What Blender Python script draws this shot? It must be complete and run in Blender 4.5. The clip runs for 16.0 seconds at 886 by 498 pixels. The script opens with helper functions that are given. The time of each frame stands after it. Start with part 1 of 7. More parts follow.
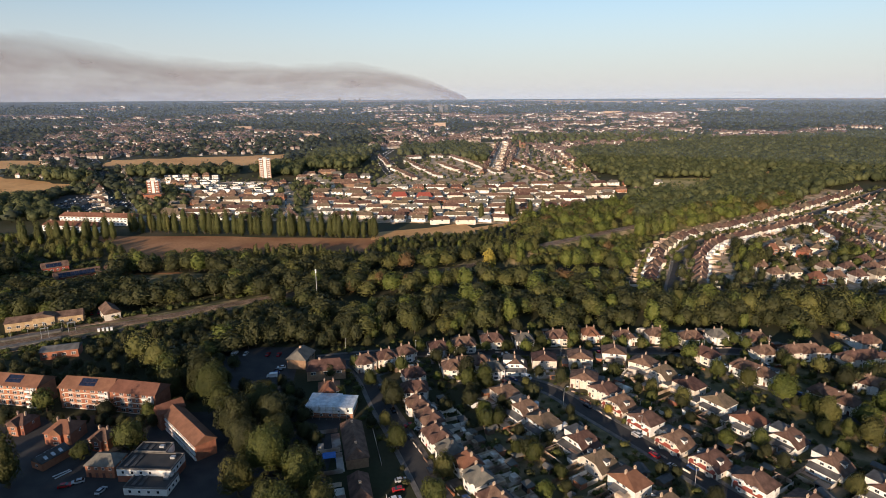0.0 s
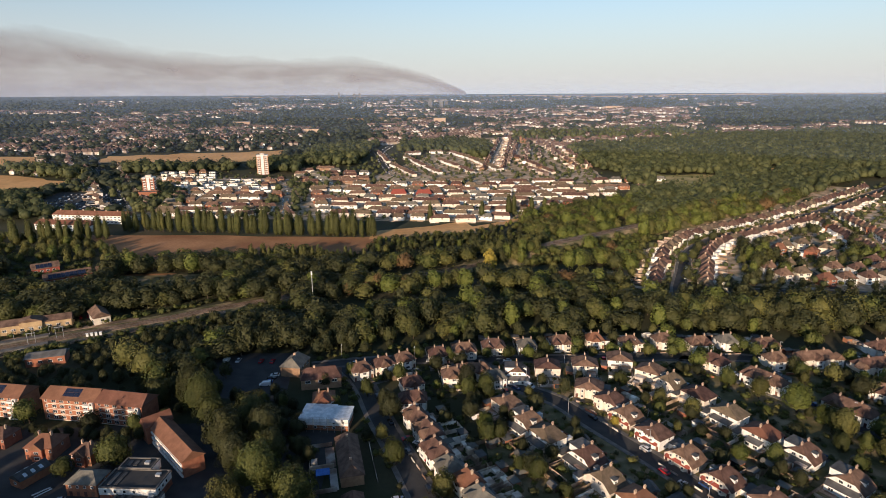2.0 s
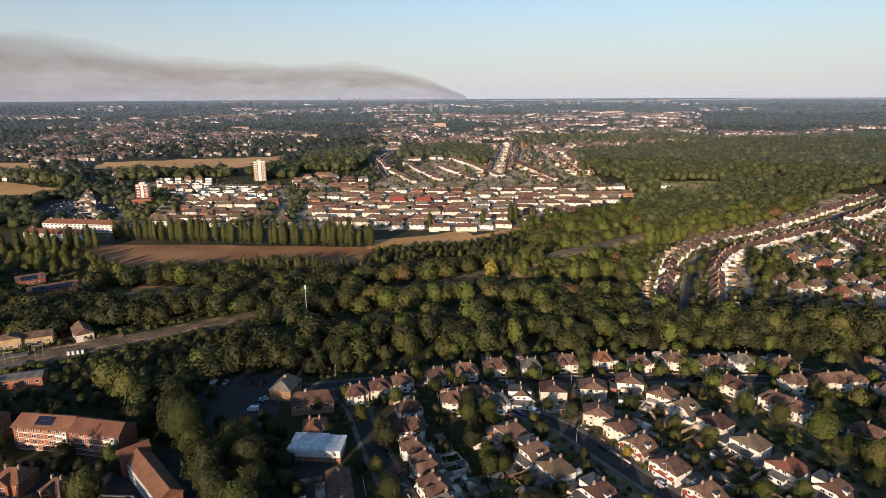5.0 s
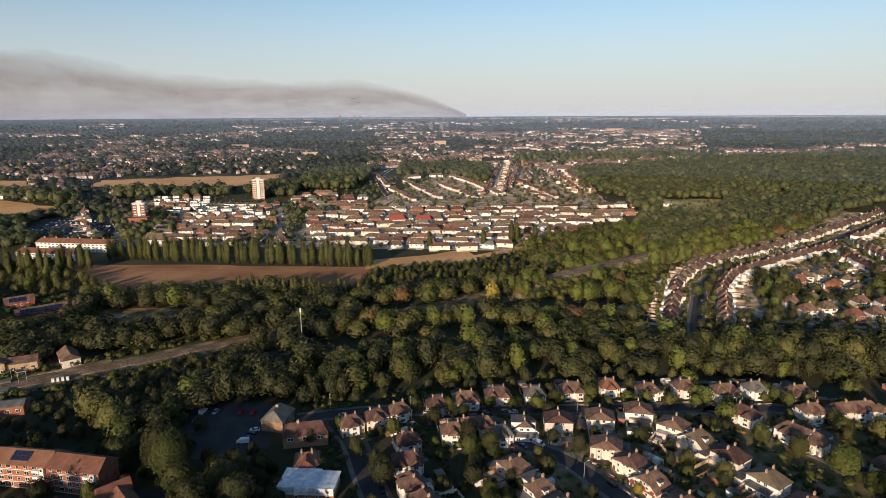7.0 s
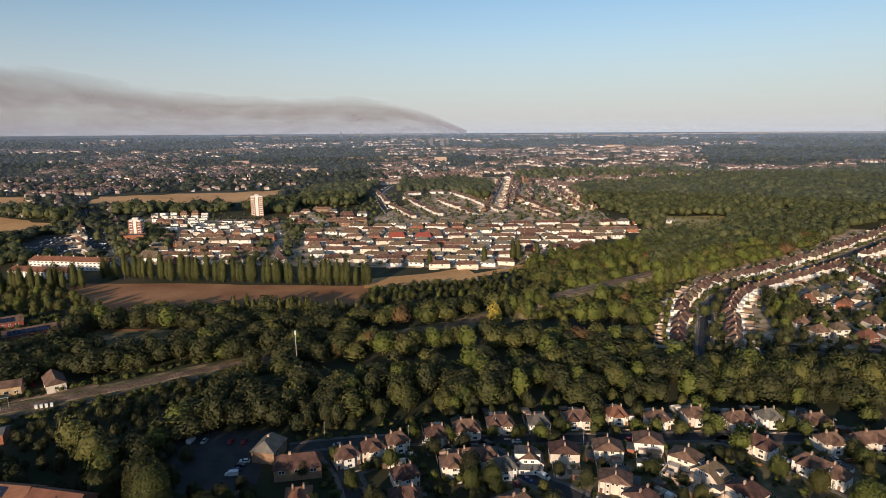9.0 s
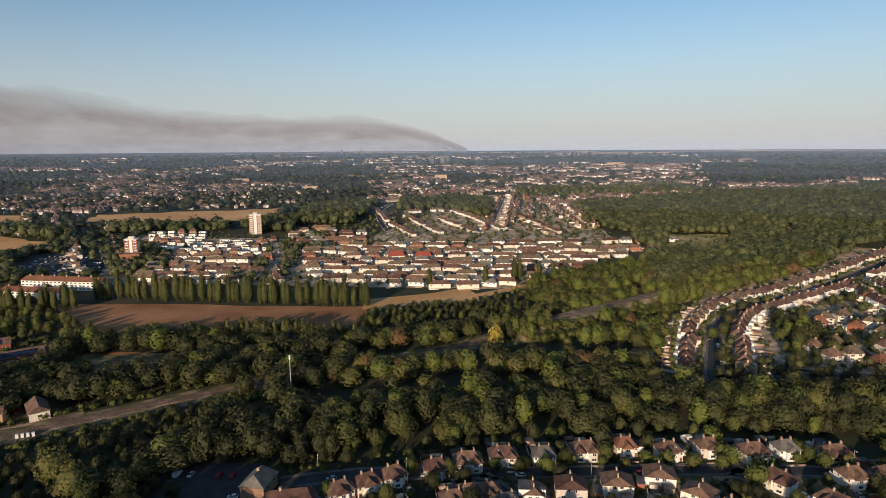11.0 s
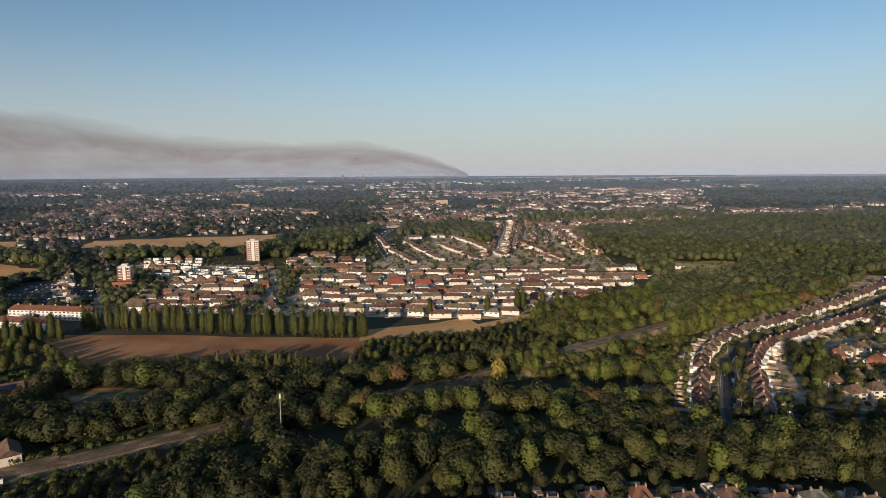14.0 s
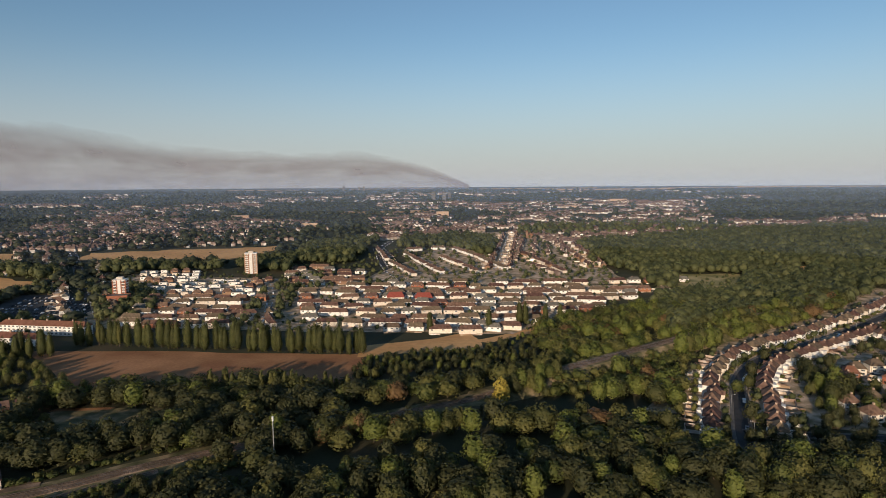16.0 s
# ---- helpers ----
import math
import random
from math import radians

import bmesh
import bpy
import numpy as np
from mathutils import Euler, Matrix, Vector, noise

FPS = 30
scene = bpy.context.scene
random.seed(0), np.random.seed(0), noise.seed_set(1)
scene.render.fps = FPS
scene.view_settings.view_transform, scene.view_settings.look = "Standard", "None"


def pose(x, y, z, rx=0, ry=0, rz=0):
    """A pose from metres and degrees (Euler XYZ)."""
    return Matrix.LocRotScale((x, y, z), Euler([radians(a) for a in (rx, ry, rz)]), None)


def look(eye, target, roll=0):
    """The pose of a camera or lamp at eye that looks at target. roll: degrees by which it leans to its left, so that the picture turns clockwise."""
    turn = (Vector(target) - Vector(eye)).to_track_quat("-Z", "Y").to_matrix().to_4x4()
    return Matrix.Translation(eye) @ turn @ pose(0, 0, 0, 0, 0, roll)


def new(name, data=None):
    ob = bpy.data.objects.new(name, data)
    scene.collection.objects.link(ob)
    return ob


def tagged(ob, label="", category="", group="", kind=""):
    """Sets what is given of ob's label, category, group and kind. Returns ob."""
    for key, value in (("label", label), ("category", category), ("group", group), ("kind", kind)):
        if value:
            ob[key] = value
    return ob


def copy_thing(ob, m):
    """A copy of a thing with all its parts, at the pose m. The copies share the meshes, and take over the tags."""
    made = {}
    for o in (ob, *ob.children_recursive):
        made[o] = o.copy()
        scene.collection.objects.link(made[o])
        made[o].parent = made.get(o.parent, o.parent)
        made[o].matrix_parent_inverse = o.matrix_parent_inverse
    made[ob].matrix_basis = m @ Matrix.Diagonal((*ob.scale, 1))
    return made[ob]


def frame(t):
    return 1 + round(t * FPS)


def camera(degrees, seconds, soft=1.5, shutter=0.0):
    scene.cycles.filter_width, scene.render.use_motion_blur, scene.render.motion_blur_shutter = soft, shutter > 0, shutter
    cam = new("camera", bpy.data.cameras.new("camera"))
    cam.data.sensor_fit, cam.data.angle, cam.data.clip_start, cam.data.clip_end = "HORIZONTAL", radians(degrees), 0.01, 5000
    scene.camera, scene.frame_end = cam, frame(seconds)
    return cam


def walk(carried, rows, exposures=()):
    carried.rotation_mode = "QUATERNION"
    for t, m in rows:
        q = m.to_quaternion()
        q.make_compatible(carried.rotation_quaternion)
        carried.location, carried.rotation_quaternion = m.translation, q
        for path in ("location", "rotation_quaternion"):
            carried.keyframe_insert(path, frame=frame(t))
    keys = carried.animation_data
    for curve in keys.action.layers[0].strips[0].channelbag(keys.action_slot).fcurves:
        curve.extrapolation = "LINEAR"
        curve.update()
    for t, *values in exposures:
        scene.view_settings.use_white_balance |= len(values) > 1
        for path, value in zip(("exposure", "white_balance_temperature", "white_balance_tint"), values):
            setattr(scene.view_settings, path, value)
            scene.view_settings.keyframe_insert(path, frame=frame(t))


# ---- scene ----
cam = camera(73.66, 16.0, 0.66)
# seconds, place in metres, pitch, roll, yaw in degrees
ROWS = [
    (0.0, 0.00, 0.00, 120.00, -14.44, -0.29, 0.00),
    (0.5, 0.07, 2.74, 120.32, -14.60, -0.29, 0.00),
    (1.0, 0.14, 5.44, 120.60, -14.72, -0.29, 0.00),
    (1.5, 0.21, 8.12, 120.85, -14.86, -0.30, 0.01),
    (2.0, 0.28, 10.77, 121.06, -14.93, -0.30, 0.01),
    (2.5, 0.35, 13.40, 121.25, -14.99, -0.30, 0.01),
    (3.0, 0.42, 16.01, 121.41, -15.02, -0.30, 0.02),
    (5.5, 0.76, 28.79, 121.89, -14.14, -0.31, 0.05),
    (6.0, 0.83, 31.31, 121.94, -13.70, -0.32, 0.05),
    (6.5, 0.90, 33.83, 121.97, -13.31, -0.32, 0.06),
    (7.0, 0.97, 36.33, 122.00, -12.88, -0.32, 0.07),
    (7.5, 1.04, 38.84, 122.03, -12.49, -0.32, 0.08),
    (8.0, 1.11, 41.34, 122.05, -12.09, -0.33, 0.09),
    (8.5, 1.19, 43.84, 122.06, -11.74, -0.33, 0.10),
    (9.0, 1.26, 46.35, 122.08, -11.36, -0.33, 0.11),
    (11.5, 1.61, 58.98, 122.28, -9.24, -0.34, 0.17),
    (12.0, 1.68, 61.54, 122.36, -8.79, -0.34, 0.19),
    (12.5, 1.75, 64.12, 122.46, -8.42, -0.35, 0.20),
    (13.0, 1.82, 66.72, 122.57, -8.03, -0.35, 0.22),
    (13.5, 1.89, 69.34, 122.71, -7.69, -0.35, 0.23),
    (14.0, 1.97, 71.98, 122.87, -7.31, -0.35, 0.25),
    (14.5, 2.04, 74.64, 123.06, -6.96, -0.36, 0.26),
    (15.0, 2.11, 77.34, 123.28, -6.58, -0.36, 0.28),
    (15.5, 2.18, 80.06, 123.53, -6.30, -0.36, 0.30),
    (16.0, 2.25, 82.81, 123.81, -6.27, -0.36, 0.32),
]
walk(cam, [(t, pose(x, y, z, 0, 0, yaw) @ pose(0, 0, 0, 90 + pitch, 0, 0) @ pose(0, 0, 0, 0, 0, roll)) for t, x, y, z, pitch, roll, yaw in ROWS], [(0.0, 0.28, 6620, 13), (6.0, 0.22, 6620, 13), (10.0, 0.04, 6570, 12), (13.0, -0.08, 6520, 10.5), (16.0, -0.17, 6500, 10)])

# ---- light ----
SUN_FROM, SUN_UP = radians(22), radians(12.3)  # the sun stands behind the start, to its left, low
world = bpy.data.worlds.new("sky")
scene.world = world
world.use_nodes = True
wn = world.node_tree.nodes
sky = wn.new("ShaderNodeTexSky")
sky.sky_type = "NISHITA"
sky.sun_disc = False
sky.sun_elevation = SUN_UP
sky.sun_rotation = radians(180) + SUN_FROM
sky.altitude = 100
sky.air_density, sky.dust_density, sky.ozone_density = 1.0, 0.4, 2.0
# pale haze low over the horizon, all round
where = wn.new("ShaderNodeTexCoord")
split = wn.new("ShaderNodeSeparateXYZ")
fall = wn.new("ShaderNodeMapRange")
fall.interpolation_type = "SMOOTHERSTEP"
for key, value in (("From Min", -0.05), ("From Max", 0.27), ("To Min", 0.85), ("To Max", 0.0)):
    fall.inputs[key].default_value = value
haze = wn.new("ShaderNodeMix")
haze.data_type = "RGBA"
haze.inputs[7].default_value = (4.3, 4.32, 4.72, 1)
wl = world.node_tree.links
wl.new(where.outputs["Generated"], split.inputs[0])
wl.new(split.outputs["Z"], fall.inputs["Value"])
wl.new(fall.outputs[0], haze.inputs[0])
tint = wn.new("ShaderNodeMix")  # clear evening blue
tint.data_type, tint.blend_type = "RGBA", "MULTIPLY"
tint.inputs[0].default_value, tint.inputs[7].default_value = 1.0, (0.91, 1.0, 1.05, 1)
wl.new(sky.outputs[0], tint.inputs[6])
wl.new(tint.outputs[2], haze.inputs[6])
wl.new(haze.outputs[2], wn["Background"].inputs[0])
wn["Background"].inputs[1].default_value = 0.12
sun = new("sun", bpy.data.lights.new("sun", "SUN"))
sun.data.energy, sun.data.angle, sun.data.color = 5.0, radians(0.53), (1.0, 0.79, 0.575)
sun.matrix_world = look((-math.sin(SUN_FROM) * math.cos(SUN_UP) * 300, -math.cos(SUN_FROM) * math.cos(SUN_UP) * 300, math.sin(SUN_UP) * 300), (0, 0, 0))

# ---- materials ----


def material(name, a, b, scale=1.0, rough=0.85, c=None, fine=20.0, bump=0.3, metal=0.0, vary=0.0, space="Object", spread=(0.35, 0.65), depth=0.05, courses=0.0, island=0.0, spec=0.3, grain=0.28):
    """Two colours mixed by a coarse noise, flecked by a fine one, with relief; vary: brightness and hue by object; island: by loose piece."""
    m = bpy.data.materials.new(name)
    m.use_nodes = True
    n, l = m.node_tree.nodes, m.node_tree.links
    out = n["Principled BSDF"]
    out.inputs["Roughness"].default_value, out.inputs["Metallic"].default_value = rough, metal
    out.inputs["Specular IOR Level"].default_value = spec
    co = n.new("ShaderNodeTexCoord")
    big = n.new("ShaderNodeTexNoise")
    big.inputs["Scale"].default_value, big.inputs["Detail"].default_value = scale, 5
    l.new(co.outputs[space], big.inputs["Vector"])
    ramp = n.new("ShaderNodeValToRGB")
    ramp.color_ramp.elements[0].position, ramp.color_ramp.elements[1].position = spread
    ramp.color_ramp.elements[0].color, ramp.color_ramp.elements[1].color = (*a, 1), (*b, 1)
    if c:
        e = ramp.color_ramp.elements.new(sum(spread) / 2)
        e.color = (*c, 1)
    l.new(big.outputs["Fac"], ramp.inputs[0])
    small = n.new("ShaderNodeTexNoise")
    small.inputs["Scale"].default_value, small.inputs["Detail"].default_value = fine, 3
    l.new(co.outputs[space], small.inputs["Vector"])
    hsv = n.new("ShaderNodeHueSaturation")
    val = n.new("ShaderNodeMapRange")
    val.inputs["To Min"].default_value, val.inputs["To Max"].default_value = 1 - grain, 1 + grain
    l.new(small.outputs["Fac"], val.inputs["Value"])
    last = val.outputs[0]
    for amount, kind, socket in ((vary, "ShaderNodeObjectInfo", "Random"), (island, "ShaderNodeNewGeometry", "Random Per Island")):
        if amount:
            src = n.new(kind)
            r = n.new("ShaderNodeMapRange")
            r.inputs["To Min"].default_value, r.inputs["To Max"].default_value = 1 - amount, 1 + amount
            l.new(src.outputs[socket], r.inputs["Value"])
            mul = n.new("ShaderNodeMath")
            mul.operation = "MULTIPLY"
            l.new(last, mul.inputs[0])
            l.new(r.outputs[0], mul.inputs[1])
            last = mul.outputs[0]
            hue = n.new("ShaderNodeMath")
            hue.operation = "MULTIPLY_ADD"
            hue.inputs[1].default_value, hue.inputs[2].default_value = 0.09 * amount, 0.5 - 0.045 * amount
            l.new(src.outputs[socket], hue.inputs[0])
            l.new(hue.outputs[0], hsv.inputs["Hue"])
    l.new(last, hsv.inputs["Value"])
    l.new(ramp.outputs[0], hsv.inputs["Color"])
    l.new(hsv.outputs[0], out.inputs["Base Color"])
    height = small.outputs["Fac"]
    if courses:
        wave = n.new("ShaderNodeTexWave")
        wave.bands_direction, wave.wave_profile = "Z", "SAW"
        wave.inputs["Scale"].default_value, wave.inputs["Distortion"].default_value = courses, 0.4
        l.new(co.outputs[space], wave.inputs["Vector"])
        height = wave.outputs["Fac"]
    if bump:
        bp = n.new("ShaderNodeBump")
        bp.inputs["Strength"].default_value, bp.inputs["Distance"].default_value = bump, depth
        l.new(height, bp.inputs["Height"])
        l.new(bp.outputs[0], out.inputs["Normal"])
    return m


def leafy(name, a, b, c=None, vary=0.3, island=0.06, scale=0.25):
    """Foliage: leaf colour, rather rough, with a little light passing through."""
    a, b, c = ((k[0] * 1.04, k[1], k[2]) if k else None for k in (a, b, c))
    m = material(name, a, b, scale, 0.65, c, 1.8, 0.4, depth=0.4, vary=vary, island=island, spec=0.25, grain=0.45)
    n, l = m.node_tree.nodes, m.node_tree.links
    out = n["Principled BSDF"]
    tr = n.new("ShaderNodeBsdfTranslucent")
    mix = n.new("ShaderNodeMixShader")
    mix.inputs[0].default_value = 0.28
    src = out.inputs["Base Color"].links[0].from_socket
    l.new(src, tr.inputs["Color"])
    l.new(out.outputs[0], mix.inputs[1])
    l.new(tr.outputs[0], mix.inputs[2])
    l.new(mix.outputs[0], n["Material Output"].inputs["Surface"])
    return m


M = {
    "ground": material("ground", (0.03, 0.034, 0.014), (0.07, 0.058, 0.032), 0.02, 0.95, (0.042, 0.044, 0.019), 0.6, 0.4, depth=0.2),
    "dry": material("dry_grass", (0.27, 0.12, 0.055), (0.42, 0.21, 0.10), 0.03, 0.95, (0.33, 0.162, 0.074), 0.5, 0.3, depth=0.1),
    "dry_far": material("dry_far_field", (0.54, 0.29, 0.11), (0.68, 0.39, 0.165), 0.015, 0.95, None, 0.2, 0),
    "lawn": material("lawn", (0.068, 0.07, 0.027), (0.32, 0.235, 0.14), 0.12, 0.95, (0.15, 0.128, 0.062), 3, 0.3),
    "scrub": material("scrub", (0.17, 0.16, 0.06), (0.46, 0.36, 0.18), 0.05, 0.95, (0.29, 0.25, 0.1), 0.7, 0.3),
    "garden": material("dry_garden", (0.2, 0.16, 0.08), (0.66, 0.5, 0.37), 0.12, 0.95, (0.42, 0.31, 0.2), 1.5, 0.3),
    "stack": material("chimney_brick", (0.34, 0.23, 0.165), (0.48, 0.35, 0.26), 1, 0.9, None, 8, 0.3, vary=0.2),
    "asphalt": material("asphalt", (0.038, 0.038, 0.04), (0.062, 0.06, 0.058), 0.15, 0.9, None, 6, 0.2),
    "paving": material("paving", (0.10, 0.092, 0.084), (0.17, 0.155, 0.14), 0.4, 0.9, None, 5, 0.2, vary=0.2),
    "ballast": material("ballast", (0.12, 0.088, 0.056), (0.38, 0.265, 0.185), 0.13, 0.95, (0.22, 0.15, 0.1), 3, 0.5, spread=(0.38, 0.66)),
    "dirt": material("yard_dirt", (0.045, 0.045, 0.022), (0.24, 0.16, 0.105), 0.09, 0.95, (0.105, 0.082, 0.048), 2, 0.4, spread=(0.36, 0.64)),
    "rail": material("rail_steel", (0.22, 0.16, 0.12), (0.34, 0.28, 0.24), 1, 0.4, None, 20, 0.1, metal=0.8),
    "sleeper": material("sleeper", (0.14, 0.1, 0.075), (0.22, 0.155, 0.115), 1, 0.9),
    "white": material("white_render", (0.7, 0.67, 0.62), (0.84, 0.815, 0.77), 0.5, 0.8, None, 9, 0.1, vary=0.08),
    "cream": material("cream_pebbledash", (0.61, 0.53, 0.44), (0.75, 0.67, 0.57), 0.6, 0.9, None, 14, 0.3, vary=0.15),
    "brick": material("red_brick", (0.26, 0.10, 0.06), (0.36, 0.15, 0.085), 0.5, 0.9, None, 7, 0.4, vary=0.15, courses=0.0),
    "brown_brick": material("brown_brick", (0.22, 0.13, 0.085), (0.31, 0.19, 0.12), 0.5, 0.9, None, 7, 0.4, vary=0.15),
    "stock_brick": material("stock_brick", (0.36, 0.25, 0.14), (0.47, 0.34, 0.2), 0.4, 0.9, None, 6, 0.3),
    "hung": material("tan_hung_tile", (0.3, 0.17, 0.11), (0.46, 0.28, 0.19), 0.7, 0.85, None, 7, 0.4, vary=0.3, courses=2.4),
    "red": material("red_hung_tile", (0.26, 0.062, 0.045), (0.35, 0.09, 0.062), 1, 0.8, None, 9, 0.3, courses=3.0),
    "roof": material("brown_roof_tile", (0.082, 0.046, 0.035), (0.175, 0.102, 0.077), 0.35, 0.85, (0.125, 0.072, 0.054), 6, 0.6, vary=0.32, courses=1.6, depth=0.04),
    "roof_red": material("red_roof_tile", (0.155, 0.07, 0.043), (0.225, 0.104, 0.065), 0.35, 0.85, None, 6, 0.6, vary=0.15, courses=1.6, depth=0.04),
    "roof_grey": material("grey_roof_tile", (0.10, 0.095, 0.085), (0.17, 0.155, 0.13), 0.35, 0.85, None, 6, 0.5, vary=0.2, courses=1.6, depth=0.04),
    "roof_moss": material("mossy_roof_tile", (0.10, 0.076, 0.05), (0.16, 0.115, 0.08), 0.5, 0.9, None, 6, 0.5, vary=0.15, courses=1.6, depth=0.04),
    "felt": material("roofing_felt", (0.075, 0.072, 0.07), (0.14, 0.135, 0.13), 0.3, 0.85, None, 5, 0.2, vary=0.25),
    "sheet": material("white_sheeting", (0.48, 0.52, 0.56), (0.72, 0.75, 0.78), 0.6, 0.5, None, 5, 0.5, depth=0.15),
    "frame": material("window_frame", (0.72, 0.72, 0.7), (0.8, 0.8, 0.78), 1, 0.5, bump=0),
    "glass": material("window_glass", (0.018, 0.022, 0.028), (0.035, 0.04, 0.046), 0.5, 0.08, bump=0, spec=0.6),
    "door": material("painted_door", (0.11, 0.05, 0.04), (0.2, 0.1, 0.07), 0.2, 0.5, bump=0, vary=0.5),
    "timber": material("dark_timber", (0.03, 0.025, 0.022), (0.06, 0.05, 0.04), 1, 0.8),
    "wood": material("weathered_wood", (0.15, 0.10, 0.065), (0.25, 0.18, 0.12), 0.8, 0.9, None, 6, 0.3, vary=0.25),
    "metal": material("galvanised_steel", (0.36, 0.37, 0.38), (0.48, 0.49, 0.5), 1, 0.45, metal=0.5, bump=0),
    "panel": material("solar_panel", (0.012, 0.016, 0.035), (0.022, 0.03, 0.06), 1, 0.15, bump=0, spec=0.6),
    "tyre": material("tyre", (0.015, 0.015, 0.015), (0.025, 0.025, 0.025), 2, 0.9, bump=0),
    "blue": material("blue_tarpaulin", (0.02, 0.12, 0.42), (0.035, 0.17, 0.52), 1, 0.5, None, 4, 0.3),
    "bark": material("bark", (0.055, 0.042, 0.03), (0.10, 0.08, 0.06), 0.6, 0.95, None, 5, 0.6),
    "leaf": leafy("leaf_green", (0.045, 0.06, 0.016), (0.1, 0.11, 0.029), (0.067, 0.078, 0.021), vary=0.4),
    "leaf_warm": leafy("leaf_warm", (0.049, 0.056, 0.017), (0.101, 0.101, 0.031), vary=0.35),
    "leaf_deep": leafy("leaf_deep", (0.036, 0.043, 0.015), (0.076, 0.079, 0.026), vary=0.35),
    "leaf_fresh": leafy("leaf_fresh", (0.066, 0.086, 0.019), (0.132, 0.15, 0.035), vary=0.3),
    "leaf_dark": leafy("leaf_dark", (0.029, 0.035, 0.014), (0.06, 0.062, 0.024)),
    "leaf_olive": leafy("leaf_olive", (0.075, 0.079, 0.023), (0.128, 0.124, 0.037)),
    "leaf_poplar": leafy("leaf_poplar", (0.054, 0.066, 0.021), (0.105, 0.112, 0.036), vary=0.22),
    "leaf_yellow": leafy("leaf_yellow", (0.283, 0.236, 0.042), (0.413, 0.33, 0.064), vary=0.05),
    "leaf_rust": leafy("leaf_rust", (0.118, 0.078, 0.033), (0.177, 0.109, 0.049), vary=0.2),
    "leaf_far": leafy("leaf_far", (0.06, 0.075, 0.032), (0.135, 0.145, 0.058), (0.089, 0.103, 0.043), vary=0, island=0.1, scale=0.045),
    "leaf_hill": leafy("leaf_hill", (0.031, 0.042, 0.027), (0.068, 0.078, 0.045), (0.047, 0.059, 0.035), vary=0, island=0.12, scale=0.03),
    "far_wall": material("far_wall", (0.3, 0.235, 0.195), (0.76, 0.74, 0.7), 0.06, 0.9, (0.46, 0.385, 0.33), 1, 0, island=0.4, spread=(0.42, 0.6)),
    "far_roof": material("far_roof", (0.115, 0.076, 0.062), (0.2, 0.132, 0.108), 0.05, 0.9, None, 1, 0, island=0.35),
}
for key, col in (("car_white", (0.72, 0.72, 0.72)), ("car_silver", (0.42, 0.44, 0.46)), ("car_black", (0.015, 0.015, 0.018)), ("car_red", (0.35, 0.02, 0.025)), ("car_blue", (0.03, 0.07, 0.2)), ("car_grey", (0.11, 0.115, 0.12))):
    M[key] = material(key, [0.94 * v for v in col], col, 2, 0.22, bump=0, spec=0.6)

# ---- building tools ----
RINGS, RISES = (0, 640, 890, 1240, 1790, 3000, 4950, 1e9), (0, 0, 4, 19, 33, 60, 98, 98)


def level(x, y):
    """Height of the ground: flat round the camera, then rising gently to the far hills."""
    return float(np.interp(math.hypot(x, y), RINGS, RISES))


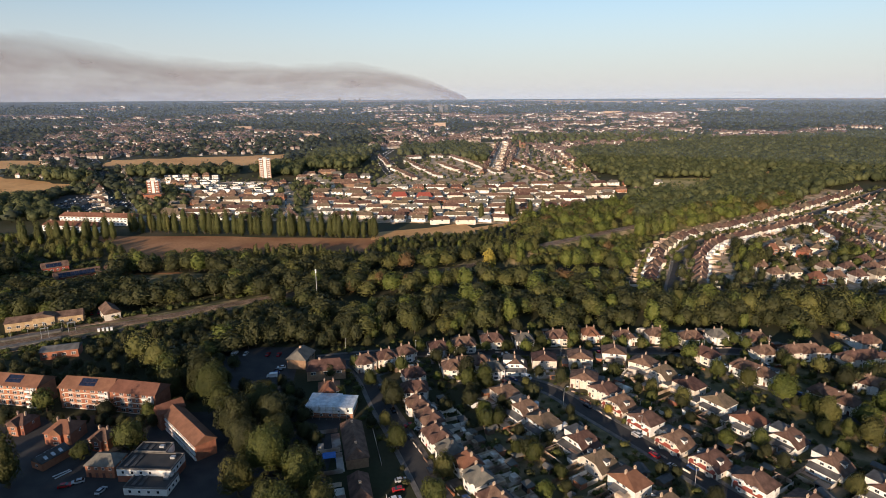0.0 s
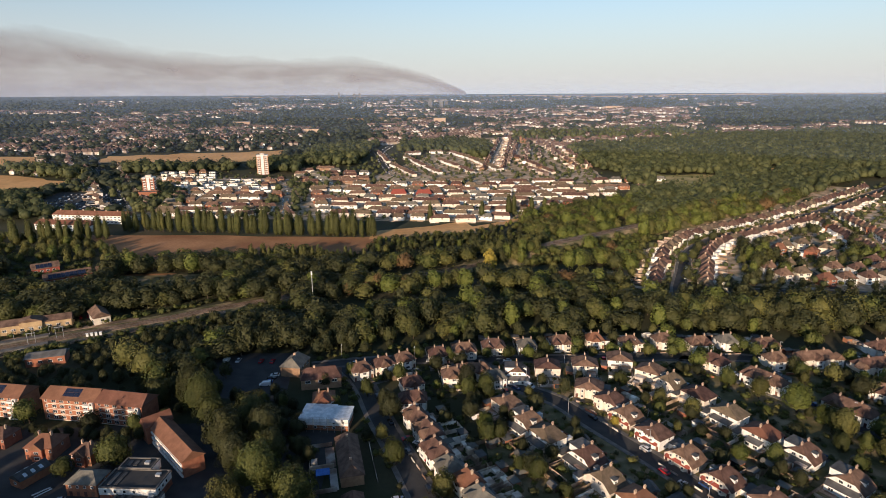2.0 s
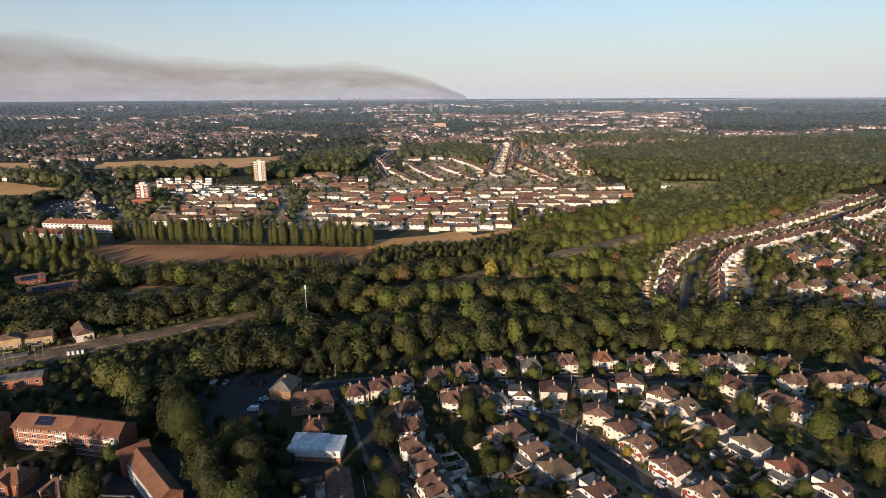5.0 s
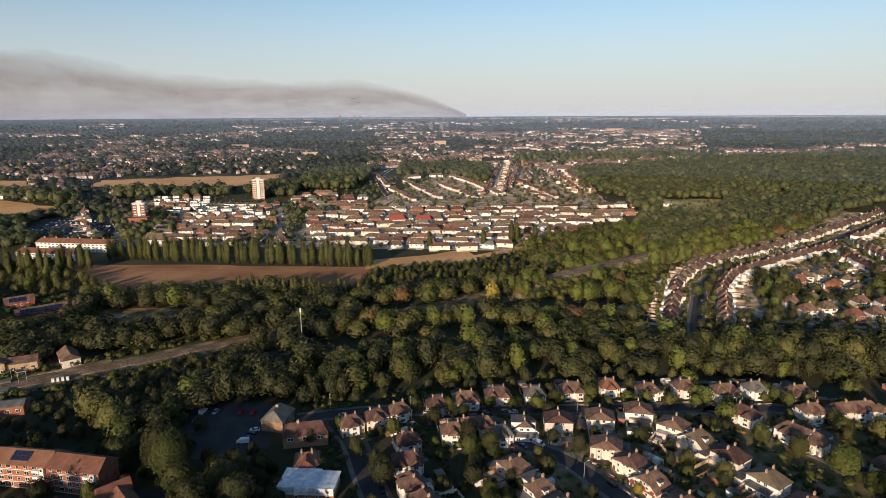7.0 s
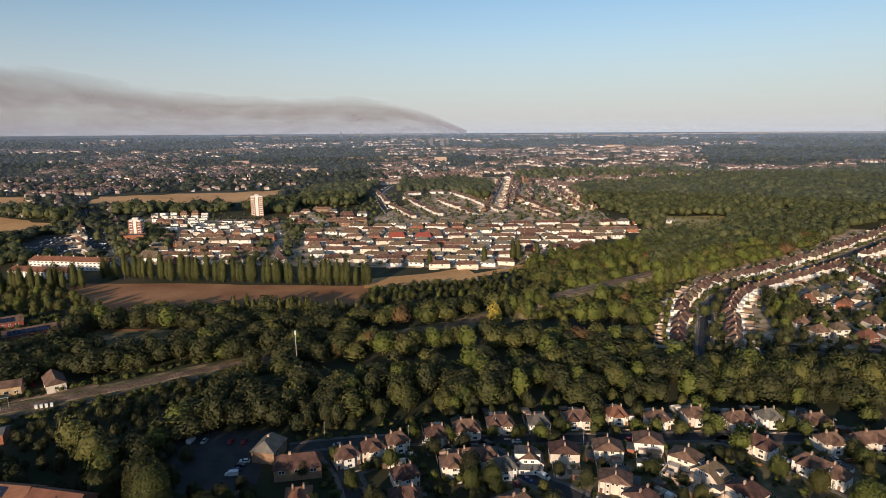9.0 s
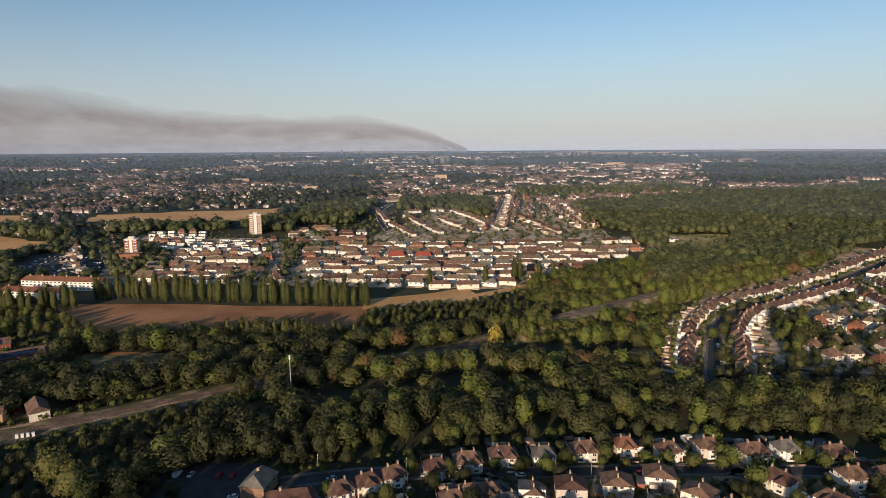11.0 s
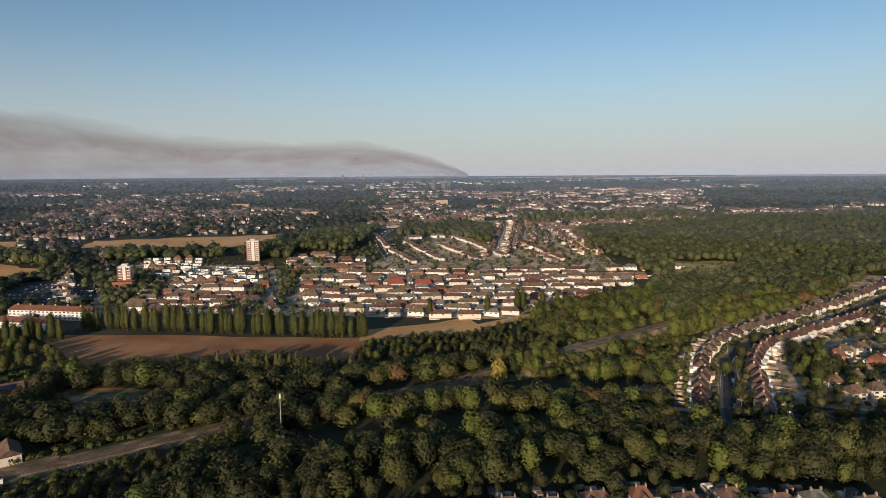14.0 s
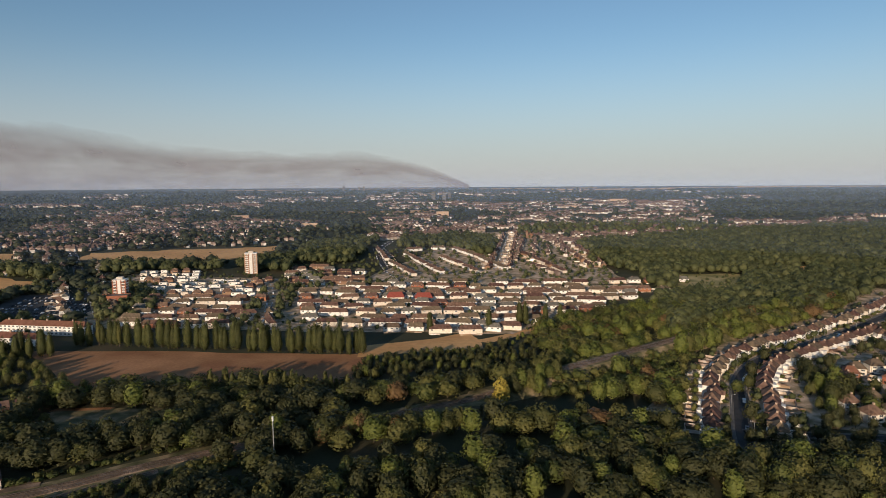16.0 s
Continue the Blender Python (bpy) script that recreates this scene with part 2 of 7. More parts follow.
class Shape:
    """Collects faces of one part; made() links them as one mesh object."""

    def __init__(self):
        self.v, self.f = [], []

    def add(self, verts, faces):
        o = len(self.v)
        self.v += [tuple(p) for p in verts]
        self.f += [tuple(i + o for i in f) for f in faces]
        return self

    def box(self, x0, y0, z0, x1, y1, z1):
        return self.add([(x0, y0, z0), (x1, y0, z0), (x1, y1, z0), (x0, y1, z0), (x0, y0, z1), (x1, y0, z1), (x1, y1, z1), (x0, y1, z1)],
                        [(3, 2, 1, 0), (4, 5, 6, 7), (0, 1, 5, 4), (1, 2, 6, 5), (2, 3, 7, 6), (3, 0, 4, 7)])

    def prism(self, pts, z0, z1):
        """Upright prism over the outline pts (counter-clockwise)."""
        k = len(pts)
        return self.add([(x, y, z0) for x, y in pts] + [(x, y, z1) for x, y in pts],
                        [tuple(reversed(range(k))), tuple(range(k, 2 * k))] + [(i, (i + 1) % k, k + (i + 1) % k, k + i) for i in range(k)])

    def tube(self, a, b, r0, r1, n=6):
        a, b = Vector(a), Vector(b)
        q = (b - a).to_track_quat("Z", "Y")
        ring = [Vector((math.cos(6.2832 * i / n), math.sin(6.2832 * i / n), 0)) for i in range(n)]
        return self.add([a + q @ (p * r0) for p in ring] + [b + q @ (p * r1) for p in ring],
                        [tuple(reversed(range(n))), tuple(range(n, 2 * n))] + [(i, (i + 1) % n, n + (i + 1) % n, n + i) for i in range(n)])

    def hip(self, x0, y0, x1, y1, z0, z1, inset0, inset1, along="x", edge=0.14):
        """Hipped roof, a solid with a fascia; insets: how far each end of the ridge lies from its eaves (0: gable)."""
        if along == "x":
            ym = (y0 + y1) / 2
            ridge = [(x0 + inset0, ym, z1), (x1 - inset1, ym, z1)]
        else:
            xm = (x0 + x1) / 2
            ridge = [(xm, y0 + inset0, z1), (xm, y1 - inset1, z1)]
        base = [(x0, y0), (x1, y0), (x1, y1), (x0, y1)]
        v = [(x, y, z0 - edge) for x, y in base] + [(x, y, z0) for x, y in base] + ridge
        f = [(3, 2, 1, 0)] + [(i, (i + 1) % 4, 4 + (i + 1) % 4, 4 + i) for i in range(4)]
        if along == "x":
            f += [(4, 5, 9, 8), (6, 7, 8, 9), (5, 6, 9), (7, 4, 8)]
        else:
            f += [(4, 5, 8), (5, 6, 9, 8), (6, 7, 9), (7, 4, 8, 9)]
        return self.add(v, f)

    def gable_wall(self, x0, x1, y, z0, z1, thick=0.25, along="x"):
        """Triangular wall under a gable."""
        if along == "x":
            p = [(x0, y, z0), (x1, y, z0), ((x0 + x1) / 2, y, z1), (x0, y + thick, z0), (x1, y + thick, z0), ((x0 + x1) / 2, y + thick, z1)]
        else:
            p = [(y, x0, z0), (y, x1, z0), (y, (x0 + x1) / 2, z1), (y + thick, x0, z0), (y + thick, x1, z0), (y + thick, (x0 + x1) / 2, z1)]
        return self.add(p, [(0, 1, 2), (5, 4, 3), (0, 3, 4, 1), (1, 4, 5, 2), (2, 5, 3, 0)])

    def mesh(self, name, mat, smooth=False):
        m = bpy.data.meshes.new(name)
        m.from_pydata(self.v, [], self.f)
        for one in mat if isinstance(mat, (list, tuple)) else [mat]:
            m.materials.append(M[one])
        m.update()
        if smooth:
            m.shade_smooth()
        return m

    def made(self, name, mat, parent=None, label="", at=None, smooth=False):
        ob = new(name, self.mesh(name, mat, smooth))
        ob.parent = parent
        if at is not None:
            ob.matrix_basis = at
        return tagged(ob, label)


def put(name, data, parent, at, label=""):
    """One more part on a shared mesh."""
    ob = new(name, data)
    ob.parent = parent
    ob.matrix_basis = at
    return tagged(ob, label)


def thing(name, label, category, group="", kind=""):
    return tagged(new(name), label, category, group, kind)


def arrays(name, verts, faces, mat, parent=None):
    """A mesh object from number arrays, all faces with as many corners."""
    m = bpy.data.meshes.new(name)
    m.from_pydata(verts.tolist(), [], faces.tolist())
    for one in mat if isinstance(mat, (list, tuple)) else [mat]:
        m.materials.append(M[one])
    m.polygons.foreach_set("use_smooth", [True] * len(m.polygons))
    m.update()
    ob = new(name, m)
    ob.parent = parent
    return ob


def inside(x, y, poly):
    hit = False
    for (x0, y0), (x1, y1) in zip(poly, poly[1:] + poly[:1]):
        if (y0 > y) != (y1 > y) and x < (x1 - x0) * (y - y0) / (y1 - y0) + x0:
            hit = not hit
    return hit


def far_from(x, y, line, d):
    """True where (x, y) is more than d metres from the polyline."""
    for (x0, y0), (x1, y1) in zip(line, line[1:]):
        dx, dy = x1 - x0, y1 - y0
        s = min(1, max(0, ((x - x0) * dx + (y - y0) * dy) / (dx * dx + dy * dy)))
        if (x - x0 - s * dx) ** 2 + (y - y0 - s * dy) ** 2 < d * d:
            return False
    return True


def curve_through(pts, step):
    """Points every step metres on a smooth line through pts."""
    p = [Vector(q) for q in pts]
    p = [2 * p[0] - p[1]] + p + [2 * p[-1] - p[-2]]
    out = []
    for a, b, c, d in zip(p, p[1:], p[2:], p[3:]):
        k = max(1, round((c - b).length / step))
        for i in range(k):
            s = i / k
            out.append(0.5 * (2 * b + (c - a) * s + (2 * a - 5 * b + 4 * c - d) * s * s + (3 * b - a - 3 * c + d) * s ** 3))
    return out + [p[-2]]


def ribbon(name, pts, width, mat, z, off=0.0, thick=0.0, label="", category="", kind="structure", step=8, parent=None, rise=None, skirt=0.0):
    """A strip along a line, off metres to its right; thick: a raised strip with edges."""
    line = curve_through(pts, step)
    v, f = [], []
    for i, p in enumerate(line):
        t = (line[min(i + 1, len(line) - 1)] - line[max(i - 1, 0)]).normalized()
        side = Vector((t.y, -t.x))
        for s in (-0.5, 0.5):
            q = p + side * (off + s * width)
            v.append((q.x, q.y, level(q.x, q.y) + z + (rise(q.x, q.y) if rise else 0.0)))
        if i:
            k = 2 * i
            f.append((k - 2, k - 1, k + 1, k))
    if skirt:
        n = len(v)
        for i in range(n // 2):
            (x0, y0, _), (x1, y1, _) = v[2 * i], v[2 * i + 1]
            dx, dy = (x1 - x0) / width * skirt, (y1 - y0) / width * skirt
            v += [(x0 - dx, y0 - dy, -0.3), (x1 + dx, y1 + dy, -0.3)]
    if thick or skirt:
        n = n if skirt else len(v)
        if not skirt:
            v += [(x, y, h - thick) for x, y, h in v]
        for i in range(1, n // 2):
            k = 2 * i
            f += [(k, n + k, n + k - 2, k - 2), (k - 1, n + k - 1, n + k + 1, k + 1)]
    s = Shape()
    s.v, s.f = v, f
    return tagged(s.made(name, mat, parent), label, category, "", kind)


def patch(name, corners, mat, label, category, z=0.05, n=10, wobble=4.0):
    """A four-cornered sheet that lies on the ground, with uneven edges."""
    a, b, c, d = [Vector(p) for p in corners]
    s = Shape()
    for i in range(n + 1):
        for j in range(n + 1):
            u, w = i / n, j / n
            p = a * (1 - u) * (1 - w) + b * u * (1 - w) + c * u * w + d * (1 - u) * w
            q = p + Vector((noise.noise((p.x * 0.03, p.y * 0.03, 1.7)), noise.noise((p.x * 0.03, p.y * 0.03, 5.1)))) * wobble
            s.v.append((q.x, q.y, level(q.x, q.y) + z))
    s.f = [(i * (n + 1) + j, (i + 1) * (n + 1) + j, (i + 1) * (n + 1) + j + 1, i * (n + 1) + j + 1) for i in range(n) for j in range(n)]
    if (b - a).cross(d - a) < 0:
        s.f = [tuple(reversed(q)) for q in s.f]
    return tagged(s.made(name, mat), label, category, "", "structure")

# ---- ground, fields, roads, railway ----
ring = Shape()
radii = [0, 40, 90, 150, 230, 330, 450, 560, 640, 760, 890, 1060, 1240, 1500, 1790, 2200, 2600, 3000, 3500, 4000, 4500, 4950]
spokes = 96
ring.v = [(0, 0, 0)] + [(r * math.sin(6.28319 * i / spokes), r * math.cos(6.28319 * i / spokes), float(np.interp(r, RINGS, RISES))) for r in radii[1:] for i in range(spokes)]
ring.f = [(0, 1 + (i + 1) % spokes, 1 + i) for i in range(spokes)]
ring.f += [(1 + k * spokes + i, 1 + k * spokes + (i + 1) % spokes, 1 + (k + 1) * spokes + (i + 1) % spokes, 1 + (k + 1) * spokes + i) for k in range(len(radii) - 2) for i in range(spokes)]
tagged(ring.made("ground", "ground"), "rough grass and bare soil reaching to the horizon", "ground", "", "structure")

patch("field", [(-214, 414), (-58, 425), (-56, 506), (-316, 520)], "dry", "sun-dried brown playing field with bleached grass", "field", wobble=5)
patch("field", [(-62, 498), (30, 520), (24, 568), (-62, 526)], "dry_far", "sun-dried brown grass strip beside the terraces", "field", 0.06, wobble=5)
patch("field", [(22, 540), (34, 535), (95, 580), (90, 592)], "dry_far", "worn dry grass path along the trees", "field", 0.05, wobble=2)
patch("field", [(-560, 960), (-300, 985), (-290, 1120), (-570, 1030)], "dry_far", "wide dry yellow meadow", "field", 0.6, wobble=20)
patch("field", [(-790, 842), (-621, 887), (-670, 1008), (-850, 975)], "dry_far", "wide dry yellow meadow", "field", 0.5, wobble=15)
patch("field", [(-710, 672), (-517, 702), (-492, 798), (-690, 868)], "dry_far", "wide dry yellow meadow", "field", 0.5, wobble=15)
patch("field", [(245, 708), (320, 700), (392, 840), (296, 856)], "scrub", "rough scrubby grassland among trees", "field", 0.3, wobble=10)
patch("field", [(402, 842), (482, 832), (506, 886), (420, 882)], "dry_far", "bare dry clearing in the wood", "field", 0.4, wobble=10)
patch("field", [(-222, 352), (-140, 362), (-125, 402), (-215, 400)], "lawn", "shaded grass clearing among trees", "field", 0.05)
patch("field", [(-218, 397), (-186, 399), (-185, 402), (-216, 402)], "dry", "worn dry path at the edge of the clearing", "field", 0.07, wobble=3)
for corners in ([(-330, 1850), (-60, 1900), (-40, 2020), (-340, 1960)], [(700, 3900), (1500, 3800), (1500, 4050), (700, 4150)], [(2000, 4100), (2700, 3700), (2800, 3850), (2050, 4300)], [(250, 4250), (1100, 4300), (1100, 4420), (250, 4400)], [(1500, 4200), (2100, 3900), (2150, 4060), (1550, 4350)], [(-700, 4350), (-100, 4450), (-100, 4560), (-700, 4480)], [(-1500, 4050), (-900, 4200), (-900, 4320), (-1500, 4200)], [(900, 3960), (1300, 3900), (1320, 3990), (900, 4040)]):
    patch("field", corners, "dry_far", "distant harvested pale field", "field", 1.5, 16, 40)

RAIL = [(-330, 217), (-229, 272), (-193, 293), (-176, 304), (-154, 317), (-122, 338), (-30, 388), (68, 442), (162, 509), (300, 610)]


def rail_height(x, y):
    """The line climbs on to an embankment east of the wood."""
    s = min(1.0, max(0.0, (x - 12) / 58))
    return 7.0 * s * s * (3 - 2 * s)


ribbon("embankment", RAIL, 12, "lawn", 0.1, rise=rail_height, skirt=9, label="grassy embankment that carries the railway", category="embankment")
ribbon("trackbed", RAIL, 7.2, "ballast", 0.25, thick=0.3, rise=rail_height, label="brown stone ballast trackbed of the railway", category="railway")
ribbon("trackbed", [(-330, 207), (-229, 261), (-190, 284), (-158, 304), (-124, 328)], 4.4, "ballast", 0.22, thick=0.3, label="brown stone ballast of the railway sidings", category="railway")
ribbon("yard", [(-330, 220), (-229, 275), (-193, 297), (-166, 313)], 20, "dirt", 0.06, label="weedy brown ballast and dirt beside the tracks", category="yard")
ribbon("trackbed", [(-330, 229), (-229, 284), (-193, 305), (-168, 317)], 4.2, "ballast", 0.22, thick=0.3, label="brown stone ballast of a side track", category="railway")
for off, w in ((-5.6, 2.4), (5.4, 2.0)):
    ribbon("verge", RAIL[:6], w, "lawn", 0.12, off, label="dry bleached grass beside the track", category="verge")
sleepers = new("sleepers")
tagged(sleepers, "concrete sleepers under the rails", "sleepers", "", "stuff")
tie = Shape()
for pts, offs, rise in ((RAIL, (-1.9, 1.9), rail_height), ([(-330, 207), (-229, 261), (-190, 284), (-158, 304), (-124, 328)], (0.0,), None)):
    for off in offs:
        track = tagged(new("railway_track"), "pair of rusty steel rails on ballast", "railway track", "railway tracks", "structure")
        for gauge in (-0.72, 0.72):
            ribbon("rail", pts, 0.18, "rail", 0.62, off + gauge, 0.18, kind="", parent=track, rise=rise)
    line = curve_through(pts, 1.6)
    for i, p in enumerate(line[:-1]):
        t = (line[i + 1] - p).normalized()
        side = Vector((t.y, -t.x))
        for off in offs:
            c = p + side * off
            a, b = side * 1.25, t * 0.14
            z = rise(c.x, c.y) if rise else 0.0
            tie.add([(*(c + sa * a + sb * b), z + h) for h in (0.2, 0.29) for sa, sb in ((-1, -1), (1, -1), (1, 1), (-1, 1))], [(4, 5, 6, 7), (0, 1, 5, 4), (1, 2, 6, 5), (2, 3, 7, 6), (3, 0, 4, 7)])
tie.made("sleeper_run", "sleeper", sleepers)

ROAD_A = [(128, 92), (110, 122), (88, 158), (71, 186), (55, 211), (46, 226), (30, 240), (14, 262)]
ROAD_B = [(180, 165), (155, 203), (141, 226), (122, 252), (112, 266)]
ROAD_TOP = [(-60, 258), (-30, 264), (14, 264), (60, 265), (112, 266), (150, 263), (210, 250), (260, 235)]
ROAD_C = [(8, 128), (-4, 161), (-14, 188), (-25, 215), (-34, 240), (-45, 258)]
ROAD_E = [(141, 345), (150, 368), (166, 403), (182, 437), (205, 470), (234, 497), (300, 540), (376, 595), (460, 660), (560, 740)]
ROAD_S = [(150, 366), (200, 360), (270, 352), (340, 345), (420, 330)]
ROAD_L = [(-300, 575), (-335, 630), (-430, 775), (-536, 933), (-720, 1200)]
ROAD_G = [(-140, 560), (-159, 600), (-196, 740), (-230, 830)]
ROAD_D = [(-18, 770), (-72, 872), (-110, 1060), (-100, 1200)]
ROAD_H = [(72, 900), (85, 960), (140, 1328), (160, 1500)]
for pts, w in ((ROAD_A, 6.4), (ROAD_B, 6), (ROAD_TOP, 5.6), (ROAD_C, 6.8), (ROAD_E, 6.4), (ROAD_S, 5), (ROAD_L, 9), (ROAD_G, 7), (ROAD_D, 6), (ROAD_H, 6)):
    ribbon("road", pts, w, "asphalt", 0.06, label="worn dark asphalt residential road", category="road")
    for side in (-1, 1):
        ribbon("pavement", pts, 1.8, "paving", 0.17, side * (w / 2 + 0.95), 0.13, label="grey slab pavement with a kerb", category="pavement")
patch("gardens", [(20, 150), (175, 120), (215, 262), (10, 262)], "lawn", "patchy lawns and bare soil of the back gardens", "gardens", 0.02, 10, 6)
patch("gardens", [(108, 392), (300, 345), (660, 620), (410, 800)], "garden", "dry lawns and pale paving of the gardens", "gardens", 0.02, 10, 8)
patch("gardens", [(-330, 590), (60, 562), (240, 780), (-420, 860)], "garden", "dry lawns and pale paving of the gardens", "gardens", 0.3, 24, 8)
patch("gardens", [(-120, 785), (225, 790), (235, 1330), (70, 1330)], "garden", "dry lawns and pale paving of the gardens", "gardens", 0.4, 30, 8)
patch("car_park", [(-112, 232), (-64, 226), (-70, 272), (-110, 272)], "asphalt", "shaded dark asphalt car park", "car park", 0.04, 4, 1)
patch("yard", [(-75, 120), (-36, 120), (-40, 215), (-66, 215)], "asphalt", "dark asphalt yard behind the flats", "yard", 0.04, 4, 1)
patch("yard", [(-160, 120), (-70, 120), (-70, 212), (-190, 205)], "asphalt", "shaded tarmac forecourt between the buildings", "yard", 0.035, 4, 1)

# ---- houses ----


def window_mesh(w, h):
    """A white frame with mullions round dark panes, proud of the wall."""
    xs = [-w / 2, -w / 2 + 0.1, w / 2 - 0.1, w / 2] if w < 1.2 else [-w / 2, -w / 2 + 0.1, -0.05, 0.05, w / 2 - 0.1, w / 2]
    zs = [-h / 2, -h / 2 + 0.1, h / 2 - 0.1, h / 2]
    s, mat, k = Shape(), [], len(xs)
    s.v = [(x, -0.06, z) for z in zs for x in xs] + [(x, 0.05, z) for x, z in ((xs[0], zs[0]), (xs[-1], zs[0]), (xs[-1], zs[-1]), (xs[0], zs[-1]))]
    for j in range(3):
        for i in range(k - 1):
            s.f.append((j * k + i, j * k + i + 1, (j + 1) * k + i + 1, (j + 1) * k + i))
            mat.append(1 if j == 1 and i % 2 == 1 else 0)
    n = 4 * k
    s.f += [(n, n + 1, k - 1, 0), (n + 1, n + 2, n - 1, k - 1), (n + 2, n + 3, 3 * k, n - 1), (n + 3, n, 0, 3 * k)]
    m = s.mesh("window", ["frame", "glass"])
    m.polygons.foreach_set("material_index", mat + [0] * 4)
    return m


WINDOWS = {key: window_mesh(*key) for key in ((1.5, 1.2), (1.0, 1.1), (2.2, 1.3), (1.2, 0.9), (1.8, 1.3))}


def window(parent, x, y, z, turn, size=(1.5, 1.2)):
    """A framed pane in a wall; turn: degrees about z, 0 looks to -y."""
    put("window", WINDOWS[size], parent, pose(x, y, z, 0, 0, turn))


DOOR = Shape().box(-0.45, -0.06, 0, 0.45, 0.05, 2.05).box(-0.55, -0.03, 0, -0.45, 0.05, 2.15).box(0.45, -0.03, 0, 0.55, 0.05, 2.15).mesh("door", "door")


def chimney(parent, x, y, z0, z1, mat="stack", w=0.55, d=0.9):
    s = Shape().box(-w / 2, -d / 2, z0, w / 2, d / 2, z1 - 0.25).box(-w / 2 - 0.08, -d / 2 - 0.08, z1 - 0.25, w / 2 + 0.08, d / 2 + 0.08, z1)
    for k in (-0.22, 0.22):
        s.tube((0, k, z1), (0, k, z1 + 0.45), 0.15, 0.12, 7)
    s.made("chimney", mat, parent, at=pose(x, y, 0))


def bay(parent, x, y, z1, mat, w=2.6):
    a = w / 2
    ob = Shape().prism([(-a, 0.1), (-a + 0.7, -0.9), (a - 0.7, -0.9), (a, 0.1)], 0, z1).made("bay", mat, parent, at=pose(x, y, 0))
    for z in (1.5, 4.1):
        if z < z1:
            window(ob, 0, -0.93, z, 0, (1.0, 1.1))
    return ob


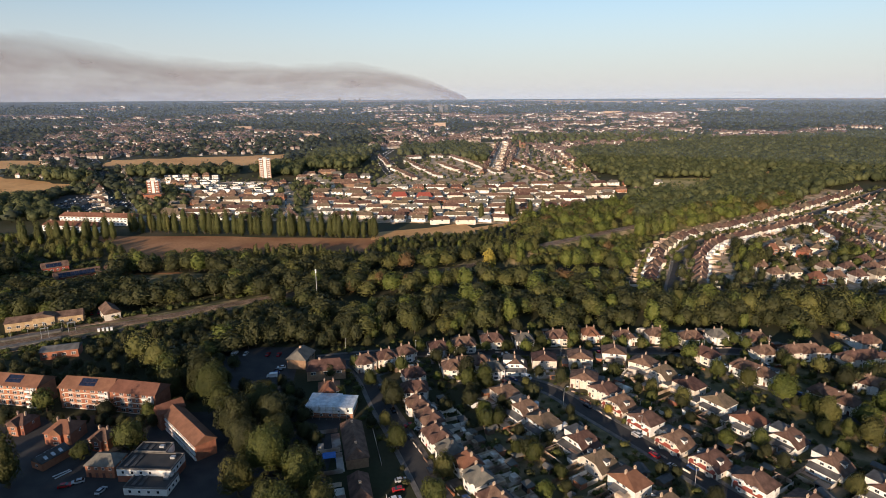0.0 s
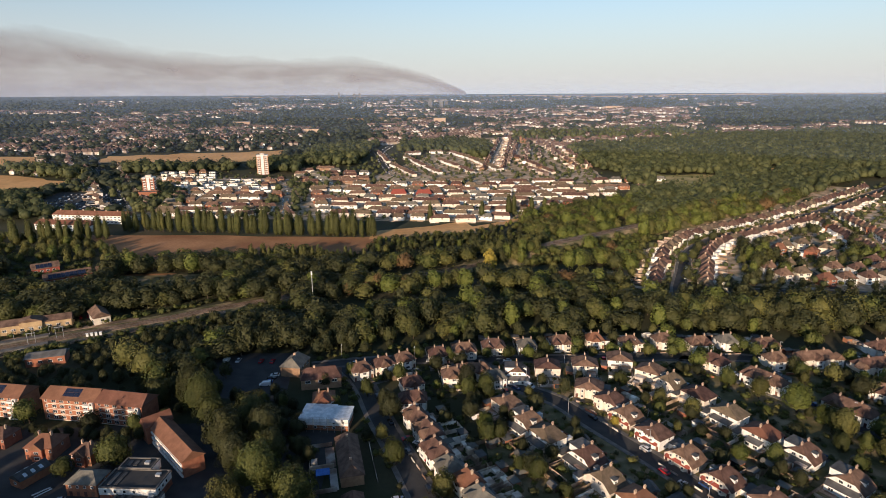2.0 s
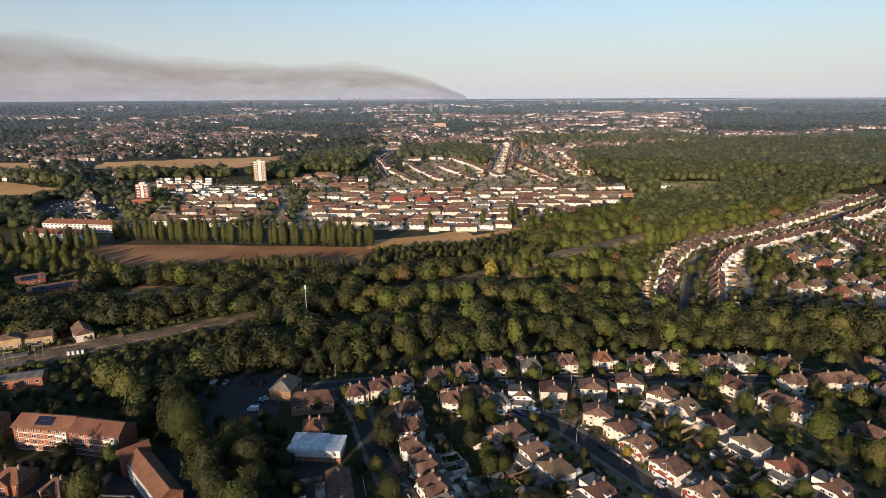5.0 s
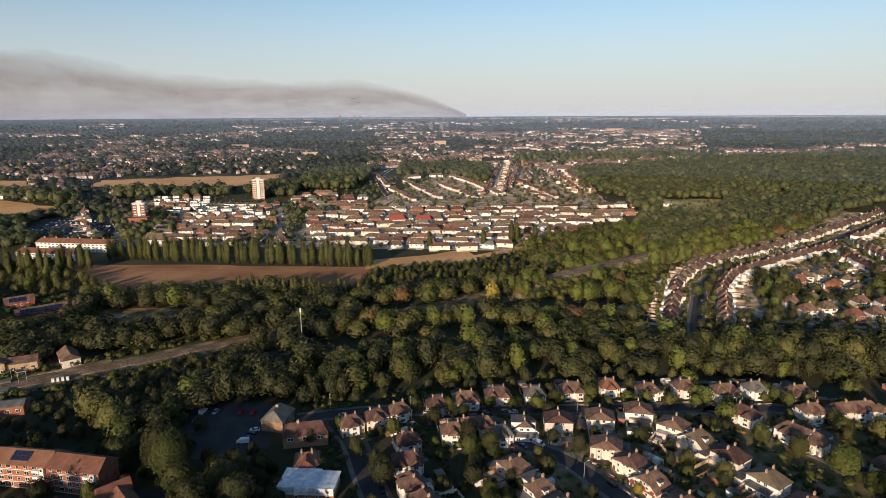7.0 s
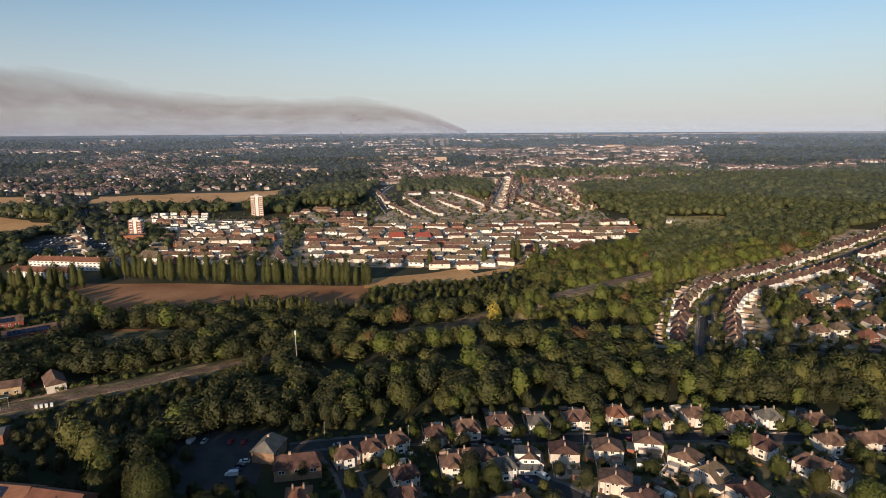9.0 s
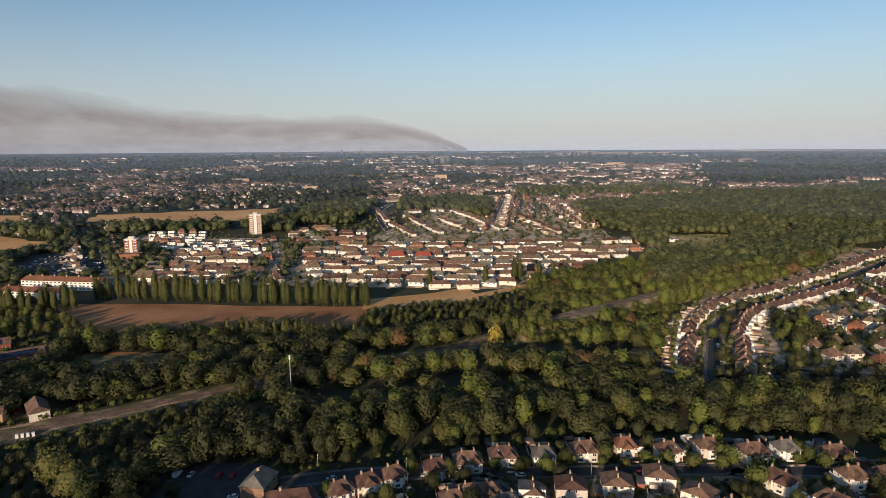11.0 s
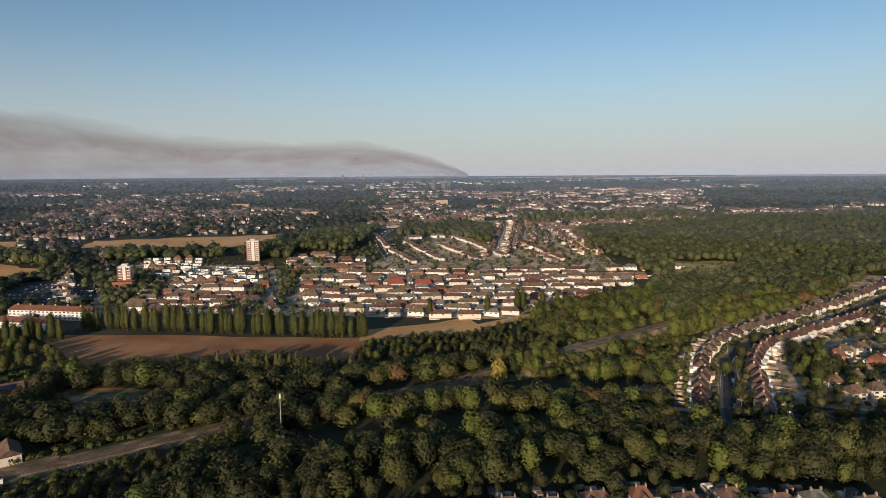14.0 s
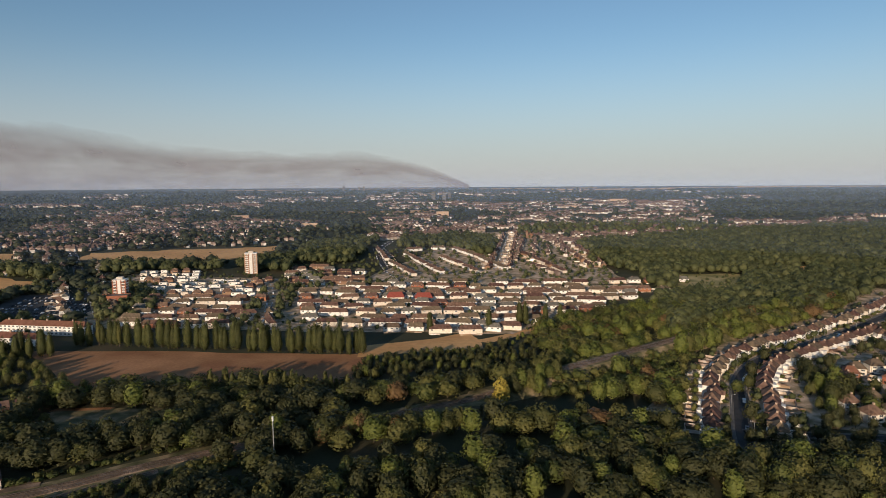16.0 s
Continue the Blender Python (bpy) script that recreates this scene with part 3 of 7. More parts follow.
def chalet_semi(wall, roof, pent, box_dormer=False, extension=0, swept=True):
    """A pair of semi-detached houses under one roof that sweeps down low at both sides, with dormers, bays and a tiled band across the front."""
    words = {"white": "white rendered", "cream": "cream pebbledashed", "brick": "red brick"}[wall]
    tops = {"roof": "brown tiled", "roof_moss": "mossy tiled", "roof_grey": "grey tiled", "roof_red": "red tiled"}[roof]
    house = thing("semi_detached_house", f"{words} semi-detached house with {tops} roof" + (" and rear lean-to" if extension else " and dormers"), "house", "houses of the near streets")
    hx, hy = 6.3, 4.5
    s = Shape()
    r = Shape()
    if swept:
        profile = [(-hx, 0), (hx, 0), (hx, 3.3), (3.0, 5.8), (-3.0, 5.8), (-hx, 3.3)]
        s.add([(x, y, z) for y in (-hy, hy) for x, z in profile], [(0, 1, 2, 3, 4, 5), (11, 10, 9, 8, 7, 6), (0, 6, 7, 1), (1, 7, 8, 2), (5, 11, 6, 0), (2, 8, 9, 3), (3, 9, 10, 4), (4, 10, 11, 5)])
        e, ey = 6.75, 4.95
        for dz in (0.0, -0.22):
            r.v += [(-e, -ey, 3.1 + dz), (e, -ey, 3.1 + dz), (e, ey, 3.1 + dz), (-e, ey, 3.1 + dz), (-3.2, -ey, 5.75 + dz), (3.2, -ey, 5.75 + dz), (3.2, ey, 5.75 + dz), (-3.2, ey, 5.75 + dz), (0, -2.7, 8.15 + dz), (0, 2.7, 8.15 + dz)]
        top = [(1, 2, 6, 9, 8, 5), (3, 0, 4, 8, 9, 7), (4, 5, 8), (6, 7, 9)]
        r.f = top + [tuple(10 + i for i in reversed(f)) for f in top] + [(a, b, b + 10, a + 10)[::-1] for a, b in ((1, 2), (2, 6), (6, 7), (7, 3), (3, 0), (0, 4), (4, 5), (5, 1))]
    else:
        s.box(-hx, -hy, 0, hx, hy, 5.1)
        r.hip(-hx - 0.45, -hy - 0.45, hx + 0.45, hy + 0.45, 5.1, 8.15, 2.4, 2.4, "y", 0.18)
    s.made("wall", wall, house)
    r.made("roof", roof, house)
    for y in (-2.4, 2.4):
        chimney(house, 0, y, 7.4, 9.2)
    for x in (-2.7, 2.7):
        bay(house, x, -hy, 5.3, wall)
    if pent:
        Shape().add([(-5.3, -hy - 1.35, 2.65), (5.3, -hy - 1.35, 2.65), (5.3, -hy - 0.02, 3.35), (-5.3, -hy - 0.02, 3.35), (-5.3, -hy - 1.35, 2.5), (5.3, -hy - 1.35, 2.5), (5.3, -hy - 0.02, 2.5), (-5.3, -hy - 0.02, 2.5)],
                    [(0, 1, 2, 3), (7, 6, 5, 4), (0, 4, 5, 1), (1, 5, 6, 2), (3, 7, 4, 0)]).made("porch_roof", pent, house, "red tiled band over the ground floor")
    for x in (-0.75, 0.75):
        window(house, x, -hy - 0.03, 4.6, 0, (1.0, 1.1))
    for x in (-5.2, 5.2):
        put("door", DOOR, house, pose(x, -hy - 0.02, 0))
    for x in (-3.6, -1.4, 1.4, 3.6):
        window(house, x, hy + 0.03, 4.2 if abs(x) < 3 else 1.5, 180, (1.5, 1.2))
    for side in (-1, 1):
        window(house, side * (hx + 0.03), -1.5, 1.6, 90 * side, (1.0, 1.1))
        if not swept:
            window(house, side * (hx + 0.03), 1.2, 4.0, 90 * side, (1.0, 1.1))
        elif box_dormer and side == 1:
            d = Shape().box(0.4, -3.2, 4.6, 6.0, 3.6, 7.3).made("dormer", wall, house, "wide white box dormer")
            Shape().box(0.2, -3.4, 7.3, 6.2, 3.8, 7.48).made("dormer_roof", "felt", d, "flat grey felt roof")
            for y in (-1.5, 1.6):
                window(d, 6.03, y, 6.2, 90, (1.5, 1.2))
        else:
            d = Shape().box(min(side * 2.0, side * 4.95), -1.05, 4.0, max(side * 2.0, side * 4.95), 1.05, 5.95).made("dormer", "white", house, "white boarded dormer")
            Shape().box(min(side * 1.4, side * 5.15), -1.2, 5.95, max(side * 1.4, side * 5.15), 1.2, 6.08).made("dormer_roof", "felt", d, "flat grey dormer roof")
            window(d, side * 4.93, 0, 4.95, 90 * side, (1.2, 0.9))
    if extension:
        w = extension
        x = Shape()
        x.add([(-w, hy - 0.1, 0), (w, hy - 0.1, 0), (w, hy + 3.2, 0), (-w, hy + 3.2, 0), (-w, hy - 0.1, 3.2), (w, hy - 0.1, 3.2), (w, hy + 3.2, 2.4), (-w, hy + 3.2, 2.4)], [(0, 1, 5, 4), (1, 2, 6, 5), (2, 3, 7, 6), (3, 0, 4, 7), (4, 5, 6, 7)])
        x.made("extension", wall, house)
        Shape().add([(-w - 0.2, hy + 0.02, 3.3), (w + 0.2, hy + 0.02, 3.3), (w + 0.2, hy + 3.5, 2.45), (-w - 0.2, hy + 3.5, 2.45), (-w - 0.2, hy + 0.02, 3.18), (w + 0.2, hy + 0.02, 3.18), (w + 0.2, hy + 3.5, 2.33), (-w - 0.2, hy + 3.5, 2.33)],
                    [(0, 1, 2, 3), (7, 6, 5, 4), (1, 5, 6, 2), (2, 6, 7, 3), (3, 7, 4, 0)]).made("extension_roof", "felt", house, "grey lean-to roof")
        for k in (-0.55, 0.55):
            window(house, k * w, hy + 3.23, 1.3, 180, (1.8, 1.3))
    return house


def hipped_house(wall, roof, width=12.5, depth=8.2, gables=2, eaves=4.9, ridge=8.6, group="houses of the near streets", name="semi_detached_house", front=None, windows=4, stacks=True):
    """A hipped house or pair: gabled bays stand forward on the front, stacks on the ridge."""
    words = {"white": "white rendered", "cream": "cream rendered", "brick": "red brick", "brown_brick": "brown brick", "stock_brick": "yellow brick"}[wall]
    tops = {"roof": "brown tiled", "roof_moss": "mossy tiled", "roof_grey": "grey tiled", "roof_red": "red tiled"}[roof]
    house = thing(name, f"{words} {'house' if name[0] == 's' else 'terrace'} with a {tops} hipped roof" + (" and gables" if gables else ""), "house", group)
    a, b = width / 2, depth / 2
    Shape().box(-a, -b, 0, a, b, eaves).made("wall", wall, house)
    Shape().hip(-a - 0.45, -b - 0.45, a + 0.45, b + 0.45, eaves, ridge, depth * 0.45, depth * 0.45).made("roof", roof, house)
    for x in (-width * 0.22, width * 0.22) if stacks else ():
        chimney(house, x, 0, ridge - 0.9, ridge + 0.8)
    spots = [(k - (gables - 1) / 2) * width * 0.5 for k in range(gables)]
    for x in spots:
        g = Shape().box(x - 2.3, -b - 1.3, 0, x + 2.3, -b + 0.1, eaves).made("bay", front or wall, house)
        Shape().gable_wall(x - 2.4, x + 2.4, -b - 1.36, eaves, eaves + 2.3).made("gable", "hung", g, "tile-hung gable")
        Shape().hip(x - 2.8, -b - 1.6, x + 2.8, -b + 2.8, eaves - 0.1, eaves + 2.7, 0.0, 0.0, "y").made("bay_roof", roof, g)
        window(g, x, -b - 1.33, 1.5, 0, (2.2, 1.3))
        window(g, x, -b - 1.33, 3.85, 0, (1.8, 1.3))
    free = [x for x in (-0.42 * width, -0.14 * width, 0.14 * width, 0.42 * width) if all(abs(x - s) > 2.4 for s in spots)] if gables else [-0.36 * width, -0.12 * width, 0.12 * width, 0.36 * width]
    for x in free[:windows]:
        window(house, x, -b - 0.03, 4.0, 0, (1.0, 1.1))
        put("door", DOOR, house, pose(x, -b - 0.02, 0))
    for x in (-0.32 * width, 0.32 * width):
        window(house, x, b + 0.03, 4.0, 180)
        window(house, x, b + 0.03, 1.4, 180, (1.8, 1.3))
    for side in (-1, 1):
        window(house, side * (a + 0.03), 0.8, 4.0, 90 * side, (1.0, 1.1))
    ext = Shape().box(-a + 0.6, b - 0.1, 0, -0.4, b + 2.8, 2.5).made("extension", "white", house)
    Shape().box(-a + 0.4, b + 0.02, 2.5, -0.2, b + 3.0, 2.66).made("extension_roof", "felt", ext, "flat grey felt roof")
    return house


def terrace(wall, roof, n=4, unit=5.6, depth=7.5, flat=False, group="terraces beyond the wood", name="terraced_house_row", back=True):
    """A short terrace, n houses long: upper and lower windows for each house, stacks on the party walls."""
    words = {"white": "white rendered", "cream": "cream rendered", "brick": "red brick", "brown_brick": "brown brick"}[wall]
    tops = {"roof": "brown tiled", "roof_red": "red tiled", "roof_grey": "grey tiled", "felt": "flat felt", "roof_moss": "mossy tiled"}[roof]
    row = thing(name, f"{words} terrace of houses with a {tops} roof", "house", group)
    a, b = n * unit / 2, depth / 2
    row["span"] = 2 * a
    high = 5.1 if flat else 4.7
    Shape().box(-a, -b, 0, a, b, high).made("wall", wall, row)
    if flat:
        Shape().box(-a - 0.2, -b - 0.2, 5.1, a + 0.2, b + 0.2, 5.4).made("roof", "felt", row)
    else:
        Shape().hip(-a - 0.4, -b - 0.45, a + 0.4, b + 0.45, high, 8.3, 2.6, 2.6).made("roof", roof, row)
        for k in range(0, n - 1, 3):
            Shape().box(-0.4, -0.45, 7.2, 0.4, 0.45, 9.1).box(-0.5, -0.55, 8.8, 0.5, 0.55, 9.0).made("chimney", "stack", row, at=pose(-a + unit * (k + 1), 0, 0))
    for k in range(n):
        x = -a + unit * (k + 0.5)
        if k % 2 == 0 or (back and n < 4):
            put("window", WINDOWS[(2.2, 1.3)], row, pose(x, -b - 0.02, 3.6))
    return row


def aim(x, y, turn, scale=1.0):
    return Matrix.Translation((x, y, level(x, y) - 0.02)) @ pose(0, 0, 0, 0, 0, turn) @ Matrix.Diagonal((scale, scale, scale, 1))


FEET = []  # ground taken by houses: x, y, turn, half length


def off_houses(x, y, gap, depth=4.0):
    """True where (x, y) lies more than gap metres outside every house."""
    for a, b, turn, half in FEET:
        dx, dy = x - a, y - b
        if abs(dx) + abs(dy) < 60:
            c, s = math.cos(turn), math.sin(turn)
            if abs(c * dx + s * dy) < half + gap and abs(c * dy - s * dx) < depth + gap:
                return False
    return True


def place(proto, spots, used, scale=1.0):
    """Sets the prototype on its first spot and copies on the others."""
    for x, y, turn in spots:
        FEET.append((x, y, radians(turn), 0.43 * (proto["span"] if "span" in proto else 10)))
        if proto.name in used:
            copy_thing(proto, aim(x, y, turn))
        else:
            proto.matrix_basis = aim(x, y, turn, scale)
            used.add(proto.name)


USED = set()
SEMIS = [chalet_semi("cream", "roof", "red"), chalet_semi("white", "roof", "red", swept=False), chalet_semi("cream", "roof_moss", None), chalet_semi("white", "roof", None, True, 5.4),
         chalet_semi("white", "roof_moss", None, False, 4.5, False), chalet_semi("white", "roof_red", None, False, 3.0, False), chalet_semi("cream", "roof", None, False, 0, False)]
SEMI_SPOTS = [
    [(69, 210, -58), (81, 184, -58), (88, 172, -58), (115, 136, -58)],
    [(75, 197, -58), (97, 160, -58), (80, 257, 168), (122, 122, -58)],
    [(51, 172, 122), (65, 150, 122), (95, 236, 122), (73, 137, 122)],
    [(121, 185, 122), (127, 170, 122), (48, 184, 122), (135, 156, 122), (32, 246, 176), (31, 206, 122)],
    [(108, 210, 122), (143, 142, 122), (37, 196, 122)],
    [(58, 161, 122), (113, 196, 122)],
    [(66, 220, -52), (60, 231, -18), (107, 149, -58), (102, 224, 122), (90, 245, 140), (63, 252, 172), (46, 250, 176), (25, 218, 122)],
]
for proto, spots in zip(SEMIS, SEMI_SPOTS):
    place(proto, spots, USED, 0.86)
HIPS = [hipped_house("white", "roof", front="cream"), hipped_house("cream", "roof", front="white"), hipped_house("white", "roof_grey", 10, 8, 1, front="white"), hipped_house("cream", "roof", 10.5, 8.0, 1, front="white"),
        hipped_house("cream", "roof_red", 9.5, 8, 1, front="white"), hipped_house("white", "roof", 20, 8, 2, front="white", name="terraced_house_row"), hipped_house("cream", "roof", 22, 8, 3, front="white", name="terraced_house_row")]
HIP_SPOTS = [
    [(24, 272, 4), (57, 276, 2), (154, 272, 6), (122, 254, -54), (206, 268, 8), (-5, 199, -66), (10, 268, 6), (16, 152, -62)],
    [(-12, 222, 6), (123, 274, 4), (-2, 187, -64), (22, 141, -62)],
    [(40, 272, 2), (137, 276, 4), (22, 240, 10), (2, 178, -64), (11, 163, -62)],
    [(-2, 263, 8), (-13, 235, 20), (90, 275, 4), (107, 278, 4), (150, 256, 5), (-36, 248, 28), (-27, 253, 28), (-18, 258, 28), (-10, 209, -66), (4, 242, 8)],
]
HIP_SPOTS += [
    [(74, 279, 0), (8, 171, -62)],
    [(135, 237, -56), (155, 213, -58), (164, 190, -58), (12, 246, 8), (180, 222, -50)],
    [(168, 257, 6), (191, 250, 9), (216, 244, 10)],
]
for proto, spots in zip(HIPS, HIP_SPOTS):
    place(proto, spots, USED, 0.86)

# ---- trees ----
rng = np.random.default_rng(7)
ICO = bmesh.new()
bmesh.ops.create_icosphere(ICO, subdivisions=1, radius=1.0)
ICO_V = np.array([v.co[:] for v in ICO.verts])
ICO_F = np.array([[v.index for v in f.verts] for f in ICO.faces])
ICO.free()
ICO2 = bmesh.new()
bmesh.ops.create_icosphere(ICO2, subdivisions=2, radius=1.0)
ICO2_V = np.array([v.co[:] for v in ICO2.verts])
ICO2_F = np.array([[v.index for v in f.verts] for f in ICO2.faces])
ICO2.free()


def sprays(p, n, size):
    """Small three-cornered leaf sprays at the points p, lying roughly square to n."""
    n = n + rng.normal(scale=0.24, size=n.shape)
    n /= np.linalg.norm(n, axis=1, keepdims=True)
    u = np.cross(n, rng.normal(size=n.shape))
    u /= np.linalg.norm(u, axis=1, keepdims=True)
    w = np.cross(n, u)
    s = (size * rng.uniform(0.6, 1.35, len(p)))[:, None]
    k = rng.uniform(0.75, 1.2, (3, len(p), 1))
    tri = np.stack([p + u * s * k[0], p + (0.87 * w - 0.5 * u) * s * k[1], p - (0.87 * w + 0.5 * u) * s * k[2] + 0.2 * n * s], 1).reshape(-1, 3)
    return tri, np.arange(len(tri)).reshape(-1, 3)


def crown_arrays(height, radius, base, count, leaves, size, fine=True):
    """A crown of many small leaf sprays over an uneven leafy body with count bulges."""
    i = np.arange(count)
    z = 1 - 1.75 * (i + 0.5) / count
    a = 2.39996 * i + rng.uniform(-0.4, 0.4, count) + rng.uniform(0, 6.28)
    c = np.stack([np.sqrt(1 - z * z) * np.cos(a), np.sqrt(1 - z * z) * np.sin(a), z], 1)
    amp, wide = rng.uniform(0.05, 0.5, count), rng.uniform(0.6, 1.4, count) * 2.3 / math.sqrt(count)
    mid, up, down = base + 0.4 * (height - base), 0.6 * (height - base), 0.42 * (height - base)

    def surface(d, k):
        far = np.arccos(np.clip(d @ c.T, -1, 1)) / wide
        reach = 0.7 + np.max(amp * np.sqrt(np.clip(1 - far * far, 0, 1)), axis=1)
        p = d * (reach * k)[:, None] * np.where(d[:, 2:] > 0, (radius, radius, up), (radius, radius, down))
        return p + (0, 0, mid)

    d = rng.normal(size=(leaves * 2, 3))
    d /= np.linalg.norm(d, axis=1, keepdims=True)
    d = d[d[:, 2] > rng.uniform(-1.1, -0.2, len(d))][:leaves]
    out = d / np.where(d[:, 2:] > 0, (radius, radius, up), (radius, radius, down))
    out /= np.linalg.norm(out, axis=1, keepdims=True)
    tri, tf = sprays(surface(d, rng.uniform(0.88, 1.06, len(d))), out, size)
    iv, jf = (ICO2_V, ICO2_F) if fine else (ICO_V, ICO_F)
    core = surface(iv, rng.uniform(0.76, 0.87, len(iv)))
    return np.concatenate([tri, core]), np.concatenate([tf, jf + len(tri)])


def trunk_shape(height, base, radius, seed):
    r = random.Random(seed)
    s = Shape().tube((0, 0, -0.3), (0.1, 0, base + 1), 0.022 * height + 0.08, 0.016 * height + 0.05, 7).tube((0.1, 0, base + 1), (0.2, 0.1, height * 0.75), 0.016 * height + 0.05, 0.05, 6)
    for i in range(5):
        a = 1.26 * i + r.uniform(-0.3, 0.3)
        z = base + 0.6 + i * 0.07 * height
        s.tube((0.1, 0, z), (radius * 0.55 * math.cos(a), radius * 0.55 * math.sin(a), z + 0.18 * height), 0.14, 0.05, 5)
    return s


def tree_proto(name, label, height, radius, base, count, leaves, size, leaf, seed=1, group="trees of the wood"):
    """One kind of tree: its words, its crown as numbers, and its trunk."""
    return {"name": name, "label": label, "group": group, "leaf": leaf, "crown": crown_arrays(height, radius, base, count, leaves, size),
            "trunk": trunk_shape(height, base, radius, seed), "made": None, "light": crown_arrays(height, radius, base, max(8, count - 10), 480, size * 1.3 + 0.13, fine=False)}


TREES = {}
for key, leaf, words in (("green", "leaf", "leafy green broadleaved tree"), ("dark", "leaf_dark", "dense dark green broadleaved tree"), ("olive", "leaf_olive", "olive green broadleaved tree"),
                         ("rust", "leaf_rust", "broadleaved tree turning rusty brown"), ("yellow", "leaf_yellow", "bright yellow leaved tree"), ("fresh", "leaf_fresh", "bright green broadleaved tree")):
    many = {"green": 4, "dark": 3, "olive": 2, "rust": 1, "yellow": 1, "fresh": 2}[key]
    TREES[key] = [tree_proto("tree", words + " in full leaf", 12.5 + i, 5.2 - 0.3 * i, 0.7, 26 + i, 1900, 0.36, leaf, seed=i) for i in range(many)]
    if key == "green":
        for proto, shade in zip(TREES[key], ("leaf", "leaf_warm", "leaf_deep", "leaf_fresh")):
            proto["leaf"] = shade
    if key in ("green", "dark", "olive", "yellow"):
        TREES["near_" + key] = [tree_proto("tree", words + " among the houses", 9.5 + i, 4.3 - 0.4 * i, 1.2, 28, 2000, 0.29, leaf, seed=10 + i, group="trees among the houses") for i in range(2)]
TREES["near_olive"][0]["leaf"] = "leaf_fresh"
TREES["big"] = [tree_proto("tree", "large old broadleaved tree with a heavy crown", 18, 7.0, 1.6, 42, 4200, 0.33, k, seed=20, group="trees among the houses") for k in ("leaf_olive", "leaf")]
TREES["big_dark"] = [tree_proto("tree", "large dense dark green broadleaved tree", 18, 7.0, 1.2, 42, 3600, 0.36, k, seed=21, group="trees of the wood") for k in ("leaf_dark", "leaf_deep")]
TREES["poplar"] = [tree_proto("poplar_tree", "tall slender poplar in a row", 24.5 - i, 4.0 - 0.2 * i, -2.0, 50, 1000, 0.44, "leaf_poplar", 30 + i, "row of poplars") for i in range(3)]
TREES["poplar_yellow"] = [tree_proto("poplar_tree", "slender poplar turning yellow", 22, 2.3, 0.5, 40, 800, 0.4, "leaf_olive", 35, "row of poplars")]
TREES["cypress"] = [tree_proto("tree", "tall dense columnar tree beside the yard", 22, 4.6, 0.3, 60, 1900, 0.42, "leaf_warm", 38, "trees among the houses")]
TREES["spire"] = [tree_proto("tree", "narrow pointed dark green tree", 17, 2.7, 0.6, 36, 700, 0.42, "leaf_warm", 36, "trees of the wood")]


def ground_at(x, y):
    """Height of the ground with the railway bank on it."""
    best, lift = 15.0, 0.0
    for (x0, y0), (x1, y1) in zip(RAIL, RAIL[1:]):
        dx, dy = x1 - x0, y1 - y0
        s = min(1, max(0, ((x - x0) * dx + (y - y0) * dy) / (dx * dx + dy * dy)))
        d = math.hypot(x - x0 - s * dx, y - y0 - s * dy)
        if d < best:
            best, lift = d, rail_height(x0 + s * dx, y0 + s * dy) * min(1, (15 - d) / 9)
    return level(x, y) + lift


SPOTS = []  # every tree: kind, which, x, y, turn, scale, tallness


def plant(kind, x, y, scale=1.0, tall=1.0):
    SPOTS.append((kind, int(rng.integers(len(TREES[kind]))), x, y, float(rng.uniform(0, 360)), scale, tall))


def stand(kind, which, x, y, turn, scale, tall):
    """One tree as a thing of its own, with trunk and crown."""
    proto = TREES[kind][which]
    m = Matrix.Translation((x, y, ground_at(x, y) - 0.05)) @ pose(0, 0, 0, 0, 0, turn) @ Matrix.Diagonal((scale, scale, scale * tall, 1))
    if proto["made"]:
        k = proto["made"].scale
        copy_thing(proto["made"], m @ Matrix.Diagonal((1 / k[0], 1 / k[1], 1 / k[2], 1)))
        return
    root = thing(proto["name"], proto["label"], "tree", proto["group"])
    proto["trunk"].made("trunk", "bark", root)
    arrays("crown", *proto["crown"], proto["leaf"], root)
    root.matrix_basis = m
    proto["made"] = root


def joined(name, label, spots, light="light"):
    """Many trees in one mesh, with a material for each leaf colour."""
    mats = sorted({TREES[s[0]][s[1]]["leaf"] for s in spots}) + ["bark"]
    vs, fs, ms, o = [], [], [], 0
    post = np.array([(math.cos(1.2566 * i), math.sin(1.2566 * i)) for i in range(5)])
    for kind, which, x, y, turn, scale, tall in spots:
        proto = TREES[kind][which]
        v, f = proto[light]
        c, s = math.cos(radians(turn)), math.sin(radians(turn))
        z = ground_at(x, y) - 0.05
        vs.append(np.stack([x + scale * (c * v[:, 0] - s * v[:, 1]), y + scale * (s * v[:, 0] + c * v[:, 1]), z + scale * tall * v[:, 2]], 1))
        fs.append(f + o)
        ms.append(np.full(len(f), mats.index(proto["leaf"])))
        o += len(v)
        if kind == "shrub":
            continue
        vs.append(np.array([(x + 0.25 * px, y + 0.25 * py, z + h) for h in (0, 5 * scale) for px, py in post]))
        fs.append(np.array([t for i in range(5) for t in ((i, (i + 1) % 5, 5 + i), ((i + 1) % 5, 5 + (i + 1) % 5, 5 + i))]) + o)
        ms.append(np.full(10, len(mats) - 1))
        o += 10
    ob = arrays(name, np.concatenate(vs), np.concatenate(fs), mats)
    ob.data.polygons.foreach_set("material_index", np.concatenate(ms).astype(np.int32))
    return tagged(ob, label, "trees", "", "stuff")


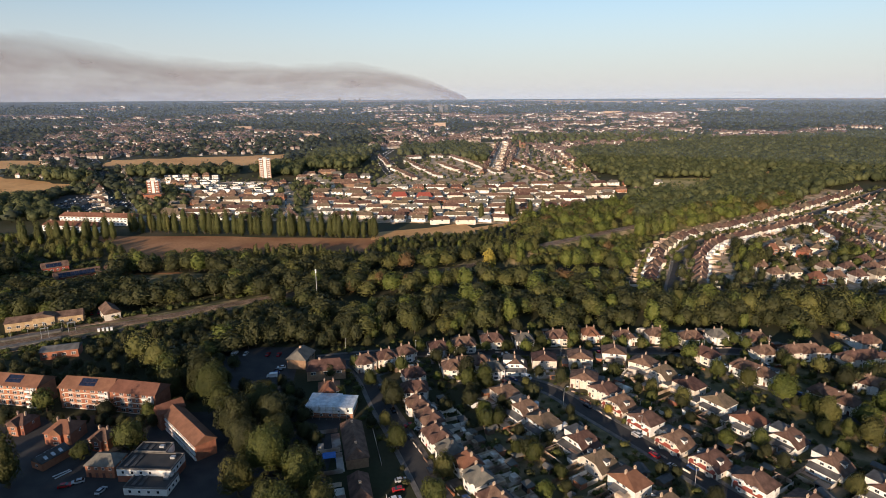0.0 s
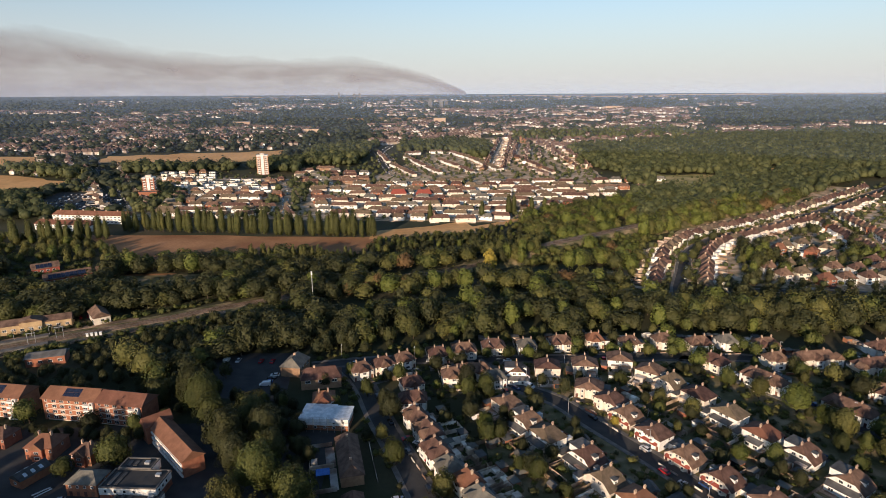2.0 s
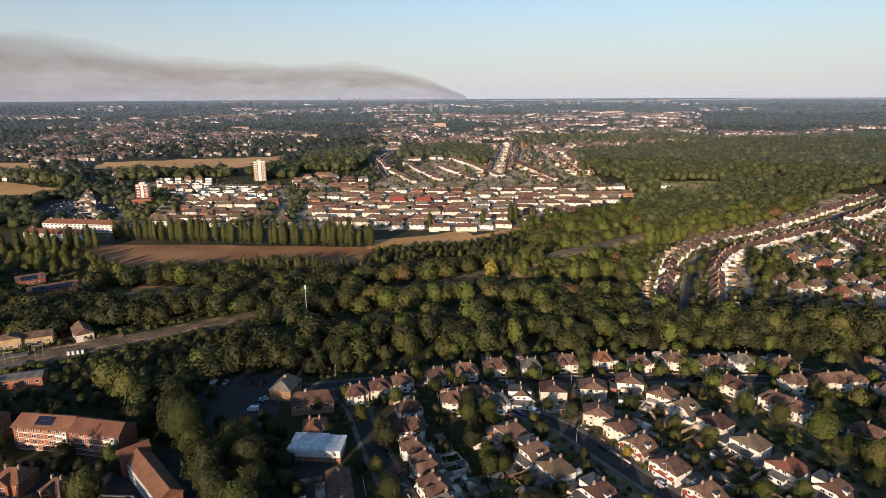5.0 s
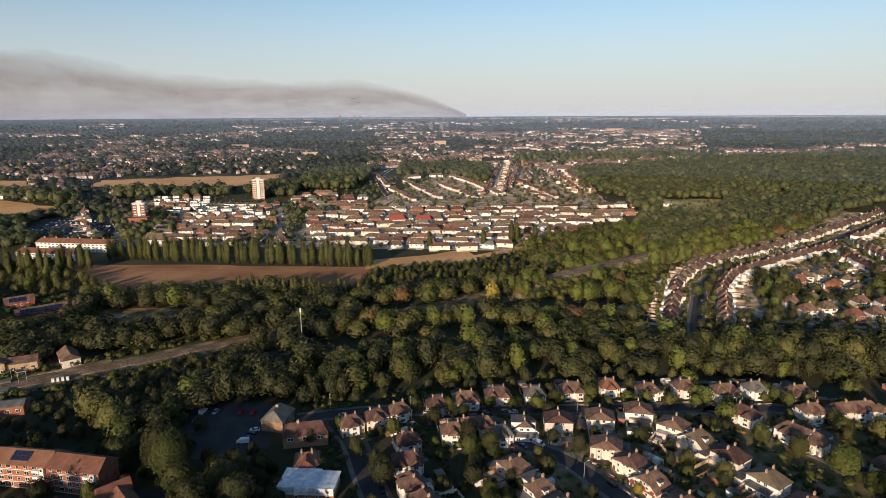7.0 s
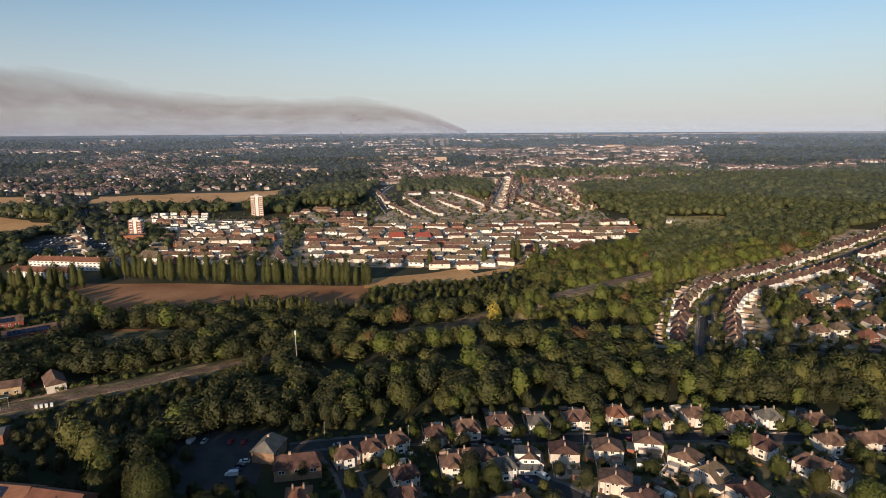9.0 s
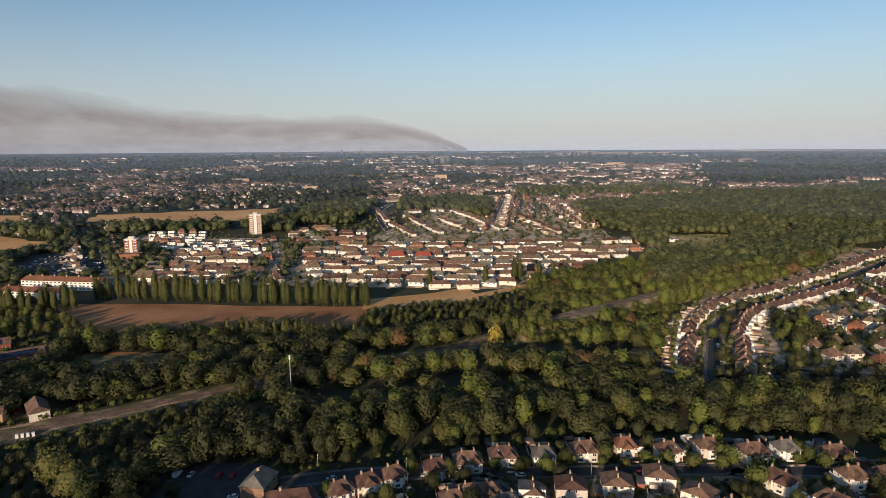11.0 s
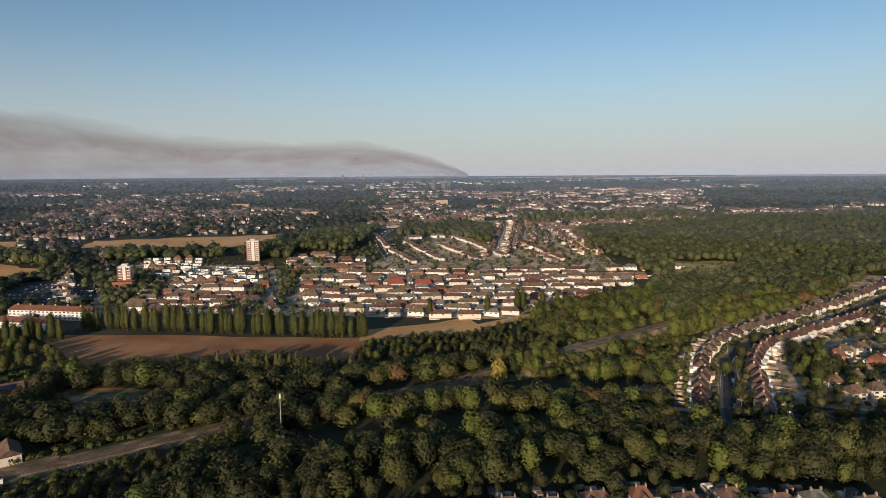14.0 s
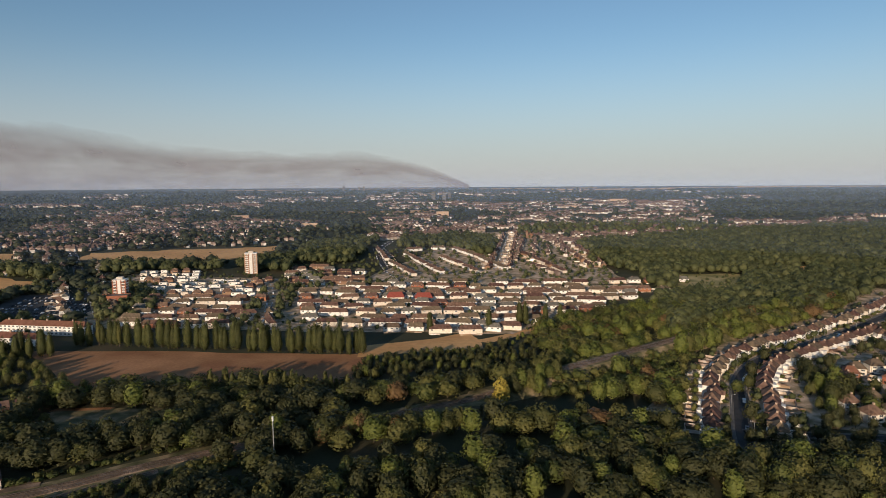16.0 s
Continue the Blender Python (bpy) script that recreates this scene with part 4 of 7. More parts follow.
def grid_spots(poly, gap, jitter=0.38, keep=lambda x, y: True):
    xs, ys = [p[0] for p in poly], [p[1] for p in poly]
    out, row, y = [], 0, min(ys)
    while y < max(ys):
        x = min(xs) + (row % 2) * gap / 2
        while x < max(xs):
            q = (x + float(rng.uniform(-jitter, jitter)) * gap, y + float(rng.uniform(-jitter, jitter)) * gap)
            if inside(*q, poly) and keep(*q):
                out.append(q)
            x += gap
        y += gap * 0.87
        row += 1
    return out


RAIL_CLEAR_W, RAIL_CLEAR_E = RAIL[:6], [(68, 442), (172, 516)]
LANE_A, LANE_B = [(-58, 333), (-24, 341), (12, 348), (34, 352)], [(-40, 389), (5, 389), (68, 394), (122, 388)]
CLEARINGS = [[(-204, 428), (-60, 436), (-56, 506), (-312, 524), (-306, 500)], [(-222, 352), (-160, 358), (-144, 374), (-138, 402), (-215, 398)], [(-292, 352), (-226, 362), (-228, 414), (-262, 432), (-310, 430)],
             [(-206, 316), (-180, 298), (-180, 312), (-190, 326)], [(-240, 284), (-196, 300), (-202, 316), (-245, 304)], [(112, 352), (126, 336), (172, 338), (190, 345), (190, 372), (126, 384)], [(-260, 250), (-196, 252), (-170, 274), (-148, 290), (-126, 316), (-112, 338), (-126, 350), (-204, 314), (-260, 290)]]


def in_the_open(x, y):
    return far_from(x, y, RAIL, 4.0 if -100 < x < 55 else 7.0) and far_from(x, y, LANE_A, 11) and far_from(x, y, LANE_B, 13) and math.hypot(x - 34, y - 404) > 12 and far_from(x, y + 9, RAIL_CLEAR_W[:5], 11) and far_from(x, y + 9, RAIL_CLEAR_E, 13) and far_from(x, y, RAIL_CLEAR_W, 6.8) and far_from(x, y, RAIL_CLEAR_E, 8) and not any(inside(x, y, c) for c in CLEARINGS) and math.hypot(x + 76, y - 336) > 7


def tree_kind(x, y):
    u = float(rng.uniform())
    warm = noise.noise((x * 0.02, y * 0.02, 3.3))
    if x > 80 and 380 < y < 660:
        return "rust" if u < 0.04 else "olive" if u < 0.3 else "fresh" if u < 0.75 else "green"
    if (x < -60 and y < 425) or (x > 150 and y < 330):
        return "dark" if u < 0.8 else "green" if u < 0.94 else "olive"
    if y < 345:
        return "dark" if u < 0.5 else "olive" if u > 0.94 else "green"
    if u < 0.018:
        return "rust"
    if u < 0.15 + 0.22 * warm:
        return "olive"
    return "dark" if u > 0.66 else "green"


WOODS = []
WOODS.append(([(-118, 350), (-70, 312), (-48, 282), (20, 290), (120, 296), (150, 300), (150, 322), (112, 352), (122, 382), (150, 440), (168, 520), (120, 530), (72, 500), (24, 510), (-54, 486), (-56, 436), (-160, 432), (-250, 420)], 11.6))
WOODS.append(([(-250, 304), (-205, 306), (-180, 312), (-150, 326), (-118, 348), (-110, 372), (-130, 410), (-250, 430), (-330, 400), (-330, 300)], 9.0))
WOODS.append(([(140, 296), (330, 285), (340, 314), (200, 326), (150, 340)], 11))
WOODS.append(([(-128, 242), (-112, 240), (-108, 262), (-75, 276), (-62, 300), (-98, 318), (-108, 290)], 9.0))
WOODS.append(([(-400, 330), (-320, 400), (-290, 440), (-300, 520), (-420, 520)], 11))
WOODS.append(([(168, 452), (186, 480), (212, 512), (300, 575), (420, 660), (380, 690), (250, 600), (175, 545), (160, 505)], 9.5))
WOODS.append(([(30, 515), (72, 505), (170, 560), (240, 610), (250, 660), (180, 640), (100, 600)], 10))
WOODS.append(([(-312, 496), (-302, 425), (-206, 422), (-284, 478)], 9.5))
for poly, gap in WOODS:
    for x, y in grid_spots(poly, gap, keep=lambda x, y: in_the_open(x, y) and (y < 425 or far_from(x, y, ROAD_E, 36))):
        low = 0.46 if 55 < x < 175 and 0.7 * x + 346 < y < 0.7 * x + 398 else 0.4 if -80 < x < 75 and y > 0.3 * x + 440 else 1.0
        wide = low * float(rng.uniform(0.95, 1.75))
        high = 0.85 if x < -100 and y < 372 else 0.88 if y < 400 and low == 1.0 else 0.84
        if x < -200 and y > 415:
            plant("olive" if rng.uniform() < 0.55 else "green", x, y, float(rng.uniform(0.4, 0.75)))
        else:
            plant(tree_kind(x, y), x, y, wide, high * min(1.0, 1.0 / wide) ** 0.8 * float(rng.uniform(0.78, 1.18)))
for x, y, s in ((-228, 372, 0.8), (-238, 378, 0.75), (-218, 378, 0.7), (-246, 372, 0.7), (-212, 384, 0.6)):
    plant("olive", x, y, s, 0.6)
for x, y in ((118, 372), (126, 388), (130, 402), (137, 418), (143, 432), (150, 446), (157, 460), (164, 476)):
    plant("olive", x, y, 0.6)
for x, y in ((127, 366), (131, 378), (136, 392), (142, 406), (148, 420), (154, 434), (160, 447), (168, 462)):
    plant("near_olive", x, y, 0.5)
for x, y in ((128, 350), (136, 356), (146, 352), (158, 356), (168, 352), (180, 356), (196, 352), (212, 350)):
    plant("dark", x, y, 0.62)
for x, y in ((40, 417), (46, 420), (52, 424), (58, 427), (64, 431), (36, 414), (56, 418), (69, 434)):
    plant("green", x, y, 0.9)
for x, y in grid_spots([(-72, 264), (-44, 270), (-40, 284), (-60, 298), (-82, 286)], 8):
    plant("dark", x, y, float(rng.uniform(0.65, 0.9)))
for x, y in grid_spots([(150, 342), (230, 336), (310, 332), (310, 354), (200, 374), (160, 376)], 9.5, keep=lambda x, y: far_from(x, y, ROAD_S, 4.5) and far_from(x, y, ROAD_E, 6)):
    plant("dark", x, y, float(rng.uniform(0.45, 0.62)))
plant("yellow", 33, 404, 1.15, 1.1)
for x, y, s in ((-41, 364, 0.8), (-22, 358, 0.85), (125, 437, 0.9), (133, 418, 0.8), (-58, 354, 0.7), (-47, 356, 0.6), (-70, 420, 0.7), (119, 403, 0.55)):
    plant("rust", x, y, s, 1.1)
plant("near_olive", 113, 452, 1.5, 1.0)
for x, y in ((168, 492), (176, 500), (184, 504), (190, 512), (198, 516), (206, 522)):
    plant("green", x, y, 1.2, 1.1)
for x, y, s in ((197, 451, 0.8), (183, 427, 0.75), (173, 421, 0.75), (222, 482, 0.8), (252, 504, 0.7), (231, 450, 0.95), (236, 440, 0.9), (222, 408, 1.1), (200, 374, 0.8), (214, 417, 0.7), (236, 462, 0.8), (256, 466, 0.8), (160, 380, 0.8), (275, 437, 0.7), (291, 470, 0.8), (299, 498, 0.8), (340, 520, 0.8), (330, 470, 0.9), (310, 440, 0.8), (350, 545, 0.8), (262, 402, 0.8), (282, 412, 0.7), (244, 396, 0.8), (205, 395, 0.6), (318, 505, 0.8)):
    plant("green" if s < 0.8 else "dark", x, y, s)
for x, y, s in ((109, 346, 1.0), (86, 309, 0.95), (138, 329, 1.0), (152, 325, 1.1), (158, 313, 1.0), (163, 296, 0.8), (117, 321, 0.75), (120, 304, 0.75), (175, 331, 0.85), (188, 321, 0.9), (97, 301, 0.7), (143, 306, 0.85), (204, 322, 0.8), (222, 318, 0.8)):
    plant("big", x, y, s, 0.64)
for i in range(24):
    plant("big" if i % 3 else "big_dark", 124 + 9.2 * i + float(rng.uniform(-1.5, 1.5)), 309 - 0.55 * i + float(rng.uniform(-3, 3)), float(rng.uniform(0.85, 1.08)))
for x, y, s in ((228, 388, 1.0), (216, 402, 0.95), (222, 410, 1.1), (229, 412, 1.1), (236, 430, 1.0), (252, 418, 0.8), (300, 428, 1.0), (307, 424, 1.0), (312, 436, 0.9), (268, 410, 0.8), (318, 384, 1.0), (206, 386, 0.8)):
    plant("green", x, y, s, 0.95)
for x, y in grid_spots([(204, 384), (216, 378), (244, 408), (240, 446), (226, 446)], 9.5, keep=lambda x, y: off_houses(x, y, 2.5)):
    plant("green" if rng.uniform() < 0.6 else "dark", x, y, float(rng.uniform(0.5, 0.95)))
for x, y in grid_spots([(288, 402), (318, 394), (332, 450), (318, 470), (296, 430)], 12, keep=lambda x, y: off_houses(x, y, 2.5)):
    plant("green" if rng.uniform() < 0.5 else "dark", x, y, float(rng.uniform(0.45, 0.8)))
# unseen tall double row south of the view, added to shade yard and flats
for i in range(28):
    plant("dark", -200 + 4.4 * i + float(rng.uniform(-1.5, 1.5)), 106 + 7 * (i % 2) + float(rng.uniform(-2, 2)), float(rng.uniform(0.95, 1.1)), 1.41)
# further unseen trees, added only for the shade they cast northwards
for x, y, s in ((-168, 122, 1.1), (-146, 128, 1.0), (-128, 118, 1.1), (-108, 126, 0.9), (-88, 116, 1.1), (-72, 126, 1.0), (-20, 112, 0.9)):
    plant("dark", x, y, s)
# trees among the houses and flats
def plant_all(kind, spots):
    for x, y, s in spots:
        plant(kind, x, y, s)


plant_all("big", [(-143, 257, 0.85), (-129, 245, 1.0), (-120, 236, 0.8), (-93, 217, 1.0), (-86, 207, 0.8), (-58, 170, 1.0), (-64, 159, 0.8), (-44, 159, 0.95), (-36, 147, 0.8), (-46, 139, 1.0), (-37, 129, 0.9), (-112, 187, 0.6), (-157, 211, 0.6), (70, 300, 0.7)])
plant_all("near_green", [(-110, 184, 1.2), (-17, 184, 0.95), (-19, 244, 0.8), (-3, 155, 0.95), (17, 230, 1.0), (30, 175, 0.85), (120, 238, 0.8), (-31, 230, 0.8), (20, 198, 0.7), (143, 204, 0.9), (182, 287, 0.9), (142, 277, 0.7), (178, 276, 0.8)])
plant_all("near_olive", [(-12, 264, 0.8), (0, 166, 1.0), (128, 227, 0.95), (137, 216, 1.3), (143, 198, 1.2), (156, 195, 1.15), (149, 183, 1.2), (111, 283, 1.0), (112, 269, 0.85), (115, 257, 0.8), (-22, 198, 0.65), (171, 205, 1.1), (167, 180, 1.2), (158, 174, 1.2), (170, 192, 1.1)])
plant_all("near_dark", [(-20, 212, 1.15), (10, 236, 1.1), (65, 281, 1.1), (44, 259, 0.7), (84, 281, 0.75), (26, 208, 0.6), (-130, 205, 0.9), (-166, 200, 0.9), (-23, 221, 0.8)])
plant_all("near_green", [(-40, 248, 0.7), (-42, 219, 0.6), (-16, 184, 0.8), (3, 262, 0.7), (48, 268, 0.75), (64, 272, 0.85), (30, 265, 0.6), (10, 230, 0.85), (18, 228, 0.8), (110, 272, 0.85), (144, 272, 0.7), (181, 276, 0.8), (-71, 222, 0.6), (-63, 221, 0.6)])
plant_all("near_dark", [(11, 219, 0.75), (23, 212, 0.6), (42, 238, 0.6), (29, 179, 0.8), (94, 211, 0.6), (101, 198, 0.55), (84, 232, 0.5), (109, 177, 0.6), (-109, 240, 0.9), (-158, 237, 0.6), (-96, 270, 0.9), (-128, 226, 0.6), (-58, 190, 0.7)])
plant_all("near_olive", [(166, 240, 0.9), (174, 234, 0.8), (186, 236, 0.9), (98, 268, 0.6), (80, 270, 0.6), (115, 254, 0.9)])
plant_all("near_yellow", [(64, 207, 0.42)])
plant_all("near_dark", [(168, 226, 1.0), (174, 228, 0.9), (180, 226, 1.05), (188, 230, 1.1), (207, 250, 0.9), (155, 250, 0.75), (176, 212, 1.1), (186, 214, 1.0), (164, 187, 1.1), (168, 168, 1.15), (156, 158, 1.0)])
plant_all("big_dark", [(-75, 192, 1.05), (-69, 182, 0.85), (-101, 227, 0.95), (-113, 222, 0.8), (-64, 197, 0.9), (-58, 186, 0.8), (-71, 207, 0.85), (-52, 150, 0.75)])
plant_all("cypress", [(-138.5, 163.5, 0.95)])
for i in range(15):
    plant("near_dark", -184 + 5.4 * i + float(rng.uniform(-1.5, 1.5)), 205 - 0.17 * (5.4 * i) * 0.5 + float(rng.uniform(-2, 1.5)), float(rng.uniform(0.42, 0.72)))
plant_all("near_green", [(-158.5, 210.5, 1.0), (-112.5, 203.5, 0.8), (-124, 178.5, 0.75), (-110, 184.5, 1.15)])
for poly in ([(-90, 232), (-62, 230), (-50, 206), (-44, 180), (-46, 162), (-60, 178), (-78, 206)], [(-132, 234), (-104, 206), (-92, 226), (-92, 246), (-118, 262)], [(-170, 226), (-132, 222), (-128, 232), (-165, 244)]):
    for x, y in grid_spots(poly, 7.5):
        plant("near_dark", x, y, float(rng.uniform(0.5, 0.8)))
for x, y in grid_spots([(-44, 280), (0, 283), (60, 290), (150, 292), (215, 284), (215, 294), (60, 300), (-44, 292)], 8):
    plant("dark" if rng.uniform() < 0.5 else "green", x, y, float(rng.uniform(0.45, 0.75)))
for i in range(22):
    plant("near_green" if i % 3 else "near_olive", 14 + 9.4 * i + float(rng.uniform(-3, 3)), 265.5 + float(rng.uniform(-2, 4)) - max(0, 14 + 9.4 * i - 150) * 0.2, float(rng.uniform(0.5, 0.82)))
for x, y in grid_spots([(-62, 446), (24, 470), (70, 488), (70, 503), (24, 514), (-56, 492)], 6.5, keep=in_the_open):
    plant("dark" if rng.uniform() < 0.6 else "green", x, y, float(rng.uniform(0.35, 0.5)))
for i in range(26):  # pointed trees along the south edge of the field
    plant("spire", -140 + 3.4 * i + float(rng.uniform(-2, 2)), 422 + 0.16 * i + float(rng.uniform(-6, 5)), float(rng.uniform(0.55, 0.95)))
SPOTS.sort(key=lambda s: math.hypot(s[2] - 20, s[3]))
for s in SPOTS[:170]:
    stand(*s)
joined("woodland", "mixed green woodland with a few rusty and yellow crowns", SPOTS[170:])
SPOTS = []
for i in range(44):  # the poplar row north of the field
    s = i / 43
    plant("poplar_yellow" if i in (3, 7) else "poplar", -286 + 228 * s + float(rng.uniform(-2.2, 2.2)), 534 - 28 * s + float(rng.uniform(-2.5, 2.5)), float(rng.uniform(0.72, 1.08)))
for i in range(22):
    s = (i + 0.5) / 22
    plant("poplar", -284 + 224 * s + float(rng.uniform(-3, 3)), 537 - 28 * s + float(rng.uniform(-1, 3)), float(rng.uniform(0.6, 0.9)))
for i in range(16):
    plant("poplar_yellow" if i == 5 else "poplar", -356 + 4.6 * i + float(rng.uniform(-2, 2)), 487 + 1.2 * i + float(rng.uniform(-5, 5)), float(rng.uniform(0.75, 1.0)), 1.0)
for x, y, s in ((-12, 568, 0.8), (38, 574, 0.85), (66, 590, 1.0), (71, 592, 0.95), (90, 600, 0.8), (104, 604, 0.75)):
    plant("poplar", x, y, s)
for s in SPOTS:
    stand(*s)

# ---- flats and other buildings by the railway ----


def flats(length, depth, floors, label, panel=False, roof="roof_red"):
    """A block of flats: brick with thin pale slabs, a window in every bay of every floor, white balconies by the stair, a pitched roof."""
    block = thing("apartment_block", label, "apartment block", "blocks of flats")
    a, b, h = length / 2, depth / 2, floors * 2.25
    Shape().box(-a, -b, 0, a, b, h).made("wall", "brick", block)
    Shape().hip(-a - 0.5, -b - 0.6, a + 0.5, b + 0.6, h, h + 3.0, 0.8, 0.8).made("roof", roof, block)
    bays = round(length / 3.2)
    for k in range(floors):
        z = k * 2.25
        Shape().box(-a + 1.6, -b - 0.12, z + 0.15, a - 5.4, -b + 0.05, z + 0.42).made("balcony", "cream", block, "thin pale band between the storeys")
        for i in range(bays):
            window(block, -a + (i + 0.5) * length / bays, -b - 0.03, z + 1.45, 0, (1.8, 1.3) if i % 3 else (1.0, 1.1))
        Shape().box(a - 5.2, -b - 1.1, z + 0.1, a - 2.6, -b + 0.05, z + 0.95).made("balcony", "white", block, "white balcony beside the stair")
    Shape().box(a - 2.4, -b - 1.0, 0, a - 0.9, -b + 0.1, h - 0.3).made("stair_tower", "white", block, "white stair tower")
    for k in range(floors):
        window(block, a - 1.65, -b - 1.03, k * 2.25 + 1.25, 0, (1.0, 1.1))
    if panel:
        for i in range(6):
            for j in range(2):
                y0 = -b + 0.9 + j * 1.55
                z0 = h + 3.0 * (y0 + b + 0.6) / (b + 0.6) + 0.1
                dz = 1.4 * 3.0 / (b + 0.6)
                x0 = -3.2 + i * 1.15
                Shape().add([(x0, y0, z0), (x0 + 1.05, y0, z0), (x0 + 1.05, y0 + 1.4, z0 + dz), (x0, y0 + 1.4, z0 + dz), (x0, y0, z0 - 0.1), (x0 + 1.05, y0, z0 - 0.1), (x0 + 1.05, y0 + 1.4, z0 + dz - 0.1), (x0, y0 + 1.4, z0 + dz - 0.1)],
                            [(0, 1, 2, 3), (7, 6, 5, 4), (0, 4, 5, 1), (1, 5, 6, 2), (2, 6, 7, 3), (3, 7, 4, 0)]).made("solar_panel", "panel", block)
    return block


flats(22.6, 9.2, 4, "four-storey brick flats with solar panels on their roof", True).matrix_basis = aim(-141.1, 217, -7.7)
flats(19.6, 9.0, 4, "four-storey brick flats with a brown tiled roof").matrix_basis = aim(-120.2, 213.2, -11)
flats(24.0, 9.2, 4, "four-storey brick flats with solar panels on their roof", True).matrix_basis = aim(-172.8, 220.5, -9)

long = thing("apartment_block", "long low flats with white bands and orange tiled roof", "apartment block", "blocks of flats")
Shape().box(-20, -4.3, 0, 20, 4.3, 7.4).made("wall", "brick", long)
Shape().hip(-20.5, -4.9, 20.5, 4.9, 7.4, 10.6, 0.6, 0.0).made("roof", "roof_red", long)
Shape().gable_wall(-4.3, 4.3, 19.8, 7.4, 10.2, 0.2, "y").made("gable", "white", long)
Shape().box(-20.4, -6.4, 0, -14.5, 4.6, 8.3).made("gable_block", "brick", long)
Shape().hip(-20.9, -7.0, -14.0, 5.2, 8.3, 11.8, 0.0, 0.0, "y").made("gable_roof", "roof_red", long)
for k in range(3):
    Shape().box(-14, -4.9, 2.45 * k + 0.3, 19.6, -4.25, 2.45 * k + 1.15).made("balcony", "white", long, "white balcony band")
    for i in range(10):
        Shape().box(-13.6 + 3.3 * i, -4.96, 2.45 * k + 0.3, -13.45 + 3.3 * i, -4.9, 2.45 * k + 1.15).made("post", "timber", long)
        window(long, -12 + 3.3 * i, -4.33, 2.45 * k + 1.75, 0, (1.8, 1.3))
long.matrix_basis = aim(-93, 191.5, -46, 0.82)

place(hipped_house("brick", "roof_red", 11.5, 10, 1, 5.4, 9.0, "houses by the flats", "detached_house"), [(-137.5, 192, -4)], USED, 0.86)
place(hipped_house("brick", "roof_grey", 11.5, 8.4, 0, 5.2, 8.0, "houses by the flats", "detached_house", stacks=False), [(-111.8, 172.2, -4)], USED, 0.86)
place(hipped_house("brick", "roof", 9, 9, 1, 5.2, 8.4, "houses by the flats", "detached_house"), [(-121, 188, -8), (-157, 198, -10)], USED, 0.8)
barn = thing("workshop", "brick workshop with a dark slate roof and roof lights", "workshop")
Shape().box(-4, -7, 0, 4, 7, 4.2).gable_wall(-4, 4, -7, 4.2, 6.4).gable_wall(-4, 4, 6.75, 4.2, 6.4).made("wall", "brick", barn)
Shape().hip(-4.3, -7.3, 4.3, 7.3, 4.2, 6.7, 0.0, 0.0, "y").made("roof", "felt", barn)
for i in range(3):
    for side in (-1, 1):
        Shape().add([(side * x, -4.6 + 3.6 * i + y, 6.8 - 0.581 * x) for x, y in ((3.4, 0), (3.4, 1.5), (1.6, 1.5), (1.6, 0))] + [(side * x, -4.6 + 3.6 * i + y, 6.68 - 0.581 * x) for x, y in ((3.4, 0), (3.4, 1.5), (1.6, 1.5), (1.6, 0))],
                    [(0, 1, 2, 3)[::-side], (4, 5, 6, 7)[::side], (0, 4, 5, 1), (1, 5, 6, 2), (2, 6, 7, 3), (3, 7, 4, 0)]).made("roof_light", "sheet", barn, "pale glazed roof light")
window(barn, 0, -7.03, 2.2, 0, (1.8, 1.3))
barn.matrix_basis = aim(-133.8, 177.6, -24, 0.7)


def flat_block(w, d, h, wall, label, base="brick", steps=0):
    """A plain flat-roofed building with a parapet, roof boxes and a row of windows."""
    ob = thing("flat_roofed_building", label, "building", "flat-roofed buildings")
    Shape().box(-w / 2, -d / 2, 0, w / 2, d / 2, h * 0.45).made("base_wall", base, ob)
    Shape().box(-w / 2 - 0.05, -d / 2 - 0.05, h * 0.45, w / 2 + 0.05, d / 2 + 0.05, h).made("wall", wall, ob)
    Shape().box(-w / 2 + 0.3, -d / 2 + 0.3, h, w / 2 - 0.3, d / 2 - 0.3, h + 0.06).made("roof", "felt", ob)
    rim = Shape()
    for q in ((-w / 2 - 0.1, -d / 2 - 0.1, w / 2 + 0.1, -d / 2 + 0.25), (-w / 2 - 0.1, d / 2 - 0.25, w / 2 + 0.1, d / 2 + 0.1), (-w / 2 - 0.1, -d / 2 + 0.25, -w / 2 + 0.25, d / 2 - 0.25), (w / 2 - 0.25, -d / 2 + 0.25, w / 2 + 0.1, d / 2 - 0.25)):
        rim.box(q[0], q[1], h, q[2], q[3], h + 0.4)
    rim.made("parapet", wall, ob)
    for k in range(steps):
        Shape().box(-w * 0.3 + k * 2.4, -0.6, h + 0.06, -w * 0.3 + k * 2.4 + 1.3, 0.6, h + 0.9).made("roof_vent", "metal", ob)
    n = max(2, int(w / 3))
    for i in range(n):
        for z in (1.4, h * 0.45 + 1.3):
            if z + 0.8 < h:
                window(ob, -w / 2 + (i + 0.5) * w / n, -d / 2 - 0.08, z, 0, (1.0, 1.1))
    return ob


